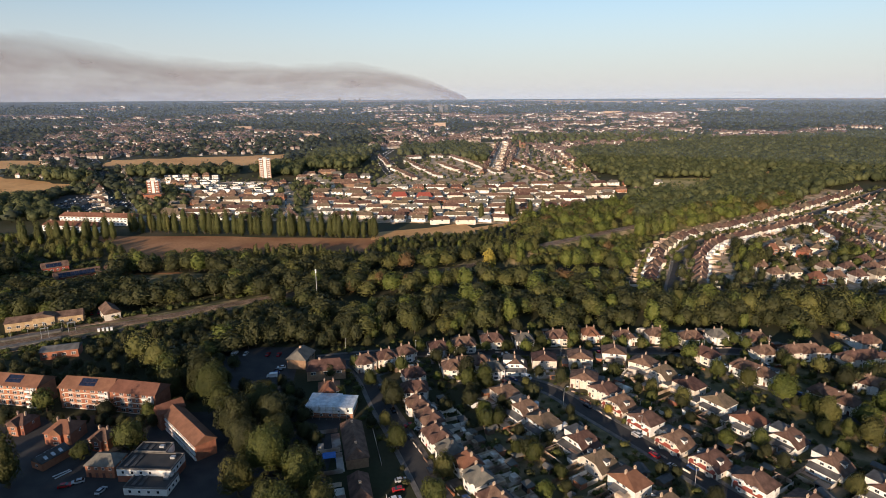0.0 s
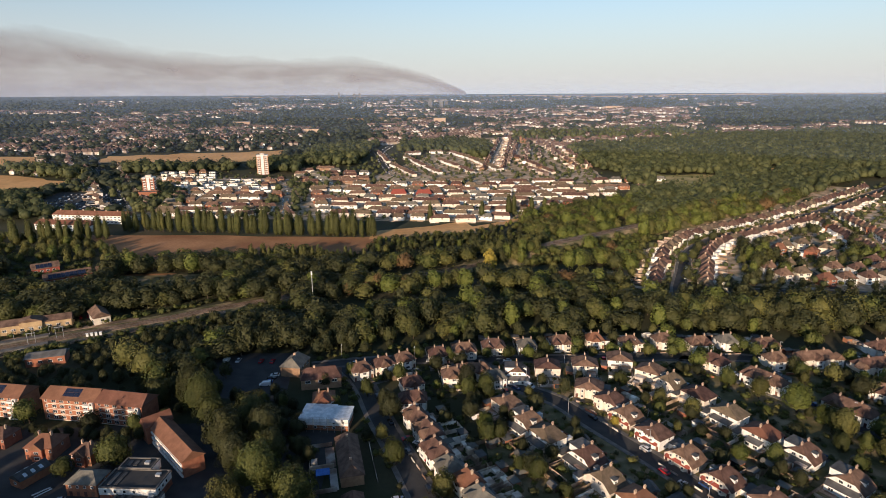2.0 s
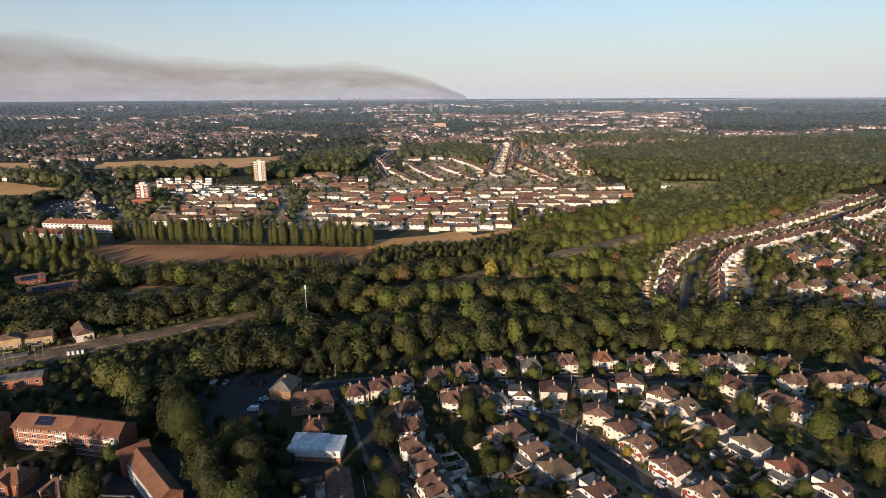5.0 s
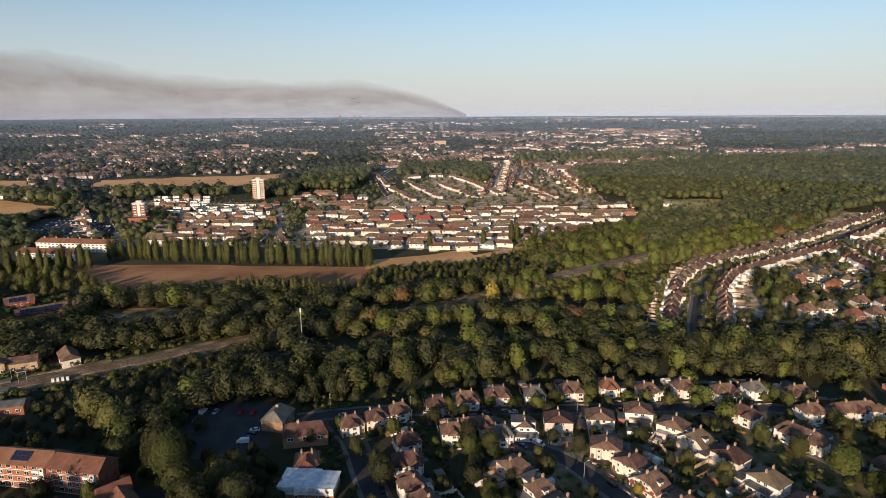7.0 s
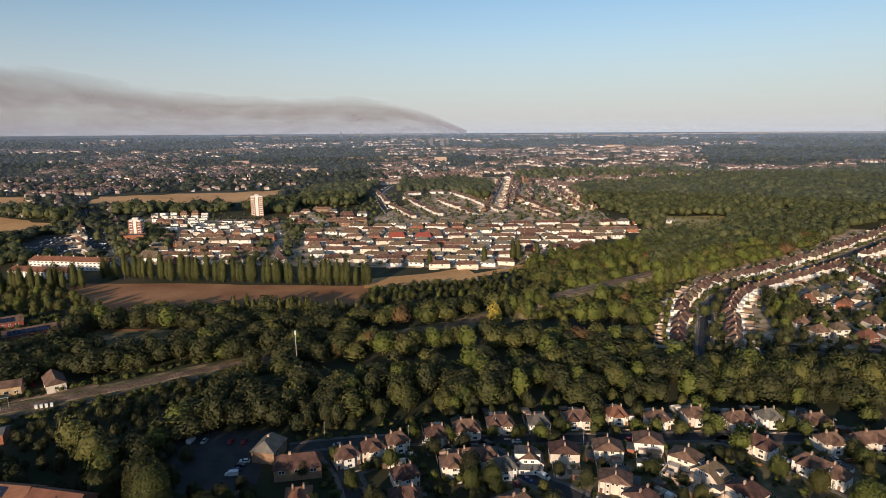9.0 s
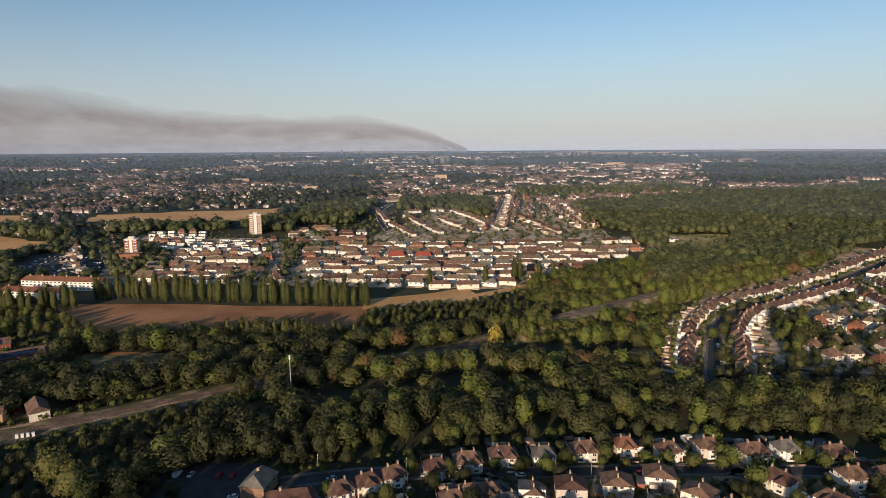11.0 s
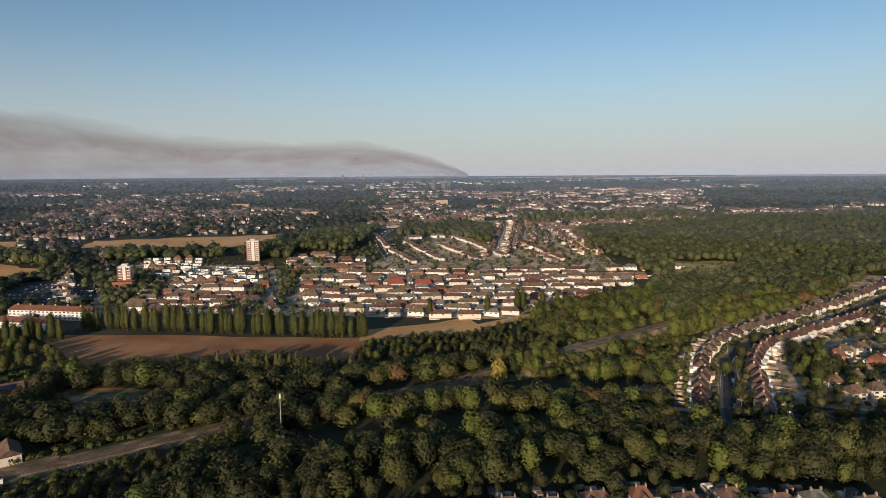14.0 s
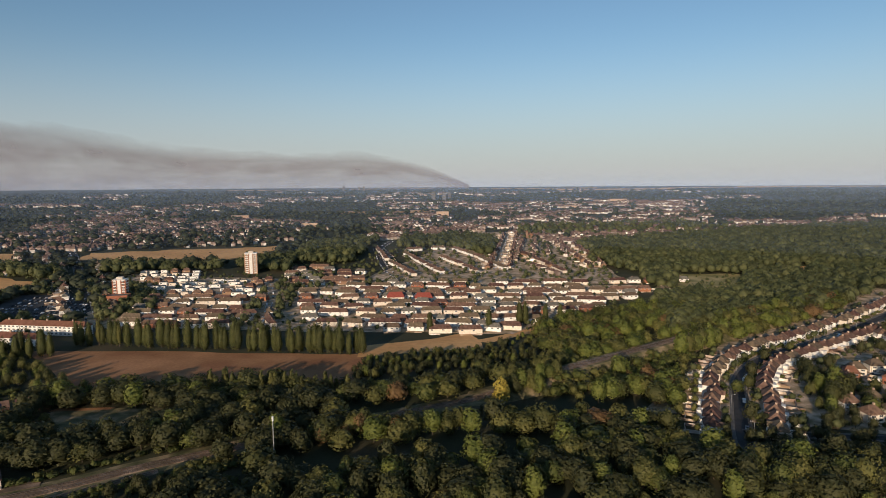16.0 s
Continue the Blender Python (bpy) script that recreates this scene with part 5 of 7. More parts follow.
clinic = thing("flat_roofed_building", "white and brick building stepped under grey flat roofs", "building", "flat-roofed buildings")
for k, (x0, y0, x1, y1, h, foot) in enumerate(((-9.2, -3.6, 8.8, 5.5, 4.8, 2.4), (-8.2, 5.5, 2.4, 11.0, 5.2, 2.4), (-3.6, -9.8, 10.2, -2.0, 2.5, 0.0))):
    if foot:
        Shape().box(x0, y0, 0, x1, y1, foot).made("base_wall", "brick", clinic)
    Shape().box(x0 - 0.06, y0 - 0.06, foot, x1 + 0.06, y1 + (0.06 if k else -0.06), h).made("wall", "white", clinic)
    Shape().box(x0 + 0.3, y0 + 0.3, h, x1 - 0.3, y1 - 0.3, h + 0.06).made("roof", "asphalt", clinic, "dark grey felt roof")
    rim = Shape()
    for q in ((x0 - 0.12, y0 - 0.12, x1 + 0.12, y0 + 0.3), (x0 - 0.12, y1 - 0.3, x1 + 0.12, y1 + 0.12), (x0 - 0.12, y0 + 0.3, x0 + 0.3, y1 - 0.3), (x1 - 0.3, y0 + 0.3, x1 + 0.12, y1 - 0.3)):
        rim.box(q[0], q[1], h + 0.002 * k, q[2], q[3], h + 0.42)
    rim.made("parapet", "paving", clinic)
    for i in range(2):
        Shape().box(x0 + 1.8 + 2.2 * i, y0 + 1.4, h + 0.06, x0 + 2.9 + 2.2 * i, y1 - 1.6, h + 0.32).made("roof_light", "felt", clinic, "raised strip of roof lights")
    Shape().box(x1 - 3.4, y1 - 3.2, h + 0.06, x1 - 1.8, y1 - 2.0, h + 0.8).made("roof_vent", "metal", clinic)
    for i in range(4):
        window(clinic, x0 + 2.0 + 3.0 * i, y0 - 0.08, h - 1.1, 0, (1.0, 1.1))
        if k != 1 and i < 3:
            window(clinic, x1 + 0.08, y0 + 1.4 + 2.2 * i, h - 1.1, 90, (1.0, 1.1))
clinic.matrix_basis = aim(-95.8, 169.5, -3)
place(terrace("brown_brick", "roof", 5, 5.6, 9, group="houses by the flats"), [(-31.5, 184, 104)], USED, 0.82)
place(terrace("brick", "roof", 3, 5.0, 7.5, group="houses by the flats"), [(-26, 158, 104)], USED, 0.82)
sheeted = flat_block(17.5, 9, 4.6, "white", "white building wrapped in sheeting under scaffolding", "brick", 0)
sheeted.matrix_basis = aim(-43.5, 209.5, -4)
Shape().box(-9.4, -5.4, 5.3, 3.0, 5.2, 5.42).box(2.6, -5.5, 5.15, 9.4, 4.6, 5.28).box(-9.4, -5.6, 3.4, -4.2, -5.48, 5.4).box(-3.6, -5.62, 2.9, 1.2, -5.5, 5.4).box(2.2, -5.58, 3.9, 6.6, -5.46, 5.3).made("sheeting", "sheet", sheeted, "white scaffold sheeting")
for i in range(8):
    Shape().tube((-9.3 + 2.65 * i, -5.75, 0), (-9.3 + 2.65 * i, -5.75, 6.3), 0.05, 0.05, 6).made("scaffold_pole", "metal", sheeted)
for z in (2.0, 4.0, 6.0):
    Shape().box(-9.5, -5.78, z, 9.5, -5.7, z + 0.06).made("scaffold_rail", "metal", sheeted)
place(hipped_house("white", "roof_red", 8, 8, 1, 5.2, 7.8, "houses by the flats", "detached_house"), [(-47, 221, 10)], USED)
place(terrace("brown_brick", "roof", 3, 5.5, 8.5, group="houses by the flats"), [(-52, 241, 10)], USED)
place(terrace("brown_brick", "roof_grey", 2, 5.5, 9, group="houses by the flats", name="brick_house"), [(-66, 253, 80)], USED)
tarpaulin = Shape().box(-2.2, -1.8, 2.3, 2.2, 1.8, 2.45)
tarpaulin.box(-2.2, -1.8, 0, -2.1, -1.7, 2.3).box(2.1, -1.8, 0, 2.2, -1.7, 2.3).box(-2.2, 1.7, 0, -2.1, 1.8, 2.3).box(2.1, 1.7, 0, 2.2, 1.8, 2.3)
tagged(tarpaulin.made("tarpaulin_shelter", "blue"), "bright blue tarpaulin shelter in the yard", "shelter").matrix_basis = aim(-39, 177, 12)

# railway station and huts
station = thing("station_building", "yellow brick station building with a low dark roof", "station")
Shape().box(-18, -5, 0, 18, 5, 4.8).made("wall", "stock_brick", station)
Shape().hip(-18.4, -5.4, 18.4, 5.4, 4.8, 6.8, 0.4, 0.4).made("roof", "roof", station)
g = Shape().box(-5, -6.2, 0, 5, -4.9, 6.2).gable_wall(-5, 5, -6.2, 6.2, 8.0).made("gable", "stock_brick", station)
Shape().hip(-5.4, -6.6, 5.4, 2, 6.2, 8.2, 0.0, 3.0, "y").made("gable_roof", "roof", g)
for i in range(9):
    window(station, -16 + 4 * i, -6.23 if abs(-16 + 4 * i) < 5 else -5.03, 2.4, 0, (1.8, 1.3))
station.matrix_basis = aim(-217.5, 304.5, 24)
shed = thing("goods_shed", "long low red brick shed beside the railway", "shed")
Shape().box(-8, -4, 0, 8, 4, 4.2).made("wall", "brick", shed)
Shape().hip(-8.4, -4.4, 8.4, 4.4, 4.2, 5.6, 0.3, 0.3).made("roof", "felt", shed)
for i in range(4):
    window(shed, -6 + 4 * i, -4.03, 2.2, 0, (1.8, 1.3))
shed.matrix_basis = aim(-184, 264, 18)
hut = thing("railway_house", "grey gabled house standing beside the railway", "house")
Shape().box(-7.5, -4, 0, 7.5, 4, 4.2).gable_wall(-4, 4, -7.5, 4.2, 6.9, 0.25, "y").gable_wall(-4, 4, 7.25, 4.2, 6.9, 0.25, "y").made("wall", "cream", hut)
Shape().hip(-7.9, -4.5, 7.9, 4.5, 4.2, 7.2, 0.0, 0.0).made("roof", "roof", hut)
for i in range(3):
    window(hut, -4 + 4 * i, -4.03, 2.2, 0)
window(hut, 7.53, 0, 2.4, 90, (1.8, 1.3))
hut.matrix_basis = aim(-189, 316, -50)
for off in (-6.6, 5.9):
    tagged(ribbon("platform", [(-330, 217), (-229, 272), (-200, 289)], 3.6, "paving", 1.1, off, 1.05), "pale paved station platform", "platform")
for i in range(9):
    x, y = -255 + 6.5 * i, 265 + 3.7 * i
    lamp = thing("platform_lamp", "thin grey lamp post on the platform", "lamp post", "platform lamps")
    Shape().tube((0, 0, 0), (0, 0, 6.5), 0.09, 0.06, 6).made("pole", "metal", lamp)
    Shape().box(-0.9, -0.12, 6.4, 0.9, 0.12, 6.6).made("lamp_head", "metal", lamp)
    lamp.matrix_basis = aim(x, y, 25)
for i in range(4):
    tagged(Shape().box(-0.55, -0.5, 0, 0.55, 0.5, 1.7).box(-0.62, -0.57, 1.7, 0.62, 0.57, 1.8).made("trackside_cabinet", "frame"), "white equipment cabinet beside the sidings", "cabinet", "trackside cabinets").matrix_basis = aim(-183 + 1.9 * i, 293.5 + 0.7 * i, 30)
for x, y, turn in ((-196, 292, 28), (-205, 284, 28)):
    signal = thing("signal_gantry", "slim grey steel signal frame beside the tracks", "signal", "railway signals")
    for k in (-1.6, 1.6):
        Shape().tube((k, 0, 0), (k, 0, 6.2), 0.12, 0.1, 6).made("post", "metal", signal)
    Shape().box(-2.0, -0.12, 5.8, 2.0, 0.12, 6.1).made("beam", "metal", signal)
    Shape().box(-0.35, -0.3, 4.6, 0.35, -0.12, 5.8).made("signal_head", "timber", signal)
    signal.matrix_basis = aim(x, y, turn)
mast = thing("lighting_mast", "tall thin pale steel mast in the wood", "mast")
Shape().tube((0, 0, 0), (0, 0, 20.5), 0.35, 0.2, 10).made("pole", "metal", mast)
Shape().tube((0, 0, 19.4), (0, 0, 21.5), 0.45, 0.45, 10).made("antenna_shroud", "frame", mast)
Shape().box(-1.2, -1.0, 0, 0.2, -0.4, 1.6).made("cabinet", "metal", mast)
mast.matrix_basis = aim(-75.5, 336, 0)

for x, y, turn, l in ((-251, 389, 38, 27), (-279, 409, 38, 16), (-232, 402, 38, 12)):
    ob = thing("red_school_building", "low red building with solar panels on the roof", "building", "red buildings beyond the railway")
    Shape().box(-l / 2, -5, 0, l / 2, 5, 3.8).made("wall", "red", ob)
    Shape().hip(-l / 2 - 0.5, -5.6, l / 2 + 0.5, 5.6, 3.8, 6.8, 0.0, 0.0).made("roof", "roof", ob)
    Shape().gable_wall(-5, 5, -l / 2, 3.8, 6.5, 0.2, "y").gable_wall(-5, 5, l / 2 - 0.2, 3.8, 6.5, 0.2, "y").made("gable", "red", ob)
    for i in range(int(l / 2.4) - 2):
        x0 = -l / 2 + 2.4 * (i + 1)
        Shape().add([(x0, -5.0, 4.26), (x0 + 2.2, -5.0, 4.26), (x0 + 2.2, -1.6, 6.08), (x0, -1.6, 6.08), (x0, -5.0, 4.16), (x0 + 2.2, -5.0, 4.16), (x0 + 2.2, -1.6, 5.98), (x0, -1.6, 5.98)],
                    [(0, 1, 2, 3), (7, 6, 5, 4), (0, 4, 5, 1), (1, 5, 6, 2), (2, 6, 7, 3), (3, 7, 4, 0)]).made("solar_panel", "panel", ob)
    for i in range(int(l / 3.5)):
        window(ob, -l / 2 + 2 + 3.5 * i, -5.03, 2.0, 0, (1.8, 1.3))
    ob.matrix_basis = aim(x, y, turn)

# ---- terraces beyond the wood ----
ROWS_OF = [terrace("white", "roof_moss", 5), terrace("cream", "roof", 4), terrace("white", "roof", 6), terrace("cream", "roof_moss", 4), terrace("white", "roof_grey", 3), terrace("brick", "roof", 3), terrace("white", "roof_moss", 3)]
BROWN = [terrace("brown_brick", "roof", 4, group="brown terraces beyond the wood", back=False), terrace("brown_brick", "roof", 6, group="brown terraces beyond the wood", back=False)]
FLAT = [terrace("white", "felt", 3, 5.0, 6.5, True, "flat-roofed white terraces", back=False), terrace("cream", "felt", 2, 5.0, 7, True, "flat-roofed white terraces", back=False), terrace("brown_brick", "roof", 2, group="flat-roofed white terraces", back=False), terrace("white", "felt", 2, 5.0, 7, True, "flat-roofed white terraces", back=False)]
dice = random.Random(5)


def length_of(proto):
    return proto["span"] * 0.86


def line_up(protos, p, q, gap=5, turn=None, skip=0.0, stray=11):
    """Terraces end to end from p to q; their fronts look to the right of that way."""
    a, b = Vector(p), Vector(q)
    way, total, s = (b - a).normalized(), (b - a).length, 0.0
    angle = math.degrees(math.atan2(way.y, way.x))
    while True:
        proto = dice.choice(protos)
        l = length_of(proto)
        if s + l > total + 4:
            return
        c = a + way * (s + l / 2)
        if dice.random() >= skip:
            place(proto, [(c.x + dice.uniform(-1, 1), c.y + dice.uniform(-5, 5) * stray / 11, angle + dice.uniform(-stray, stray) + (turn or 0))], USED, 0.86)
        s += l + gap * dice.uniform(0.6, 1.4)


for i in range(11):  # rows of terraces, one behind the other
    y = 566 + 22.5 * i
    x0 = float(np.interp(y, (566, 590, 620, 680, 745, 790), (-52, -118, -135, -150, -168, -70)))
    x1 = float(np.interp(y, (566, 585, 605, 640, 690, 722, 790), (46, 62, 90, 165, 205, 215, 175)))
    line_up(ROWS_OF, (x0, y + dice.uniform(0, 12)), (x1, y + dice.uniform(-14, 8)), 5, skip=0.08)
for i in range(6):
    line_up(ROWS_OF, (-292 - 5 * i, 597 + 22 * i), (-172 - 6 * i, 590 + 22 * i + dice.uniform(-4, 6)), 4)
for p, q in (((-150, 585), (-168, 640)), ((186, 735), (262, 742)), ((200, 798), (296, 800))):
    line_up(ROWS_OF, p, q)
for i in range(8):
    y = 728 + 20 * i
    line_up(FLAT, (-330 - 11 * i, y), (-206 - 3 * i if i < 5 else -285 - 4 * i, y + 4), 4, skip=0.16)
for p, q in (((-176, 772), (-92, 780)), ((-184, 792), (-90, 800)), ((-195, 814), (-92, 822)), ((-205, 838), (-96, 846)), ((-214, 862), (-104, 870)), ((-210, 888), (-108, 896)), ((-190, 912), (-110, 918))):
    line_up(BROWN + [ROWS_OF[1], ROWS_OF[4]], p, q, 5, skip=0.1)
CRESCENT = (((-116, 1092), (-82, 957)), ((-82, 955), (-36, 846)), ((-64, 1036), (-26, 928)), ((-25, 924), (4, 852)), ((-6, 1000), (27, 924)), ((28, 920), (48, 864)),
            ((-66, 1066), (-27, 1086)), ((-24, 1088), (12, 1087)), ((14, 1086), (54, 994)), ((55, 988), (85, 894)))
for p, q in CRESCENT:  # white terraces along the curving streets
    line_up(ROWS_OF[:3], p, q, 0.4, stray=2)
for p, q in (((160, 866), (124, 1035)), ((204, 905), (206, 1160)), ((62, 905), (122, 1290)), ((90, 905), (150, 1310)), ((120, 1040), (150, 1200)), ((225, 905), (228, 1100))):
    line_up([BROWN[0], ROWS_OF[1]], p, q, 2)
for k in range(6):  # staggered rows and yards either side of the western avenue
    line_up([BROWN[0], ROWS_OF[1], ROWS_OF[5]], (-200 + 3 * k, 600 + 26 * k), (-172 - 8 * k, 603 + 27 * k), 4, skip=0.1)
line_up(ROWS_OF, (-352, 620), (-545, 915), 4, 0)
line_up(ROWS_OF, (-318, 640), (-505, 930), 4, 180)
for x, y in ((-52, 704), (-22, 700)):
    hall = thing("red_roofed_hall", "hall with a bright red pitched roof", "building", "red-roofed halls")
    Shape().box(-9, -6, 0, 9, 6, 4.2).made("wall", "cream", hall)
    Shape().hip(-9.6, -6.6, 9.6, 6.6, 4.2, 9.0, 3.0, 3.0).made("roof", "red", hall)
    hall.matrix_basis = aim(x, y, 5)

# long white blocks west of the poplars
for x, y, l, turn, low in ((-336, 570, 80, -8, 0), (-345, 541, 58, -10, 2.2)):
    ob = thing("apartment_block", "long three-storey white block with a red-brown tiled roof", "apartment block", "long white blocks")
    Shape().box(-l / 2, -5, 0, l / 2, 5, 8 - low).made("wall", "white", ob)
    Shape().hip(-l / 2 - 0.5, -5.6, l / 2 + 0.5, 5.6, 8 - low, 11.6 - low, 3, 3).made("roof", "roof_red", ob)
    for i in range(int(l / 4)):
        for z in (1.6, 4.2, 6.7)[:2 if low else 3]:
            put("window", WINDOWS[(2.2, 1.3)], ob, pose(-l / 2 + 2 + 4 * i, -5.02, z))
    for i in range(int(l / 12)):
        Shape().box(-0.6, -0.5, 10 - low, 0.6, 0.5, 12.8 - low).made("chimney", "stack", ob, at=pose(-l / 2 + 6 + 12 * i, 0, 0))
    ob.matrix_basis = aim(x, y, turn)


def tower(w, d, floors, label, trim, storey=2.75):
    """A tower block: pale bands at each floor between brick piers, windows in every bay, a plant room on top."""
    ob = thing("tower_block", label, "tower block", "tower blocks")
    h = floors * storey
    Shape().box(-w / 2, -d / 2, 0, w / 2, d / 2, h).made("wall", trim, ob)
    Shape().box(-w / 6 + 0.6, -d / 2 - 0.25, 0, w / 6 - 0.6, -d / 2 + 0.02, h).made("front_panel", "white", ob)
    for x in (-w / 2, -w / 6, w / 6, w / 2):
        Shape().box(x - 0.5, -d / 2 - 0.35, 0, x + 0.5, -d / 2 + 0.05, h).made("pier", trim, ob)
    for k in range(floors):
        Shape().box(-w / 2 - 0.12, -d / 2 - 0.2, k * storey + 1.75, w / 2 + 0.12, d / 2 + 0.12, k * storey + 2.7).made("floor_band", "white", ob)
        for i in range(3):
            put("window", WINDOWS[(2.2, 1.3)], ob, pose(-w / 3 + i * w / 3, -d / 2 - 0.02, k * storey + 1.25))
            put("window", WINDOWS[(2.2, 1.3)], ob, pose(w / 2 + 0.02, -d / 3 + i * d / 3, k * storey + 1.25, 0, 0, 90))
    Shape().box(-w / 2 - 0.3, -d / 2 - 0.3, h, w / 2 + 0.3, d / 2 + 0.3, h + 0.7).made("parapet", "white", ob)
    Shape().box(-3, -3, h + 0.7, 3, 3, h + 3).made("plant_room", "cream", ob)
    return ob


tower(15.5, 13, 10, "ten-storey tower block of pale bands and tan brick", "hung").matrix_basis = aim(-262, 876, 14)
tower(12.4, 11, 8, "eight-storey white tower block beside a brick wing", "brick", 2.9).matrix_basis = aim(-343, 700, 12)
flat_block(20, 12, 9, "brick", "red brick wing with flat roofs below the tower", "brick").matrix_basis = aim(-339, 688, 10)
flat_block(10, 12, 7, "brick", "red brick wing with flat roofs below the tower", "brick").matrix_basis = aim(-362, 694, 10)

# ---- the estate east of the railway ----


def small_semi(wall, roof, bayed=True):
    words = {"white": "white rendered", "cream": "cream rendered", "brick": "red brick"}[wall]
    ob = thing("semi_detached_house", f"{words} house with a brown hipped roof and bay", "house", "houses of the east estate")
    Shape().box(-4.6, -4, 0, 4.6, 4, 4.7).made("wall", wall, ob)
    Shape().hip(-5.0, -4.5, 5.0, 4.5, 4.7, 8.4, 3.2, 3.2).made("roof", roof, ob)
    Shape().box(-0.45, -0.5, 7.2, 0.45, 0.5, 9.2).made("chimney", "stack", ob, at=pose(1.5, 0.4, 0))
    if bayed:
        b = Shape().box(-3.9, -4.9, 0, -0.9, -3.95, 4.7).gable_wall(-3.9, -0.9, -4.9, 4.7, 6.2).made("bay", wall, ob)
        Shape().hip(-4.2, -5.2, -0.6, -2.6, 4.65, 6.5, 0, 0, "y").made("bay_roof", roof, b)
    for x, y in ((-2.4, -4.93 if bayed else -4.02), (2.4, -4.02)):
        for z in (1.5, 3.7):
            put("window", WINDOWS[(2.2, 1.3)], ob, pose(x, y, z))
    Shape().box(-4.4, 3.9, 0, 0.5, 6.6, 2.7).made("extension", "white", ob)
    return ob


EAST = [small_semi("white", "roof"), small_semi("cream", "roof_moss"), small_semi("brick", "roof_red", True), small_semi("white", "roof", False), small_semi("cream", "roof"), small_semi("cream", "roof", False)]


def along(road, start, stop, off, spacing, protos, side):
    """Houses along a road, fronts to it; side 1 stands to the right of the way, -1 to the left."""
    pts = curve_through(road, 1.0)
    acc, nxt = 0.0, start
    for a, b in zip(pts, pts[1:]):
        acc += (b - a).length
        if acc >= nxt and acc < stop:
            t = (b - a).normalized()
            n = Vector((t.y, -t.x)) * side
            c = a + n * (off + dice.uniform(-1.8, 1.8))
            place(dice.choice(protos), [(c.x, c.y, math.degrees(math.atan2(-n.x, n.y)) + dice.uniform(-5, 5))], USED)
            nxt += spacing * dice.uniform(0.95, 1.08)


ROAD_E2 = [(246, 362), (251, 388), (253, 408), (262, 430), (274, 450), (302, 474)]
ROAD_E3 = [(330, 392), (338, 430), (346, 470), (354, 512), (366, 560), (376, 592)]
ribbon("road", ROAD_E2, 6, "asphalt", 0.05, label="worn dark asphalt residential road", category="road")
ribbon("road", ROAD_E3, 6, "asphalt", 0.055, label="worn dark asphalt residential road", category="road")
along(ROAD_E, 18, 540, 14, 12.6, EAST[:2] + EAST[3:5], -1)
along(ROAD_E, 24, 322, 15, 12.6, EAST[:2] + EAST[3:5], 1)
along(ROAD_E, 372, 540, 15, 12.6, EAST, 1)
for x, y, turn in ((223, 381, 4), (237.5, 385, -3), (245, 371, 3), (259.5, 373, -2), (275, 375, 2), (290, 377, 0), (222, 397, -6), (239, 403.5, 4), (266, 396, 3), (280, 393, -3), (297, 393, 2), (306, 379, 0), (247, 437, -32),
                   (257, 447, -24), (267, 456, -16), (283, 462, -8), (276, 437, 40), (285, 426, 52), (292, 448, 60), (232, 421, -70), (304, 412, 10), (311, 398, 0)):
    place(EAST[dice.choice((0, 1, 2, 4))], [(x, y, turn)], USED)
along(ROAD_E3, 6, 172, 13.5, 11, EAST, -1)
along(ROAD_E3, 6, 195, 14, 11, EAST, 1)

# fences, low walls and patios in the gardens of the terraces and the east estate
plots = Shape()


def slab(m, x0, y0, z0, x1, y1, z1):
    plots.add([m @ Vector(p) for p in ((x0, y0, z0), (x1, y0, z0), (x1, y1, z0), (x0, y1, z0), (x0, y0, z1), (x1, y0, z1), (x1, y1, z1), (x0, y1, z1))], [(4, 5, 6, 7), (0, 1, 5, 4), (1, 2, 6, 5), (2, 3, 7, 6), (3, 0, 4, 7)])


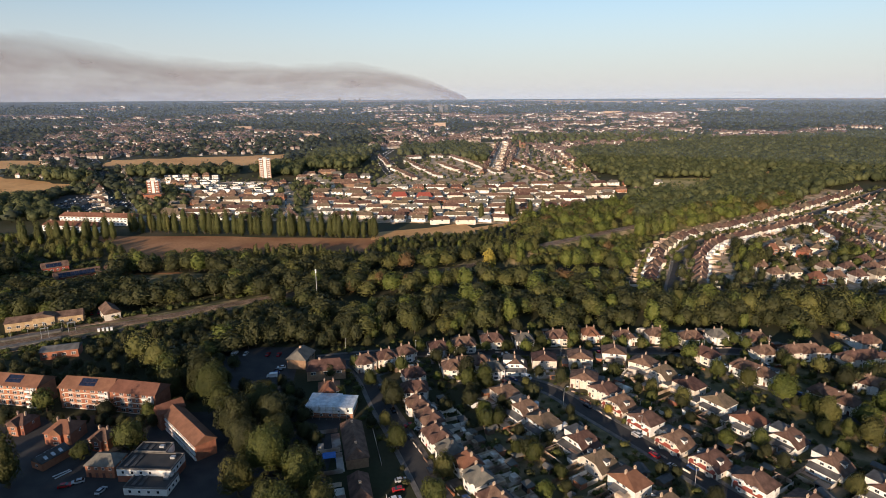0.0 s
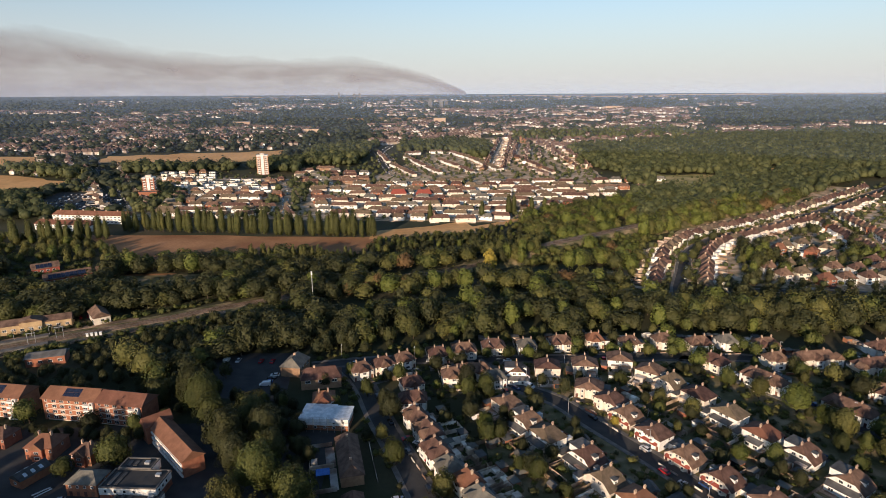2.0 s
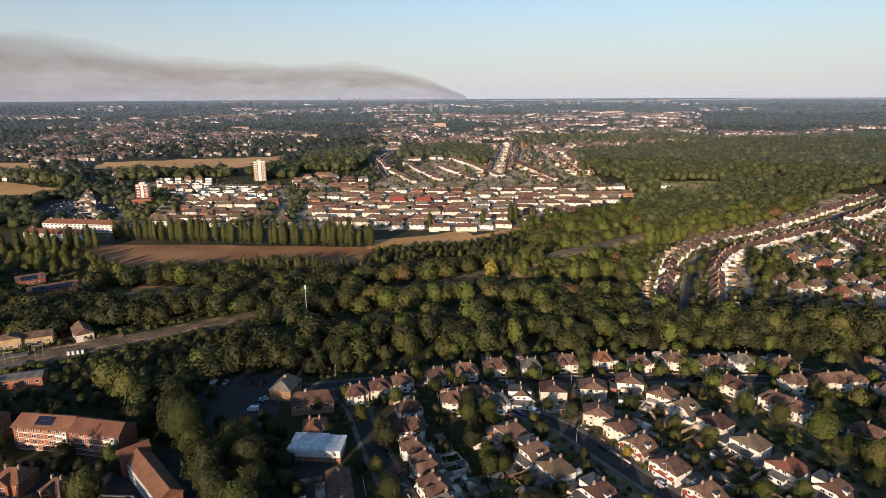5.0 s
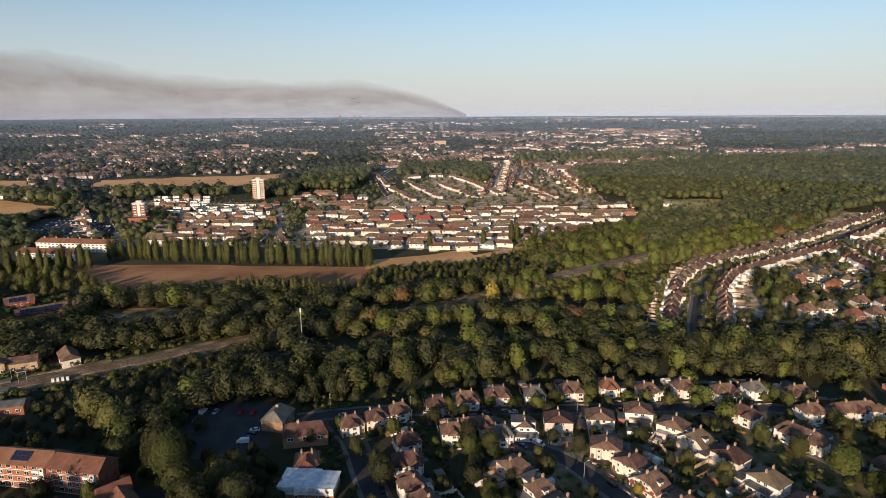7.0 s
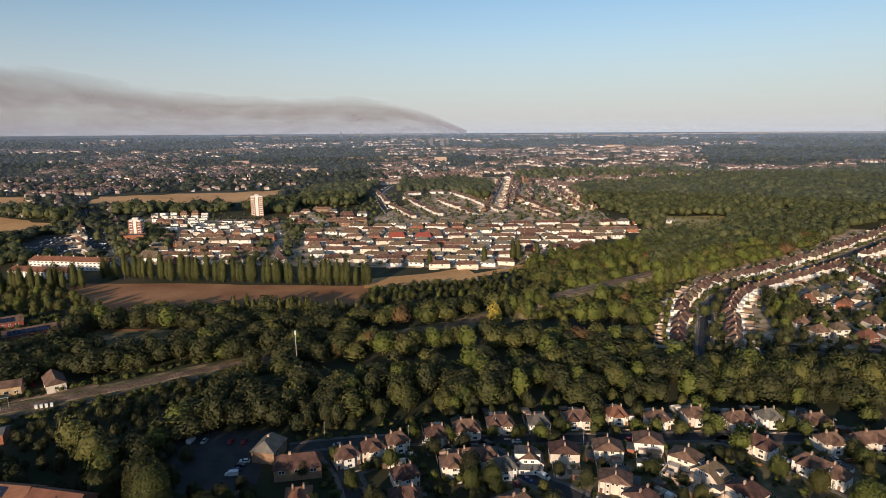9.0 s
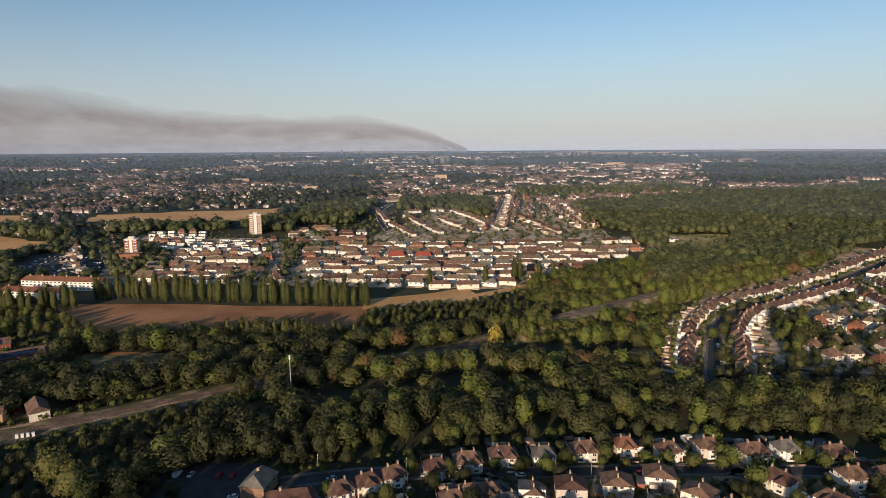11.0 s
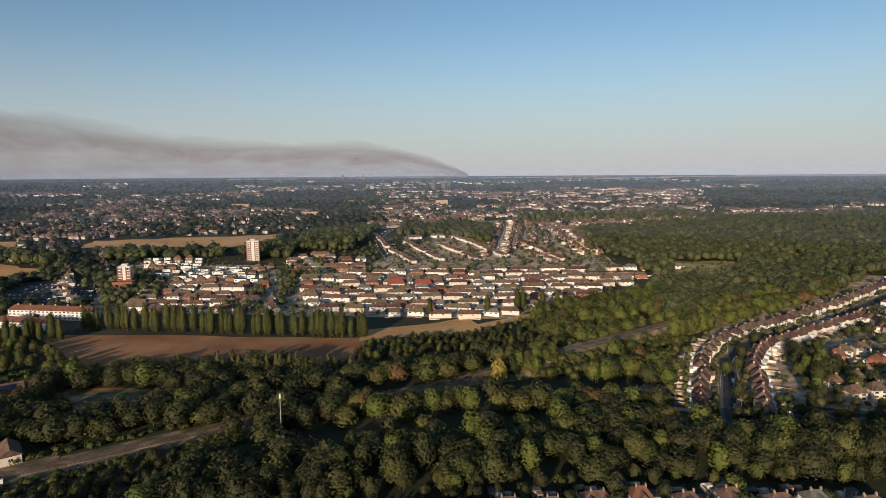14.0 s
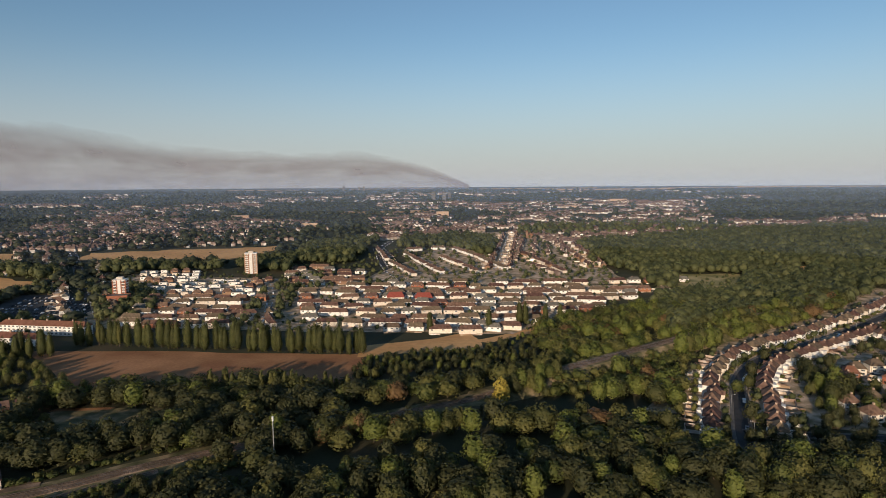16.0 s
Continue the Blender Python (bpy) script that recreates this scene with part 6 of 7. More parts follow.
plot_dice = random.Random(5)
for x, y, turn, half in FEET:
    near = y < 340
    if near and (x < -40 or y > 285):
        continue
    m = aim(x, y, math.degrees(turn))
    k = max(1, round(half / 4.2))
    if near:
        deep = next((d for d in (13, 10, 7) if all(off_houses(*(m @ Vector((u, d, 0))).xy, 0.5) and far_from(*(m @ Vector((u, d, 0))).xy, r, 5) for u in (-half, 0, half) for r in (ROAD_A, ROAD_B, ROAD_C, ROAD_TOP))), 0)
        for u in (-half - 0.6, 0, half + 0.6):
            if deep and plot_dice.random() < 0.8:
                slab(m, u - 0.05, 5, 0, u + 0.05, deep, 1.65)
        if deep:
            if plot_dice.random() < 0.8:
                slab(m, -half, deep, 0, half, deep + 0.1, 1.65)
            for u in (-half, 0.3):
                slab(m, u, 4.4, 0, u + half - 0.6, 4.4 + plot_dice.uniform(1.8, 3.6), 0.14 if plot_dice.random() < 0.7 else 2.5)
                if plot_dice.random() < 0.5 and deep > 8:
                    v = u + plot_dice.uniform(0, 1.5)
                    slab(m, v, deep - 2.6, 0, v + 2.4, deep - 0.5, 2.1)
        for u in (-half, 0.4):
            if plot_dice.random() < 0.7:
                slab(m, u, -8.0, 0, u + half - 1.4, -7.85, 0.75)
        continue
    for i in range(k + 1):
        u = -half + 2 * half * i / k
        if dice.random() < 0.75:
            slab(m, u - 0.07, 4.6, 0, u + 0.07, 4.6 + dice.uniform(6, 12), 1.7)
        if i < k and dice.random() < 0.6:
            slab(m, u + 0.6, 4.3, 0, u + 2 * half / k - 1.0, 4.3 + dice.uniform(2, 3.4), 0.2 if dice.random() < 0.6 else 2.6)
        if i < k and dice.random() < 0.55:
            slab(m, u + 0.4, -7.6, 0, u + 2 * half / k - 0.6, -7.4, 0.8)
    if dice.random() < 0.7:
        slab(m, -half, 12.6, 0, half, 12.74, 1.7)
M["fence_mix"] = material("fence_mix", (0.2, 0.13, 0.09), (0.72, 0.66, 0.58), 0.11, 0.9, (0.44, 0.33, 0.25), 1, 0.1, island=0.35, spread=(0.38, 0.6))
tagged(plots.made("garden_plots", "fence_mix"), "pale fences, patios and lean-tos of many gardens", "fences", "", "stuff")

# ---- distant woods and suburbs ----
FAR_WOODS = []
FAR_WOODS.append(([(215, 930), (235, 1130), (640, 1290), (1150, 1380), (1250, 900), (900, 620), (620, 520), (560, 700), (420, 640), (360, 700), (250, 860)], 11.5))
FAR_WOODS.append(([(180, 545), (245, 560), (330, 610), (420, 690), (250, 830), (235, 790), (262, 700), (215, 690)], 10.5))
FAR_WOODS.append(([(-235, 955), (-140, 945), (-126, 1104), (-60, 1098), (16, 1106), (60, 1020), (110, 1000), (120, 1080), (60, 1240), (-130, 1200), (-240, 1120)], 11.0))
FAR_WOODS.append(([(-520, 850), (-410, 860), (-300, 895), (-330, 915), (-540, 900)], 12.0))
FAR_WOODS.append(([(-230, 880), (-215, 870), (-225, 985), (-300, 975), (-295, 905)], 11.0))
FAR_WOODS.append(([(-760, 836), (-665, 876), (-486, 804), (-466, 826), (-606, 884), (-700, 862)], 11.0))
FAR_WOODS.append(([(-700, 620), (-560, 600), (-480, 640), (-470, 690), (-640, 655)], 12.0))
FAR_WOODS.append(([(-480, 600), (-400, 560), (-385, 590), (-460, 690), (-520, 660)], 12.0))
FAR_WOODS.append(([(130, 1240), (620, 1310), (560, 1480), (170, 1420)], 22.0))
FIELD_MASKS = [[(250, 712), (315, 705), (385, 835), (300, 850)], [(408, 846), (478, 838), (500, 880), (424, 876)]]
FAR_TREES = [crown_arrays(11 + i, 6.6, 0.6, 9, 48, 1.1, fine=False) for i in range(5)]
HILL_TREES = [crown_arrays(8.5 + i, 7.8, 0.2, 6, 16, 1.7, fine=False) for i in range(3)]


CAR_PARK = [(-446, 628), (-352, 618), (-372, 718), (-470, 730)]
patch("car_park", CAR_PARK, "asphalt", "dark asphalt car park full of cars", "car park", 0.35, 6, 2)


def scatter(name, label, spots, protos, leaf="leaf_far"):
    vs, fs, o = [], [], 0
    for x, y, s in spots:
        v, f = protos[int(rng.integers(len(protos)))]
        a = float(rng.uniform(0, 6.28))
        c, n = math.cos(a) * s, math.sin(a) * s
        vs.append(np.stack([x + c * v[:, 0] - n * v[:, 1], y + n * v[:, 0] + c * v[:, 1], level(x, y) + s * v[:, 2]], 1))
        fs.append(f + o)
        o += len(v)
    return tagged(arrays(name, np.concatenate(vs), np.concatenate(fs), leaf), label, "trees", "", "stuff")


spots = []
for poly, gap in FAR_WOODS:
    spots += [(x, y, float(rng.uniform(0.95, 1.4))) for x, y in grid_spots(poly, gap, keep=lambda x, y: not any(inside(x, y, m) for m in FIELD_MASKS) and far_from(x, y, ROAD_L, 16) and not inside(x, y, CAR_PARK) and far_from(x, y, ROAD_E, 40) and far_from(x, y, ROAD_H, 18) and far_from(x, y, ROAD_D, 22) and far_from(x, y, RAIL, 12) and (y > 1100 or off_houses(x, y, 2.0)))]
scatter("far_woods", "broad green woods beyond the estates", spots, FAR_TREES)

BLOCKED = [CAR_PARK] + [w[0] for w in FAR_WOODS[:8]] + [[(-320, 560), (250, 540), (290, 800), (230, 1000), (130, 1310), (60, 1310), (-140, 1060), (-230, 990), (-420, 880)], [(-290, 950), (-570, 950), (-580, 1040), (-290, 1125)],
           [(-800, 838), (-612, 880), (-662, 1016), (-860, 980)], [(-715, 668), (-510, 698), (-484, 800), (-692, 874)], [(225, 715), (325, 705), (390, 850), (270, 840)]]


def free_far(x, y):
    return abs(x) < 0.83 * y + 40 and not any(inside(x, y, b) for b in BLOCKED)


hv, hf, hm = [], [], []


def far_house(x, y, a, big):
    """One small house of the distant suburb: four walls and a hipped roof."""
    w, d, h, t = 4.2 * big * float(rng.uniform(0.8, 1.3)), 3.6 * big, 4.6, 2.9
    c, s, z, e, o = math.cos(a), math.sin(a), level(x, y), 0.5, len(hv)
    loc = [(-w, -d, -2), (w, -d, -2), (w, d, -2), (-w, d, -2), (-w, -d, h), (w, -d, h), (w, d, h), (-w, d, h), (-w - e, -d - e, h), (w + e, -d - e, h), (w + e, d + e, h), (-w - e, d + e, h), (-w + 2.5, 0, h + t), (w - 2.5, 0, h + t)]
    hv.extend((x + c * p - s * q, y + s * p + c * q, z + u) for p, q, u in loc)
    hf.extend([tuple(j + o for j in f) for f in box_f] + [tuple(dict.fromkeys(j + o for j in f)) for f in roof_f])
    hm.extend([0] * 4 + [1] * 4)


box_f = [(0, 1, 5, 4), (1, 2, 6, 5), (2, 3, 7, 6), (3, 0, 4, 7)]
roof_f = [(8, 9, 13, 12), (10, 11, 12, 13), (9, 10, 13, 13), (11, 8, 12, 12)]
yards = []
for k in range(2300):
    r = 760 * (4300 / 760) ** (float(rng.uniform()) ** 0.95)
    x0 = float(rng.uniform(-0.8, 0.8)) * r
    y0 = math.sqrt(max(r * r - 0.35 * x0 * x0, 1))
    central = -0.1 * y0 < x0 < 0.42 * y0 and r < 2500
    if noise.noise((x0 * 0.0022, y0 * 0.0022, 0.4)) < (-0.35 if central else 0.1 if x0 < 0 and r < 1700 else 0.14) or math.hypot(x0, y0) > 3900:
        continue
    a = 1.1 * noise.noise((x0 * 0.0015, y0 * 0.0015, 9.0)) + (1.5 if rng.uniform() < 0.3 else 0) + 0.15 * float(rng.normal())
    big = 0.9 + max(0, r - 1500) / 4500
    n = int(rng.integers(3, 10))
    for i in range(n):
        for side in (-1, 1):
            u, w = (i - n / 2) * 11.5 * big, side * 13 * big + float(rng.normal()) * 2
            x, y = x0 + u * math.cos(a) - w * math.sin(a), y0 + u * math.sin(a) + w * math.cos(a)
            if not free_far(x, y) or y < 560 or math.hypot(x, y) > 4400 or (150 < x < 620 and y < 760) or rng.uniform() < 0.12:
                continue
            far_house(x, y, a + 0.06 * float(rng.normal()), big)
            if rng.uniform() < 0.3:
                yards.append((x + float(rng.uniform(-12, 12)), y + float(rng.uniform(8, 18)), float(rng.uniform(0.3, 0.75)) * big))
# streets beyond the wide meadow and along the western road
for (xa, ya), (xb, yb) in (((-600, 1075), (-300, 1142)), ((-610, 1098), (-310, 1168)), ((-640, 1135), (-250, 1206)), ((-650, 1165), (-260, 1236)), ((-700, 1210), (-300, 1275)), ((-720, 1250), (-280, 1312)), ((-760, 1310), (-300, 1370)), ((-780, 1350), (-240, 1400)), ((-800, 1420), (-350, 1470)), ((-820, 1470), (-300, 1520)),
                           ((-560, 905), (-700, 1120)), ((-590, 890), (-735, 1100)), ((-560, 840), (-740, 870)), ((-590, 640), (-470, 675)), ((-620, 600), (-480, 640)),
                           ((104, 960), (160, 1290)), ((132, 960), (186, 1290)), ((160, 1010), (208, 1270)), ((186, 1000), (226, 1240)), ((150, 850), (118, 940))):
    l = math.hypot(xb - xa, yb - ya)
    for i in range(int(l / 12.5)):
        s = (i + 0.5) * 12.5 / l
        x, y = xa + (xb - xa) * s + float(rng.normal()) * 1.5, ya + (yb - ya) * s + float(rng.normal()) * 3
        if rng.uniform() < (0.56 if x < -200 else 0.82):
            far_house(x, y, math.atan2(yb - ya, xb - xa) + 0.1 * float(rng.normal()), 0.85)
        yards.append((x + float(rng.uniform(-6, 6)), y + float(rng.uniform(9, 14)), float(rng.uniform(0.35, 0.8))))
        if rng.uniform() < 0.4:
            yards.append((x + float(rng.uniform(-6, 6)), y - float(rng.uniform(7, 12)), float(rng.uniform(0.3, 0.6))))
town = bpy.data.meshes.new("distant_houses")
town.from_pydata(hv, [], hf)
for key in ("far_wall", "far_roof"):
    town.materials.append(M[key])
town.polygons.foreach_set("material_index", hm)
town.update()
tagged(new("distant_houses", town), "distant suburb of small brown-roofed pale houses", "houses", "", "stuff")
for k in range(12500):
    r = 600 * (4850 / 600) ** (float(rng.uniform()) ** 0.75)
    x = float(rng.uniform(-0.84, 0.84)) * r
    y = math.sqrt(max(r * r - 0.35 * x * x, 1))
    if free_far(x, y) and math.hypot(x, y) < 3900 and y > 560 and (noise.noise((x * 0.0022, y * 0.0022, 0.4)) < 0.0 or rng.uniform() < (0.75 if x < -0.1 * y and r < 2200 else 0.4)) and (x < -0.1 * y or x > 0.42 * y or r > 2500 or rng.uniform() < 0.5) and not (150 < x < 560 and y < 640):
        yards.append((x, y, float(rng.uniform(0.7, 1.5)) * (1 + max(0, r - 1500) / 5000)))
scatter("distant_trees", "dark green trees scattered through the distant suburb", yards, HILL_TREES, "leaf_hill")
east = []
for x, y in grid_spots([(170, 370), (420, 350), (640, 560), (520, 690), (380, 620), (240, 520)], 17, keep=lambda x, y: far_from(x, y, ROAD_E, 6) and far_from(x, y, ROAD_E2, 6) and far_from(x, y, ROAD_E3, 6) and off_houses(x, y, 3.0)):
    if rng.uniform() < 0.75:
        east.append((x, y, float(rng.uniform(0.3, 0.65))))
for x, y in grid_spots([(-320, 575), (170, 570), (230, 760), (-380, 900), (-420, 800)], 10.5, keep=lambda x, y: off_houses(x, y, 3.0) and far_from(x, y, ROAD_G, 6)):
    if rng.uniform() < (0.45 if x > -150 else 0.9 if -205 < x else 0.34):
        east.append((x, y, float(rng.uniform(0.22, 0.5)) if x > -150 or x < -205 else float(rng.uniform(0.35, 0.9))))
for x, y in grid_spots([(-200, 770), (230, 780), (240, 1000), (150, 1300), (60, 1300), (-130, 1060), (-230, 980)], 15, keep=lambda x, y: far_from(x, y, ROAD_D, 6) and far_from(x, y, ROAD_H, 6) and off_houses(x, y, 3.5)):
    if rng.uniform() < 0.72:
        east.append((x, y, float(rng.uniform(0.28, 0.62))))
for x, y in grid_spots([(-640, 610), (-340, 590), (-345, 640), (-500, 900), (-640, 900)], 11, keep=lambda x, y: far_from(x, y, ROAD_L, 13) and not inside(x, y, CAR_PARK) and off_houses(x, y, 2.5) and not inside(x, y, BLOCKED[-2])):
    east.append((x, y, float(rng.uniform(0.4, 0.85))))
for x, y in grid_spots([(-440, 784), (-360, 782), (-292, 694), (-287, 615), (-330, 605)], 9, keep=lambda x, y: far_from(x, y, ROAD_L, 5) and off_houses(x, y, 1.5)):
    east.append((x, y, float(rng.uniform(0.5, 1.0))))
for x, y in grid_spots([(250, 720), (316, 710), (384, 836), (298, 846)], 19):
    east.append((x, y, float(rng.uniform(0.2, 0.6))))
for road in (ROAD_E, ROAD_E2, ROAD_E3):
    pts = curve_through(road, 9.0)
    for a, b in zip(pts, pts[1:]):
        t = (b - a).normalized()
        for off in (-8.5, 8.5, -29, 30):
            if rng.uniform() < 0.4:
                x, y = a.x + t.y * off + float(rng.uniform(-2, 2)), a.y - t.x * off + float(rng.uniform(-2, 2))
                if off_houses(x, y, 0.5):
                    east.append((x, y, float(rng.uniform(0.28, 0.5))))
scatter("garden_trees", "small green trees in the gardens of the estates", east, FAR_TREES)

# cars parked far off: along the avenues and in the western car park
tiny = Shape()


def tiny_car(x, y, a):
    c, n, z = math.cos(a), math.sin(a), level(x, y) + 0.1
    for l, w, lo, hi in ((2.1, 0.9, 0.25, 0.95), (1.2, 0.8, 0.95, 1.45)):
        tiny.add([(x + c * p - n * q, y + n * p + c * q, z + h) for h in (lo, hi) for p, q in ((-l, -w), (l, -w), (l, w), (-l, w))], [(4, 5, 6, 7), (0, 1, 5, 4), (1, 2, 6, 5), (2, 3, 7, 6), (3, 0, 4, 7)])


for i in range(7):
    for j in range(15):
        if rng.uniform() < 0.72:
            tiny_car(-452 + 6.2 * j + 2.5 * i - 6 * (i > 4), 634 + 13 * i - 0.6 * j, 1.6)
for road, off in ((ROAD_D, 4.4), (ROAD_H, 4.2), (ROAD_G, 2.6), (ROAD_L, 3.4)):
    pts = curve_through(road, 7.0)
    for a, b in zip(pts, pts[1:]):
        t = (b - a).normalized()
        for side in (-off, off):
            if rng.uniform() < 0.6:
                tiny_car(a.x + t.y * side, a.y - t.x * side, math.atan2(t.y, t.x))
M["paint_mix"] = material("paint_mix", (0.04, 0.045, 0.05), (0.62, 0.62, 0.64), 0.16, 0.25, (0.2, 0.21, 0.23), 1, 0, island=0.3, spread=(0.44, 0.6))
tagged(tiny.made("parked_cars", "paint_mix"), "rows of parked cars on the far streets", "cars", "", "stuff")

# landmarks far off
church = thing("church", "red brick church with a pointed roof and tower", "church")
Shape().box(-7, -10, 0, 7, 10, 9).made("nave", "brown_brick", church)
Shape().hip(-7.5, -10.5, 7.5, 10.5, 9, 15, 0, 0, "y").made("roof", "roof_red", church)
Shape().box(-12, -6, 0, -7, -1, 18).made("tower", "brown_brick", church)
Shape().hip(-12.3, -6.3, -6.7, -0.7, 18, 23, 2.8, 2.8).made("spire", "roof_red", church)
church.matrix_basis = aim(164, 1226, 10, 0.7)
for x, y, w, d, h, words in ((-8, 1770, 34, 14, 14, "pale flat-roofed building among distant houses"), (250, 2150, 60, 20, 9, "long pale warehouse among distant houses"), (430, 2100, 50, 18, 8, "long pale warehouse among distant houses"), (-560, 1700, 46, 16, 9, "long pale warehouse among distant houses"), (-900, 2050, 60, 20, 8, "long pale warehouse among distant houses"), (-320, 1480, 40, 12, 8, "long pale warehouse among distant houses"), (700, 2500, 70, 20, 9, "long pale warehouse among distant houses")):
    b = thing("warehouse", words, "building", "distant large buildings")
    Shape().box(-w / 2, -d / 2, -1, w / 2, d / 2, h).made("wall", "stack", b)
    Shape().box(-w / 2 - 0.5, -d / 2 - 0.5, h, w / 2 + 0.5, d / 2 + 0.5, h + 0.8).made("roof", "felt", b)
    b.matrix_basis = aim(x, y, 6)
for x, y, h in ((-6, 2700, 32), (16, 2720, 30), (-52, 2650, 36), (-690, 4100, 30), (-560, 4150, 26), (-610, 4250, 20)):
    b = thing("distant_tower", "distant slim grey tower block on the skyline", "tower block", "distant towers")
    Shape().box(-7, -7, 0, 7, 7, h).made("shaft", "paving", b)
    Shape().box(-4, -4, h, 4, 4, h + 4).made("plant_room", "felt", b)
    b.matrix_basis = aim(x, y, 15)

# drifting smoke far beyond the hills
smoke_line = [(180, 92, 22), (100, 120, 36), (-120, 190, 62), (-350, 245, 82), (-620, 268, 95), (-1050, 272, 95), (-1500, 285, 100), (-2050, 300, 120), (-2600, 370, 160), (-3150, 440, 200), (-3700, 470, 220), (-4400, 500, 240)]
sm = bpy.data.materials.new("smoke")
sm.use_nodes = True
n, l = sm.node_tree.nodes, sm.node_tree.links
bs = n["Principled BSDF"]
bs.inputs["Base Color"].default_value, bs.inputs["Roughness"].default_value = (0.15, 0.136, 0.158, 1), 1.0
bs.inputs["Specular IOR Level"].default_value = 0.0
uv = n.new("ShaderNodeUVMap")
sep = n.new("ShaderNodeSeparateXYZ")
l.new(uv.outputs[0], sep.inputs[0])
prof = n.new("ShaderNodeValToRGB")
els = prof.color_ramp.elements
els[0].position, els[0].color = 0.0, (0.6, 0.6, 0.6, 1)
els[1].position, els[1].color = 1.0, (0, 0, 0, 1)
for pos, val in ((0.4, 0.58), (0.62, 0.78), (0.76, 0.7), (0.87, 0.38)):
    els.new(pos).color = (val, val, val, 1)
ns = n.new("ShaderNodeTexNoise")
sway = n.new("ShaderNodeMath")
sway.operation = "MULTIPLY_ADD"
sway.inputs[1].default_value = 0.3
low = n.new("ShaderNodeMath")
low.operation = "SUBTRACT"
low.inputs[1].default_value = 0.06
l.new(ns.outputs["Fac"], sway.inputs[0])
l.new(sep.outputs["Y"], sway.inputs[2])
l.new(sway.outputs[0], low.inputs[0])
l.new(low.outputs[0], prof.inputs[0])
ns.inputs["Scale"].default_value, ns.inputs["Detail"].default_value = 2.4, 2.5
mp = n.new("ShaderNodeMapping")
mp.inputs["Scale"].default_value = (5.0, 1.6, 1.0)
l.new(uv.outputs[0], mp.inputs[0])
l.new(mp.outputs[0], ns.inputs["Vector"])
nr = n.new("ShaderNodeMapRange")
nr.inputs["From Min"].default_value, nr.inputs["From Max"].default_value, nr.inputs["To Min"].default_value, nr.inputs["To Max"].default_value = 0.3, 0.7, 0.62, 1.0
l.new(ns.outputs["Fac"], nr.inputs["Value"])
al = n.new("ShaderNodeMath")
al.operation = "MULTIPLY"
l.new(prof.outputs[0], al.inputs[0])
l.new(nr.outputs[0], al.inputs[1])
head = n.new("ShaderNodeMapRange")  # thickest where it rises
for key, value in (("From Min", 0.0), ("From Max", 0.07), ("To Min", 1.6), ("To Max", 1.0)):
    head.inputs[key].default_value = value
l.new(sep.outputs["X"], head.inputs["Value"])
thick = n.new("ShaderNodeMath")
thick.operation, thick.use_clamp = "MULTIPLY", True
l.new(al.outputs[0], thick.inputs[0])
l.new(head.outputs[0], thick.inputs[1])
l.new(thick.outputs[0], bs.inputs["Alpha"])
M["smoke"] = sm
s = Shape()
plume = curve_through([(x, z) for x, z, _ in smoke_line], 60)
widths = [w for *_, w in smoke_line]
us = []
for i, p in enumerate(plume):
    w = float(np.interp(-p.x, [-x for x, *_ in smoke_line], widths))
    y = 4700 - 0.05 * abs(p.x) - max(0, -p.x - 2000) * 0.25
    foot = 90.0
    for j in range(9):
        t = j / 8
        z = foot + (p.y + 1.3 * w - foot) * t
        s.v.append((p.x, y, z))
        us.append((i / len(plume), t))
for i in range(len(plume) - 1):
    for j in range(8):
        s.f.append((i * 9 + j, i * 9 + j + 1, i * 9 + 10 + j, i * 9 + 9 + j))
ob = s.made("smoke_backdrop", "smoke")
layer = ob.data.uv_layers.new(name="UVMap")
for loop in ob.data.loops:
    layer.data[loop.index].uv = us[loop.vertex_index]
tagged(ob, "grey-brown smoke drifting low over the far horizon", "smoke", "", "structure")

# translucent blue sheets added to imitate the haze of distance, fading upwards
hz = bpy.data.materials.new("haze")
hz.use_nodes = True
n, l = hz.node_tree.nodes, hz.node_tree.links
bs = n["Principled BSDF"]
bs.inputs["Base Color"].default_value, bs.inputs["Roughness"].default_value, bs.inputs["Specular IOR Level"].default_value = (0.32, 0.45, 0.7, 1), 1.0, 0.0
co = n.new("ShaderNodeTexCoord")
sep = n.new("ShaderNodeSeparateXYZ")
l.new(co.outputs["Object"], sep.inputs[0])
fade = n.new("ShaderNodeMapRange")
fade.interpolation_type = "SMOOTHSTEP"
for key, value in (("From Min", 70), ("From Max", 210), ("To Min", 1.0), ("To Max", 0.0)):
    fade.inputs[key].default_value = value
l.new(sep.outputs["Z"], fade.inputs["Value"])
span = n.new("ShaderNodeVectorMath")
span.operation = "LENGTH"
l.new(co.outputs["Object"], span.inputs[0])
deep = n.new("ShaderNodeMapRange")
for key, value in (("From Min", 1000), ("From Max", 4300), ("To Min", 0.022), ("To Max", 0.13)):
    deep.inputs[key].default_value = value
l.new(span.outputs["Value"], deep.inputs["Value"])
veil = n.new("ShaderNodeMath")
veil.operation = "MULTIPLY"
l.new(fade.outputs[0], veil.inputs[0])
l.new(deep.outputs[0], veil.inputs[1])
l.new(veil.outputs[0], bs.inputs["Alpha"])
M["haze"] = hz
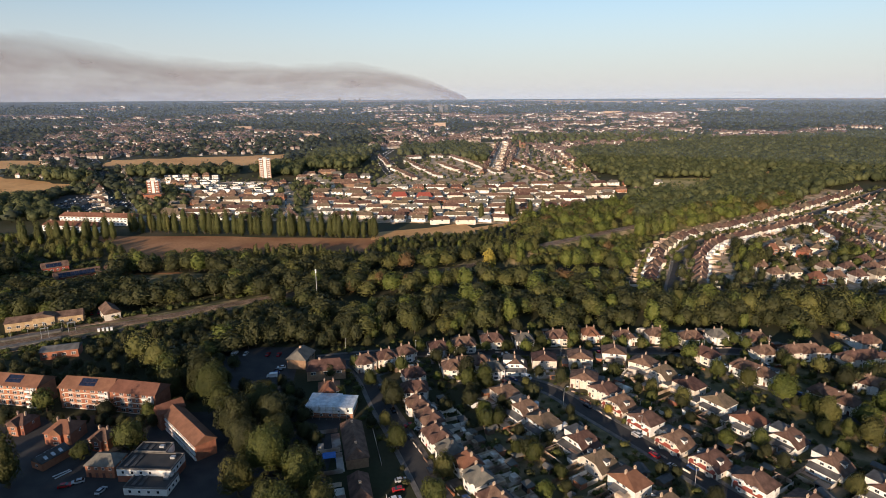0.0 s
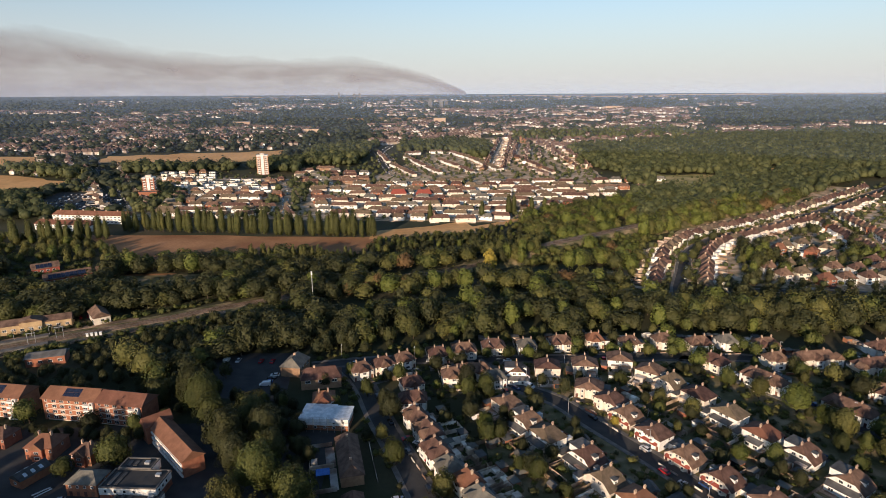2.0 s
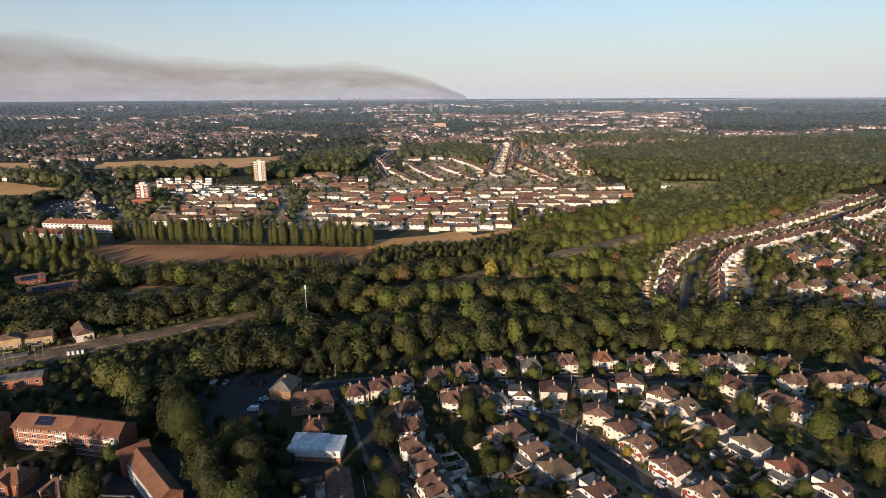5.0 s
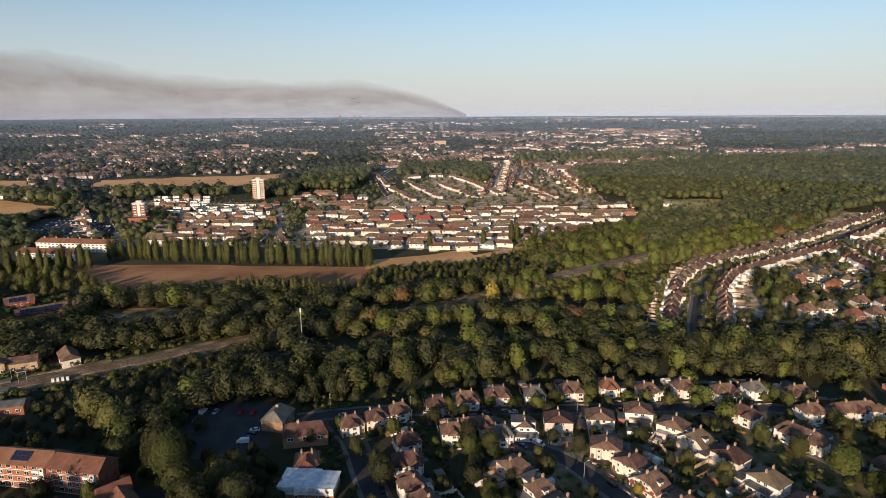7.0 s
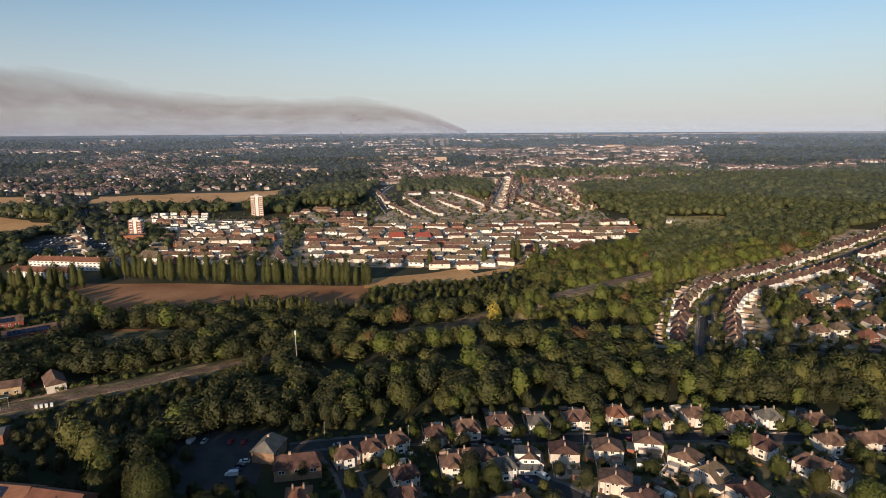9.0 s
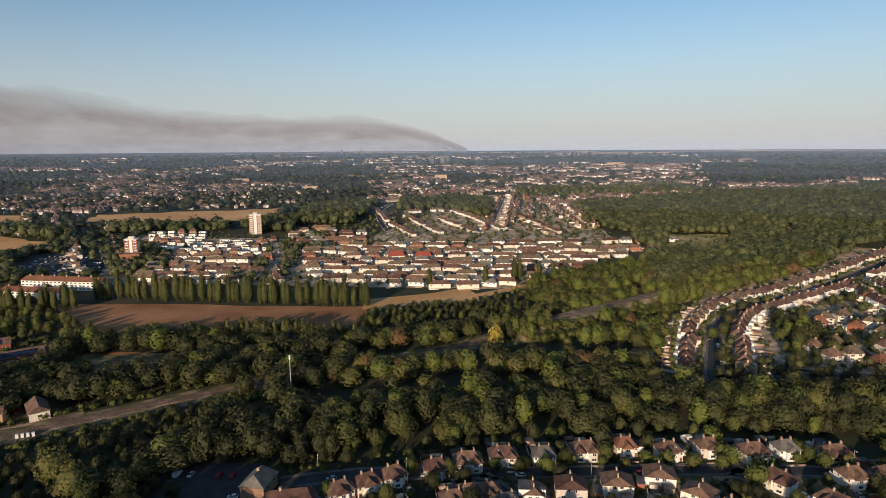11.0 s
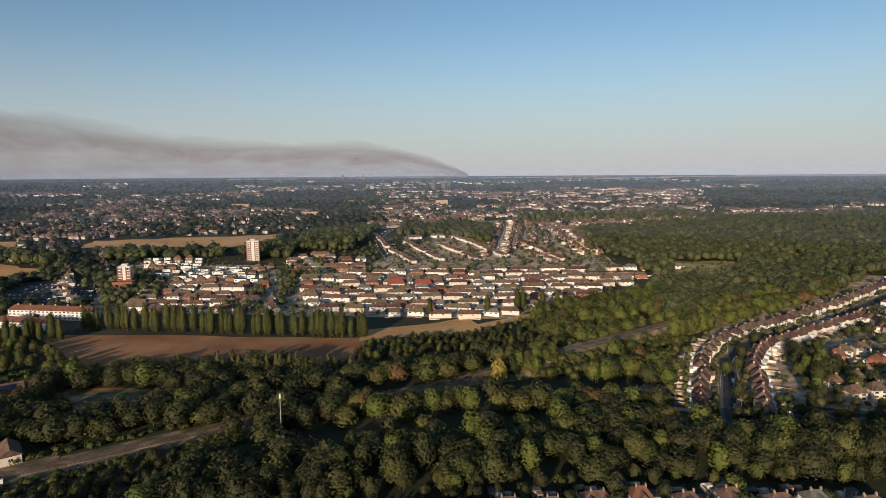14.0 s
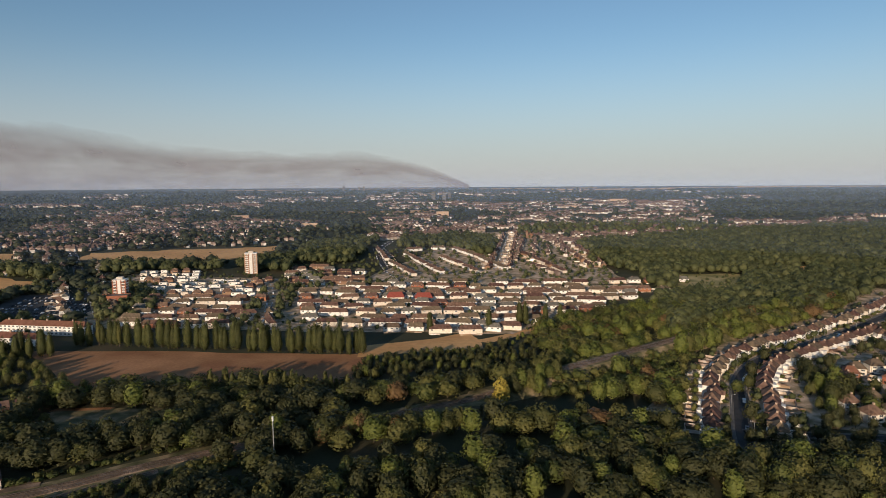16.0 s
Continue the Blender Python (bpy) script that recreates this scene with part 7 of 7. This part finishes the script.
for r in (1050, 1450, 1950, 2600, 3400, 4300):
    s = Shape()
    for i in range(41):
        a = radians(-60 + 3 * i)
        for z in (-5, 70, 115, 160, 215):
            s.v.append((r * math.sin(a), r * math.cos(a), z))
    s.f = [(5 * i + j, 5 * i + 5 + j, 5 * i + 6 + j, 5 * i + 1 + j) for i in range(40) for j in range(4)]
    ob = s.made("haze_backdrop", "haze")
    tagged(ob, "added translucent blue sheet imitating distance haze", "haze", "", "structure")

# ---- cars, lamps, sheds, fences, shrubs ----


def car_proto(paint, label, van=False):
    """A parked car: body with bonnet and boot, glazed cabin, four wheels."""
    ob = thing("van" if van else "car", label, "van" if van else "car", "parked cars")
    l, w = (2.5, 0.95) if van else (2.1, 0.87)
    prof = [(-l, 0.3), (l, 0.3), (l, 0.75), (l - 0.25, 0.95), (l - 1.15, 1.02), (-l + 0.35, 1.05), (-l, 0.85)] if not van else [(-l, 0.3), (l, 0.3), (l, 1.0), (l - 0.8, 1.2), (l - 1.3, 2.05), (-l, 2.1)]
    n = len(prof)
    s = Shape().add([(x, y, z) for y in (-w, w) for x, z in prof], [tuple(range(n)), tuple(reversed(range(n, 2 * n)))] + [(i, n + i, n + (i + 1) % n, (i + 1) % n) for i in range(n)])
    if not van:
        c = [(-l + 0.5, 1.42), (l - 1.9, 1.44)]
        s.add([(x, y, 1.43) for x in (-l + 0.75, l - 1.75) for y in (-w + 0.2, w - 0.2)] + [(x, y, 1.48) for x in (-l + 0.8, l - 1.8) for y in (-w + 0.22, w - 0.22)], [(4, 6, 7, 5), (0, 2, 6, 4), (2, 3, 7, 6), (3, 1, 5, 7), (1, 0, 4, 5)])
    s.made("body", paint, ob)
    if not van:
        g = [(-l + 0.25, 1.0), (l - 1.0, 1.0), (l - 1.7, 1.44), (-l + 0.7, 1.44)]
        Shape().add([(x, (-w + 0.08) if z < 1.2 else (-w + 0.2), z) for x, z in g] + [(x, (w - 0.08) if z < 1.2 else (w - 0.2), z) for x, z in g], [(0, 1, 2, 3), (7, 6, 5, 4), (1, 5, 6, 2), (4, 0, 3, 7), (3, 2, 6, 7)]).made("cabin_glass", "glass", ob)
    else:
        Shape().add([(l - 0.82, -w + 0.1, 1.24), (l - 0.82, w - 0.1, 1.24), (l - 1.28, w - 0.12, 2.0), (l - 1.28, -w + 0.12, 2.0), (l - 0.79, -w + 0.1, 1.26), (l - 0.79, w - 0.1, 1.26), (l - 1.25, w - 0.12, 2.02), (l - 1.25, -w + 0.12, 2.02)], [(4, 5, 6, 7), (0, 3, 2, 1), (0, 1, 5, 4), (3, 7, 6, 2)]).made("windscreen", "glass", ob)
    wheel = Shape().tube((0, -0.1, 0), (0, 0.1, 0), 0.32, 0.32, 10).mesh("wheel", "tyre")
    for x in (-l + 0.75, l - 0.8):
        for y in (-w + 0.05, w - 0.05):
            put("wheel", wheel, ob, pose(x, y, 0.33))
    return ob


CARS = [car_proto(p, t) for p, t in (("car_white", "white parked car on the asphalt"), ("car_silver", "silver grey parked car on the asphalt"), ("car_black", "black parked car on the asphalt"), ("car_red", "dark red parked car on the asphalt"), ("car_blue", "dark blue parked car on the asphalt"), ("car_grey", "dark grey parked car on the asphalt"))]
CARS.append(car_proto("car_white", "white panel van parked at the kerb", True))


def park(x, y, turn):
    place(dice.choice(CARS), [(x, y, turn + dice.choice((0, 180)) + dice.uniform(-3, 3))], USED, 0.92)


def park_along(road, start, stop, off, spacing, chance=0.6):
    pts = curve_through(road, 1.0)
    acc, nxt = 0.0, start
    for a, b in zip(pts, pts[1:]):
        acc += (b - a).length
        if nxt <= acc < stop:
            nxt += spacing
            if dice.random() < chance:
                t = (b - a).normalized()
                park(a.x + t.y * off, a.y - t.x * off, math.degrees(math.atan2(t.y, t.x)))


park_along(ROAD_A, 20, 190, 2.6, 8, 0.5)
park_along(ROAD_A, 24, 190, -2.6, 8, 0.5)
park_along(ROAD_B, 10, 110, 2.4, 8, 0.45)
park_along(ROAD_TOP, 10, 260, 2.2, 9, 0.4)
park_along(ROAD_C, 10, 110, 2.8, 7, 0.5)
park_along(ROAD_E, 20, 300, 2.3, 10, 0.5)
for i in range(5):  # cars side by side in front of the houses
    park(-9 + 1.15 * i, 196 - 2.6 * i, -25)
for i in range(3):
    park(100 + 2.6 * i, 142.5 + 0.6 * i - 2 * i, 100)
for i in range(7):
    if i % 3:
        park(-106 + 5.4 * i, 264 - 0.3 * i, 84)
for i in range(4):
    park(-76 + 0.6 * i, 240 + 2.9 * i, 4)
for i in range(5):
    park(-14 - 0.5 * i, 166 - 4.6 * i, 15)
for x, y, turn in ((-121, 164, 20), (-118, 166, 24), (-108, 161.5, 80), (-103, 183, 40)):
    park(x, y, turn)
for x, y, turn in ((-126.5, 171, 50), (-125.4, 170.2, 56)):
    tagged(Shape().box(-2.6, -0.2, 0.0, 2.6, 0.2, 0.2).box(-2.6, -0.15, 0.2, 2.4, 0.12, 0.32).made("timber_stack", "sheet"), "pale stack of building boards in the yard", "stack", "building materials").matrix_basis = aim(x, y, turn)
for i in range(4):  # vehicles in the station yard
    park(-205 + 3.4 * i, 318 + 1.5 * i, 115)

for i in range(26):
    road, d = ((ROAD_A, 25 + 30 * i), (ROAD_B, 20 + 30 * (i - 6)), (ROAD_TOP, 15 + 34 * (i - 10)), (ROAD_E, 20 + 36 * (i - 17)))[0 if i < 6 else 1 if i < 10 else 2 if i < 17 else 3]
    pts = curve_through(road, 1.0)
    k = min(len(pts) - 2, int(d))
    t = (pts[k + 1] - pts[k]).normalized()
    off = 4.6 if i % 2 else -4.6
    lamp = thing("street_lamp", "pale steel street lamp at the kerb", "street lamp", "street lamps")
    Shape().tube((0, 0, 0), (0, 0, 7.6), 0.11, 0.07, 8).made("pole", "metal", lamp)
    Shape().tube((0, 0, 7.5), (0, -1.4, 7.8), 0.05, 0.05, 6).made("arm", "metal", lamp)
    Shape().box(-0.15, -2.0, 7.75, 0.15, -1.3, 7.9).made("lamp_head", "frame", lamp)
    lamp.matrix_basis = aim(pts[k].x + t.y * off, pts[k].y - t.x * off, math.degrees(math.atan2(t.y, t.x)) + (0 if off < 0 else 180))

HOUSE_SPOTS = [(x, y) for group in SEMI_SPOTS + HIP_SPOTS for x, y, _ in group]
NEAR_ROADS = (ROAD_A, ROAD_B, ROAD_TOP, ROAD_C)


def in_garden(x, y, gap=7.0, kerb=5.5):
    return all(math.hypot(x - a, y - b) > gap for a, b in HOUSE_SPOTS) and all(far_from(x, y, r, kerb) for r in NEAR_ROADS)


# front gardens: paved drives, garages, low walls and hedges
drive = Shape().box(-2.0, -2.6, 0, 2.0, 2.6, 0.07).mesh("driveway", "paving")
front_wall = Shape().box(-2.6, -0.13, 0, 2.6, 0.13, 0.75).box(-2.65, -0.18, 0.75, 2.65, 0.18, 0.83).box(-2.75, -0.22, 0, -2.4, 0.22, 1.05).box(2.4, -0.22, 0, 2.75, 0.22, 1.05).mesh("garden_wall", "brick")
GARAGES = []
for wall, roof in (("white", "felt"), ("brick", "felt"), ("cream", "roof_grey")):
    shed = thing("garage", "small flat-roofed garage beside a house", "garage", "garages")
    Shape().box(-1.35, -2.6, 0, 1.35, 2.6, 2.3).made("wall", wall, shed)
    Shape().box(-1.5, -2.75, 2.3, 1.5, 2.75, 2.45).made("roof", roof, shed)
    Shape().box(-1.1, -2.66, 0.02, 1.1, -2.58, 2.05).made("garage_door", "frame", shed)
    GARAGES.append(shed)
HEDGES = []
for k, (x, y, turn) in enumerate([q for group in SEMI_SPOTS + HIP_SPOTS[:5] for q in group]):
    m = aim(x, y, turn)
    side = 1 if k % 2 else -1
    p = m @ Vector((side * 3.1, -7.4, 0))
    if all(far_from(p.x, p.y, r, 4.2) for r in NEAR_ROADS):
        ob = new("driveway", drive)
        ob.matrix_basis = aim(p.x, p.y, turn)
        tagged(ob, "worn grey paved drive before a house", "driveway", "driveways")
        if k % 5 < 3:
            park(p.x, p.y, turn + 90)
    p = m @ Vector((-side * 2.4, -9.2, 0))
    if all(far_from(p.x, p.y, r, 4.6) for r in NEAR_ROADS):
        if k % 3:
            ob = new("garden_wall", front_wall)
            ob.matrix_basis = aim(p.x, p.y, turn)
            tagged(ob, "low red brick wall before a front garden", "wall", "garden walls")
        HEDGES += [m @ Vector((-side * (0.2 + 1.1 * i), -8.6, 0)) for i in range(5)]
    HEDGES += [m @ Vector((side * 6.6, -8.0 + 1.2 * i, 0)) for i in range(4)] + [m @ Vector((6.4, 7 + 1.5 * i, 0)) for i in range(7)]
    if k % 2 == 0:
        p = m @ Vector((-side * 6.9, 3.4, 0))
        if off_houses(p.x, p.y, 1.0) and all(far_from(p.x, p.y, r, 6) for r in NEAR_ROADS):
            place(dice.choice(GARAGES), [(p.x, p.y, turn)], USED)

# garden rooms, patios and paths behind the houses
ROOMS = []
for wall, roof in (("frame", "felt"), ("wood", "felt"), ("brick", "roof_grey")):
    hut = thing("garden_room", "small flat-roofed outbuilding in a back garden", "outbuilding", "outbuildings")
    Shape().box(-1.8, -1.4, 0, 1.8, 1.4, 2.2).made("wall", wall, hut)
    Shape().box(-2.0, -1.6, 2.2, 2.0, 1.6, 2.36).made("roof", roof, hut)
    Shape().box(-1.4, -1.46, 0.1, 1.4, -1.38, 2.0).made("glass_door", "glass", hut)
    ROOMS.append(hut)
patio = Shape().box(-2.4, -1.6, 0, 2.4, 1.6, 0.08).mesh("patio", "stack")
for k, (x, y, turn) in enumerate([q for group in SEMI_SPOTS + HIP_SPOTS for q in group]):
    m = aim(x, y, turn)
    p = m @ Vector((2.6 if k % 2 else -2.6, 7.2, 0))
    if off_houses(p.x, p.y, 1.6) and all(far_from(p.x, p.y, r, 5) for r in NEAR_ROADS):
        ob = new("patio", patio)
        ob.matrix_basis = aim(p.x, p.y, turn)
        tagged(ob, "pale paved patio behind a house", "patio", "patios")
    p = m @ Vector((-3.4 if k % 3 else 3.6, 11.5 + (k % 4), 0))
    if off_houses(p.x, p.y, 2.6) and all(far_from(p.x, p.y, r, 6) for r in NEAR_ROADS):
        place(ROOMS[k % 3], [(p.x, p.y, turn + 180 * (k % 2))], USED)

GARDENS = [(-45, 225), (-2, 145), (60, 128), (160, 120), (230, 230), (230, 262), (30, 290), (-70, 275)]
shed_spots = [q for q in grid_spots(GARDENS, 15, keep=lambda x, y: in_garden(x, y, 9, 8))][:34]
SHEDS = []
for w, d, roof in ((2.4, 3.2, "felt"), (3.0, 5.0, "felt"), (2.8, 4.4, "roof_grey")):
    shed = thing("garden_shed", "small weathered wooden shed in a garden", "shed", "garden sheds")
    Shape().box(-w / 2, -d / 2, 0, w / 2, d / 2, 2.0).gable_wall(-w / 2, w / 2, -d / 2, 2.0, 2.6, 0.1).gable_wall(-w / 2, w / 2, d / 2 - 0.1, 2.0, 2.6, 0.1).made("wall", "wood", shed)
    Shape().hip(-w / 2 - 0.2, -d / 2 - 0.2, w / 2 + 0.2, d / 2 + 0.2, 2.0, 2.75, 0, 0, "y", 0.06).made("roof", roof, shed)
    put("door", DOOR, shed, pose(0, -d / 2 - 0.02, 0) @ Matrix.Diagonal((0.9, 1, 0.9, 1)))
    SHEDS.append(shed)
for x, y in shed_spots:
    place(dice.choice(SHEDS), [(x, y, dice.choice((32, 122, -58, 10)))], USED)

PANEL = Shape().prism([(-0.9 + 0.15 * i, -0.03 + 0.02 * (i % 2)) for i in range(13)] + [(0.9 - 0.15 * i, 0.02) for i in range(13)], 0.05, 1.75)
PANEL = PANEL.mesh("panel", "wood")
POST = Shape().box(-0.06, -0.06, 0, 0.06, 0.06, 1.9).mesh("post", "wood")
for x, y, turn, n in ((30, 192, 32, 9), (36, 181, 32, 9), (42, 169, 32, 9), (48, 157, 32, 8), (102, 192, 32, 8), (108, 180, 32, 8), (113, 167, 32, 8), (95, 205, 32, 7), (88, 216, 32, 7), (20, 200, -58, 9), (28, 186, -58, 9), (36, 172, -58, 9), (98, 195, -58, 8), (106, 181, -58, 8), (20, 170, 26, 7), (14, 182, 26, 7), (10, 194, 26, 7)):
    fence = thing("garden_fence", "weathered wooden panel fence between two gardens", "fence", "garden fences")
    for i in range(n):
        put("panel", PANEL, fence, pose(1.85 * i, 0, 0))
        put("post", POST, fence, pose(1.85 * i + 0.92, 0, 0))
    fence.matrix_basis = aim(x - 0.925 * n * math.cos(radians(turn)), y - 0.925 * n * math.sin(radians(turn)), turn)

TREES["shrub"] = [{"leaf": k, "light": crown_arrays(1.9 + 0.3 * i, 1.9, 0.0, 7, 40, 0.42, fine=False)} for i, k in enumerate(("leaf", "leaf_dark", "leaf_olive", "leaf"))]
SPOTS = []
for x, y in grid_spots(GARDENS, 4.6, keep=lambda x, y: in_garden(x, y, 6.5, 5.2) and dice.random() < 0.72):
    plant("shrub", x, y, float(rng.uniform(0.45, 1.2)), float(rng.uniform(0.6, 1.1)))
for x, y in grid_spots([(-120, 290), (-70, 318), (-110, 325), (-130, 305)], 5.5, keep=in_the_open):
    plant("shrub", x, y, float(rng.uniform(0.7, 1.6)))
for x, y in grid_spots([(-70, 200), (-42, 120), (-36, 150), (-46, 200)], 5.5):
    plant("shrub", x, y, float(rng.uniform(0.6, 1.4)))
line = curve_through(RAIL, 4)
for p in line:
    for off in (-13, -12, 12, 14, 19, 23) if p.x < -85 else (-17, -14, 11, 13, 15.5, 18, 20.5, 23):
        if p.x < -85 or 60 < p.x < 170:
            plant("shrub", p.x + 0.5 * off + float(rng.uniform(-2, 2)), p.y - 0.85 * off + float(rng.uniform(-2, 2)), float(rng.uniform(0.5, 1.5)) * (1.0 if p.x < 0 else 1.6))
for x, y in grid_spots([(150, 372), (300, 360), (470, 520), (560, 690), (330, 560), (200, 500)], 13, keep=lambda x, y: off_houses(x, y, 1.5) and far_from(x, y, ROAD_E, 5) and far_from(x, y, ROAD_E2, 5) and far_from(x, y, ROAD_E3, 5)):
    plant("shrub", x, y, float(rng.uniform(0.6, 1.5)))
for x, y in grid_spots([(-292, 352), (-226, 362), (-228, 414), (-262, 432), (-310, 430)], 6, keep=lambda x, y: math.hypot(x + 251, y - 395) > 16 and math.hypot(x + 280, y - 412) > 12):
    plant("shrub", x, y, float(rng.uniform(0.8, 1.9)))
for road in (ROAD_E, ROAD_E2, ROAD_E3):
    pts = curve_through(road, 3.2)
    for a, b in zip(pts, pts[1:]):
        t = (b - a).normalized()
        for off in (-7.5, 7.5):
            if dice.random() < 0.4:
                plant("shrub", a.x + t.y * off + dice.uniform(-1, 1), a.y - t.x * off + dice.uniform(-1, 1), dice.uniform(0.6, 1.5))
for x, y in grid_spots([(-215, 225), (-150, 225), (-125, 262), (-118, 300), (-96, 322), (-130, 315), (-165, 284), (-215, 258)], 6.5, keep=lambda x, y: in_the_open(x, y) and math.hypot(x + 184, y - 264) > 12):
    plant("dark", x, y, float(rng.uniform(0.3, 0.55)))
for p in HEDGES:
    if off_houses(p.x, p.y, 0.4) and all(far_from(p.x, p.y, r, 4.2) for r in NEAR_ROADS):
        plant("shrub", p.x, p.y, float(rng.uniform(0.4, 0.62)), float(rng.uniform(0.7, 1.1)))
joined("shrubs", "green garden shrubs and hedges", SPOTS)
SPOTS = []
for x, y in grid_spots(GARDENS, 11, keep=lambda x, y: in_garden(x, y, 9, 5.5) and dice.random() < 0.72):
    plant(dice.choice(("near_green", "near_olive", "near_dark", "near_dark")), x, y, float(rng.uniform(0.4, 0.85)))
for s in SPOTS:
    stand(*s)
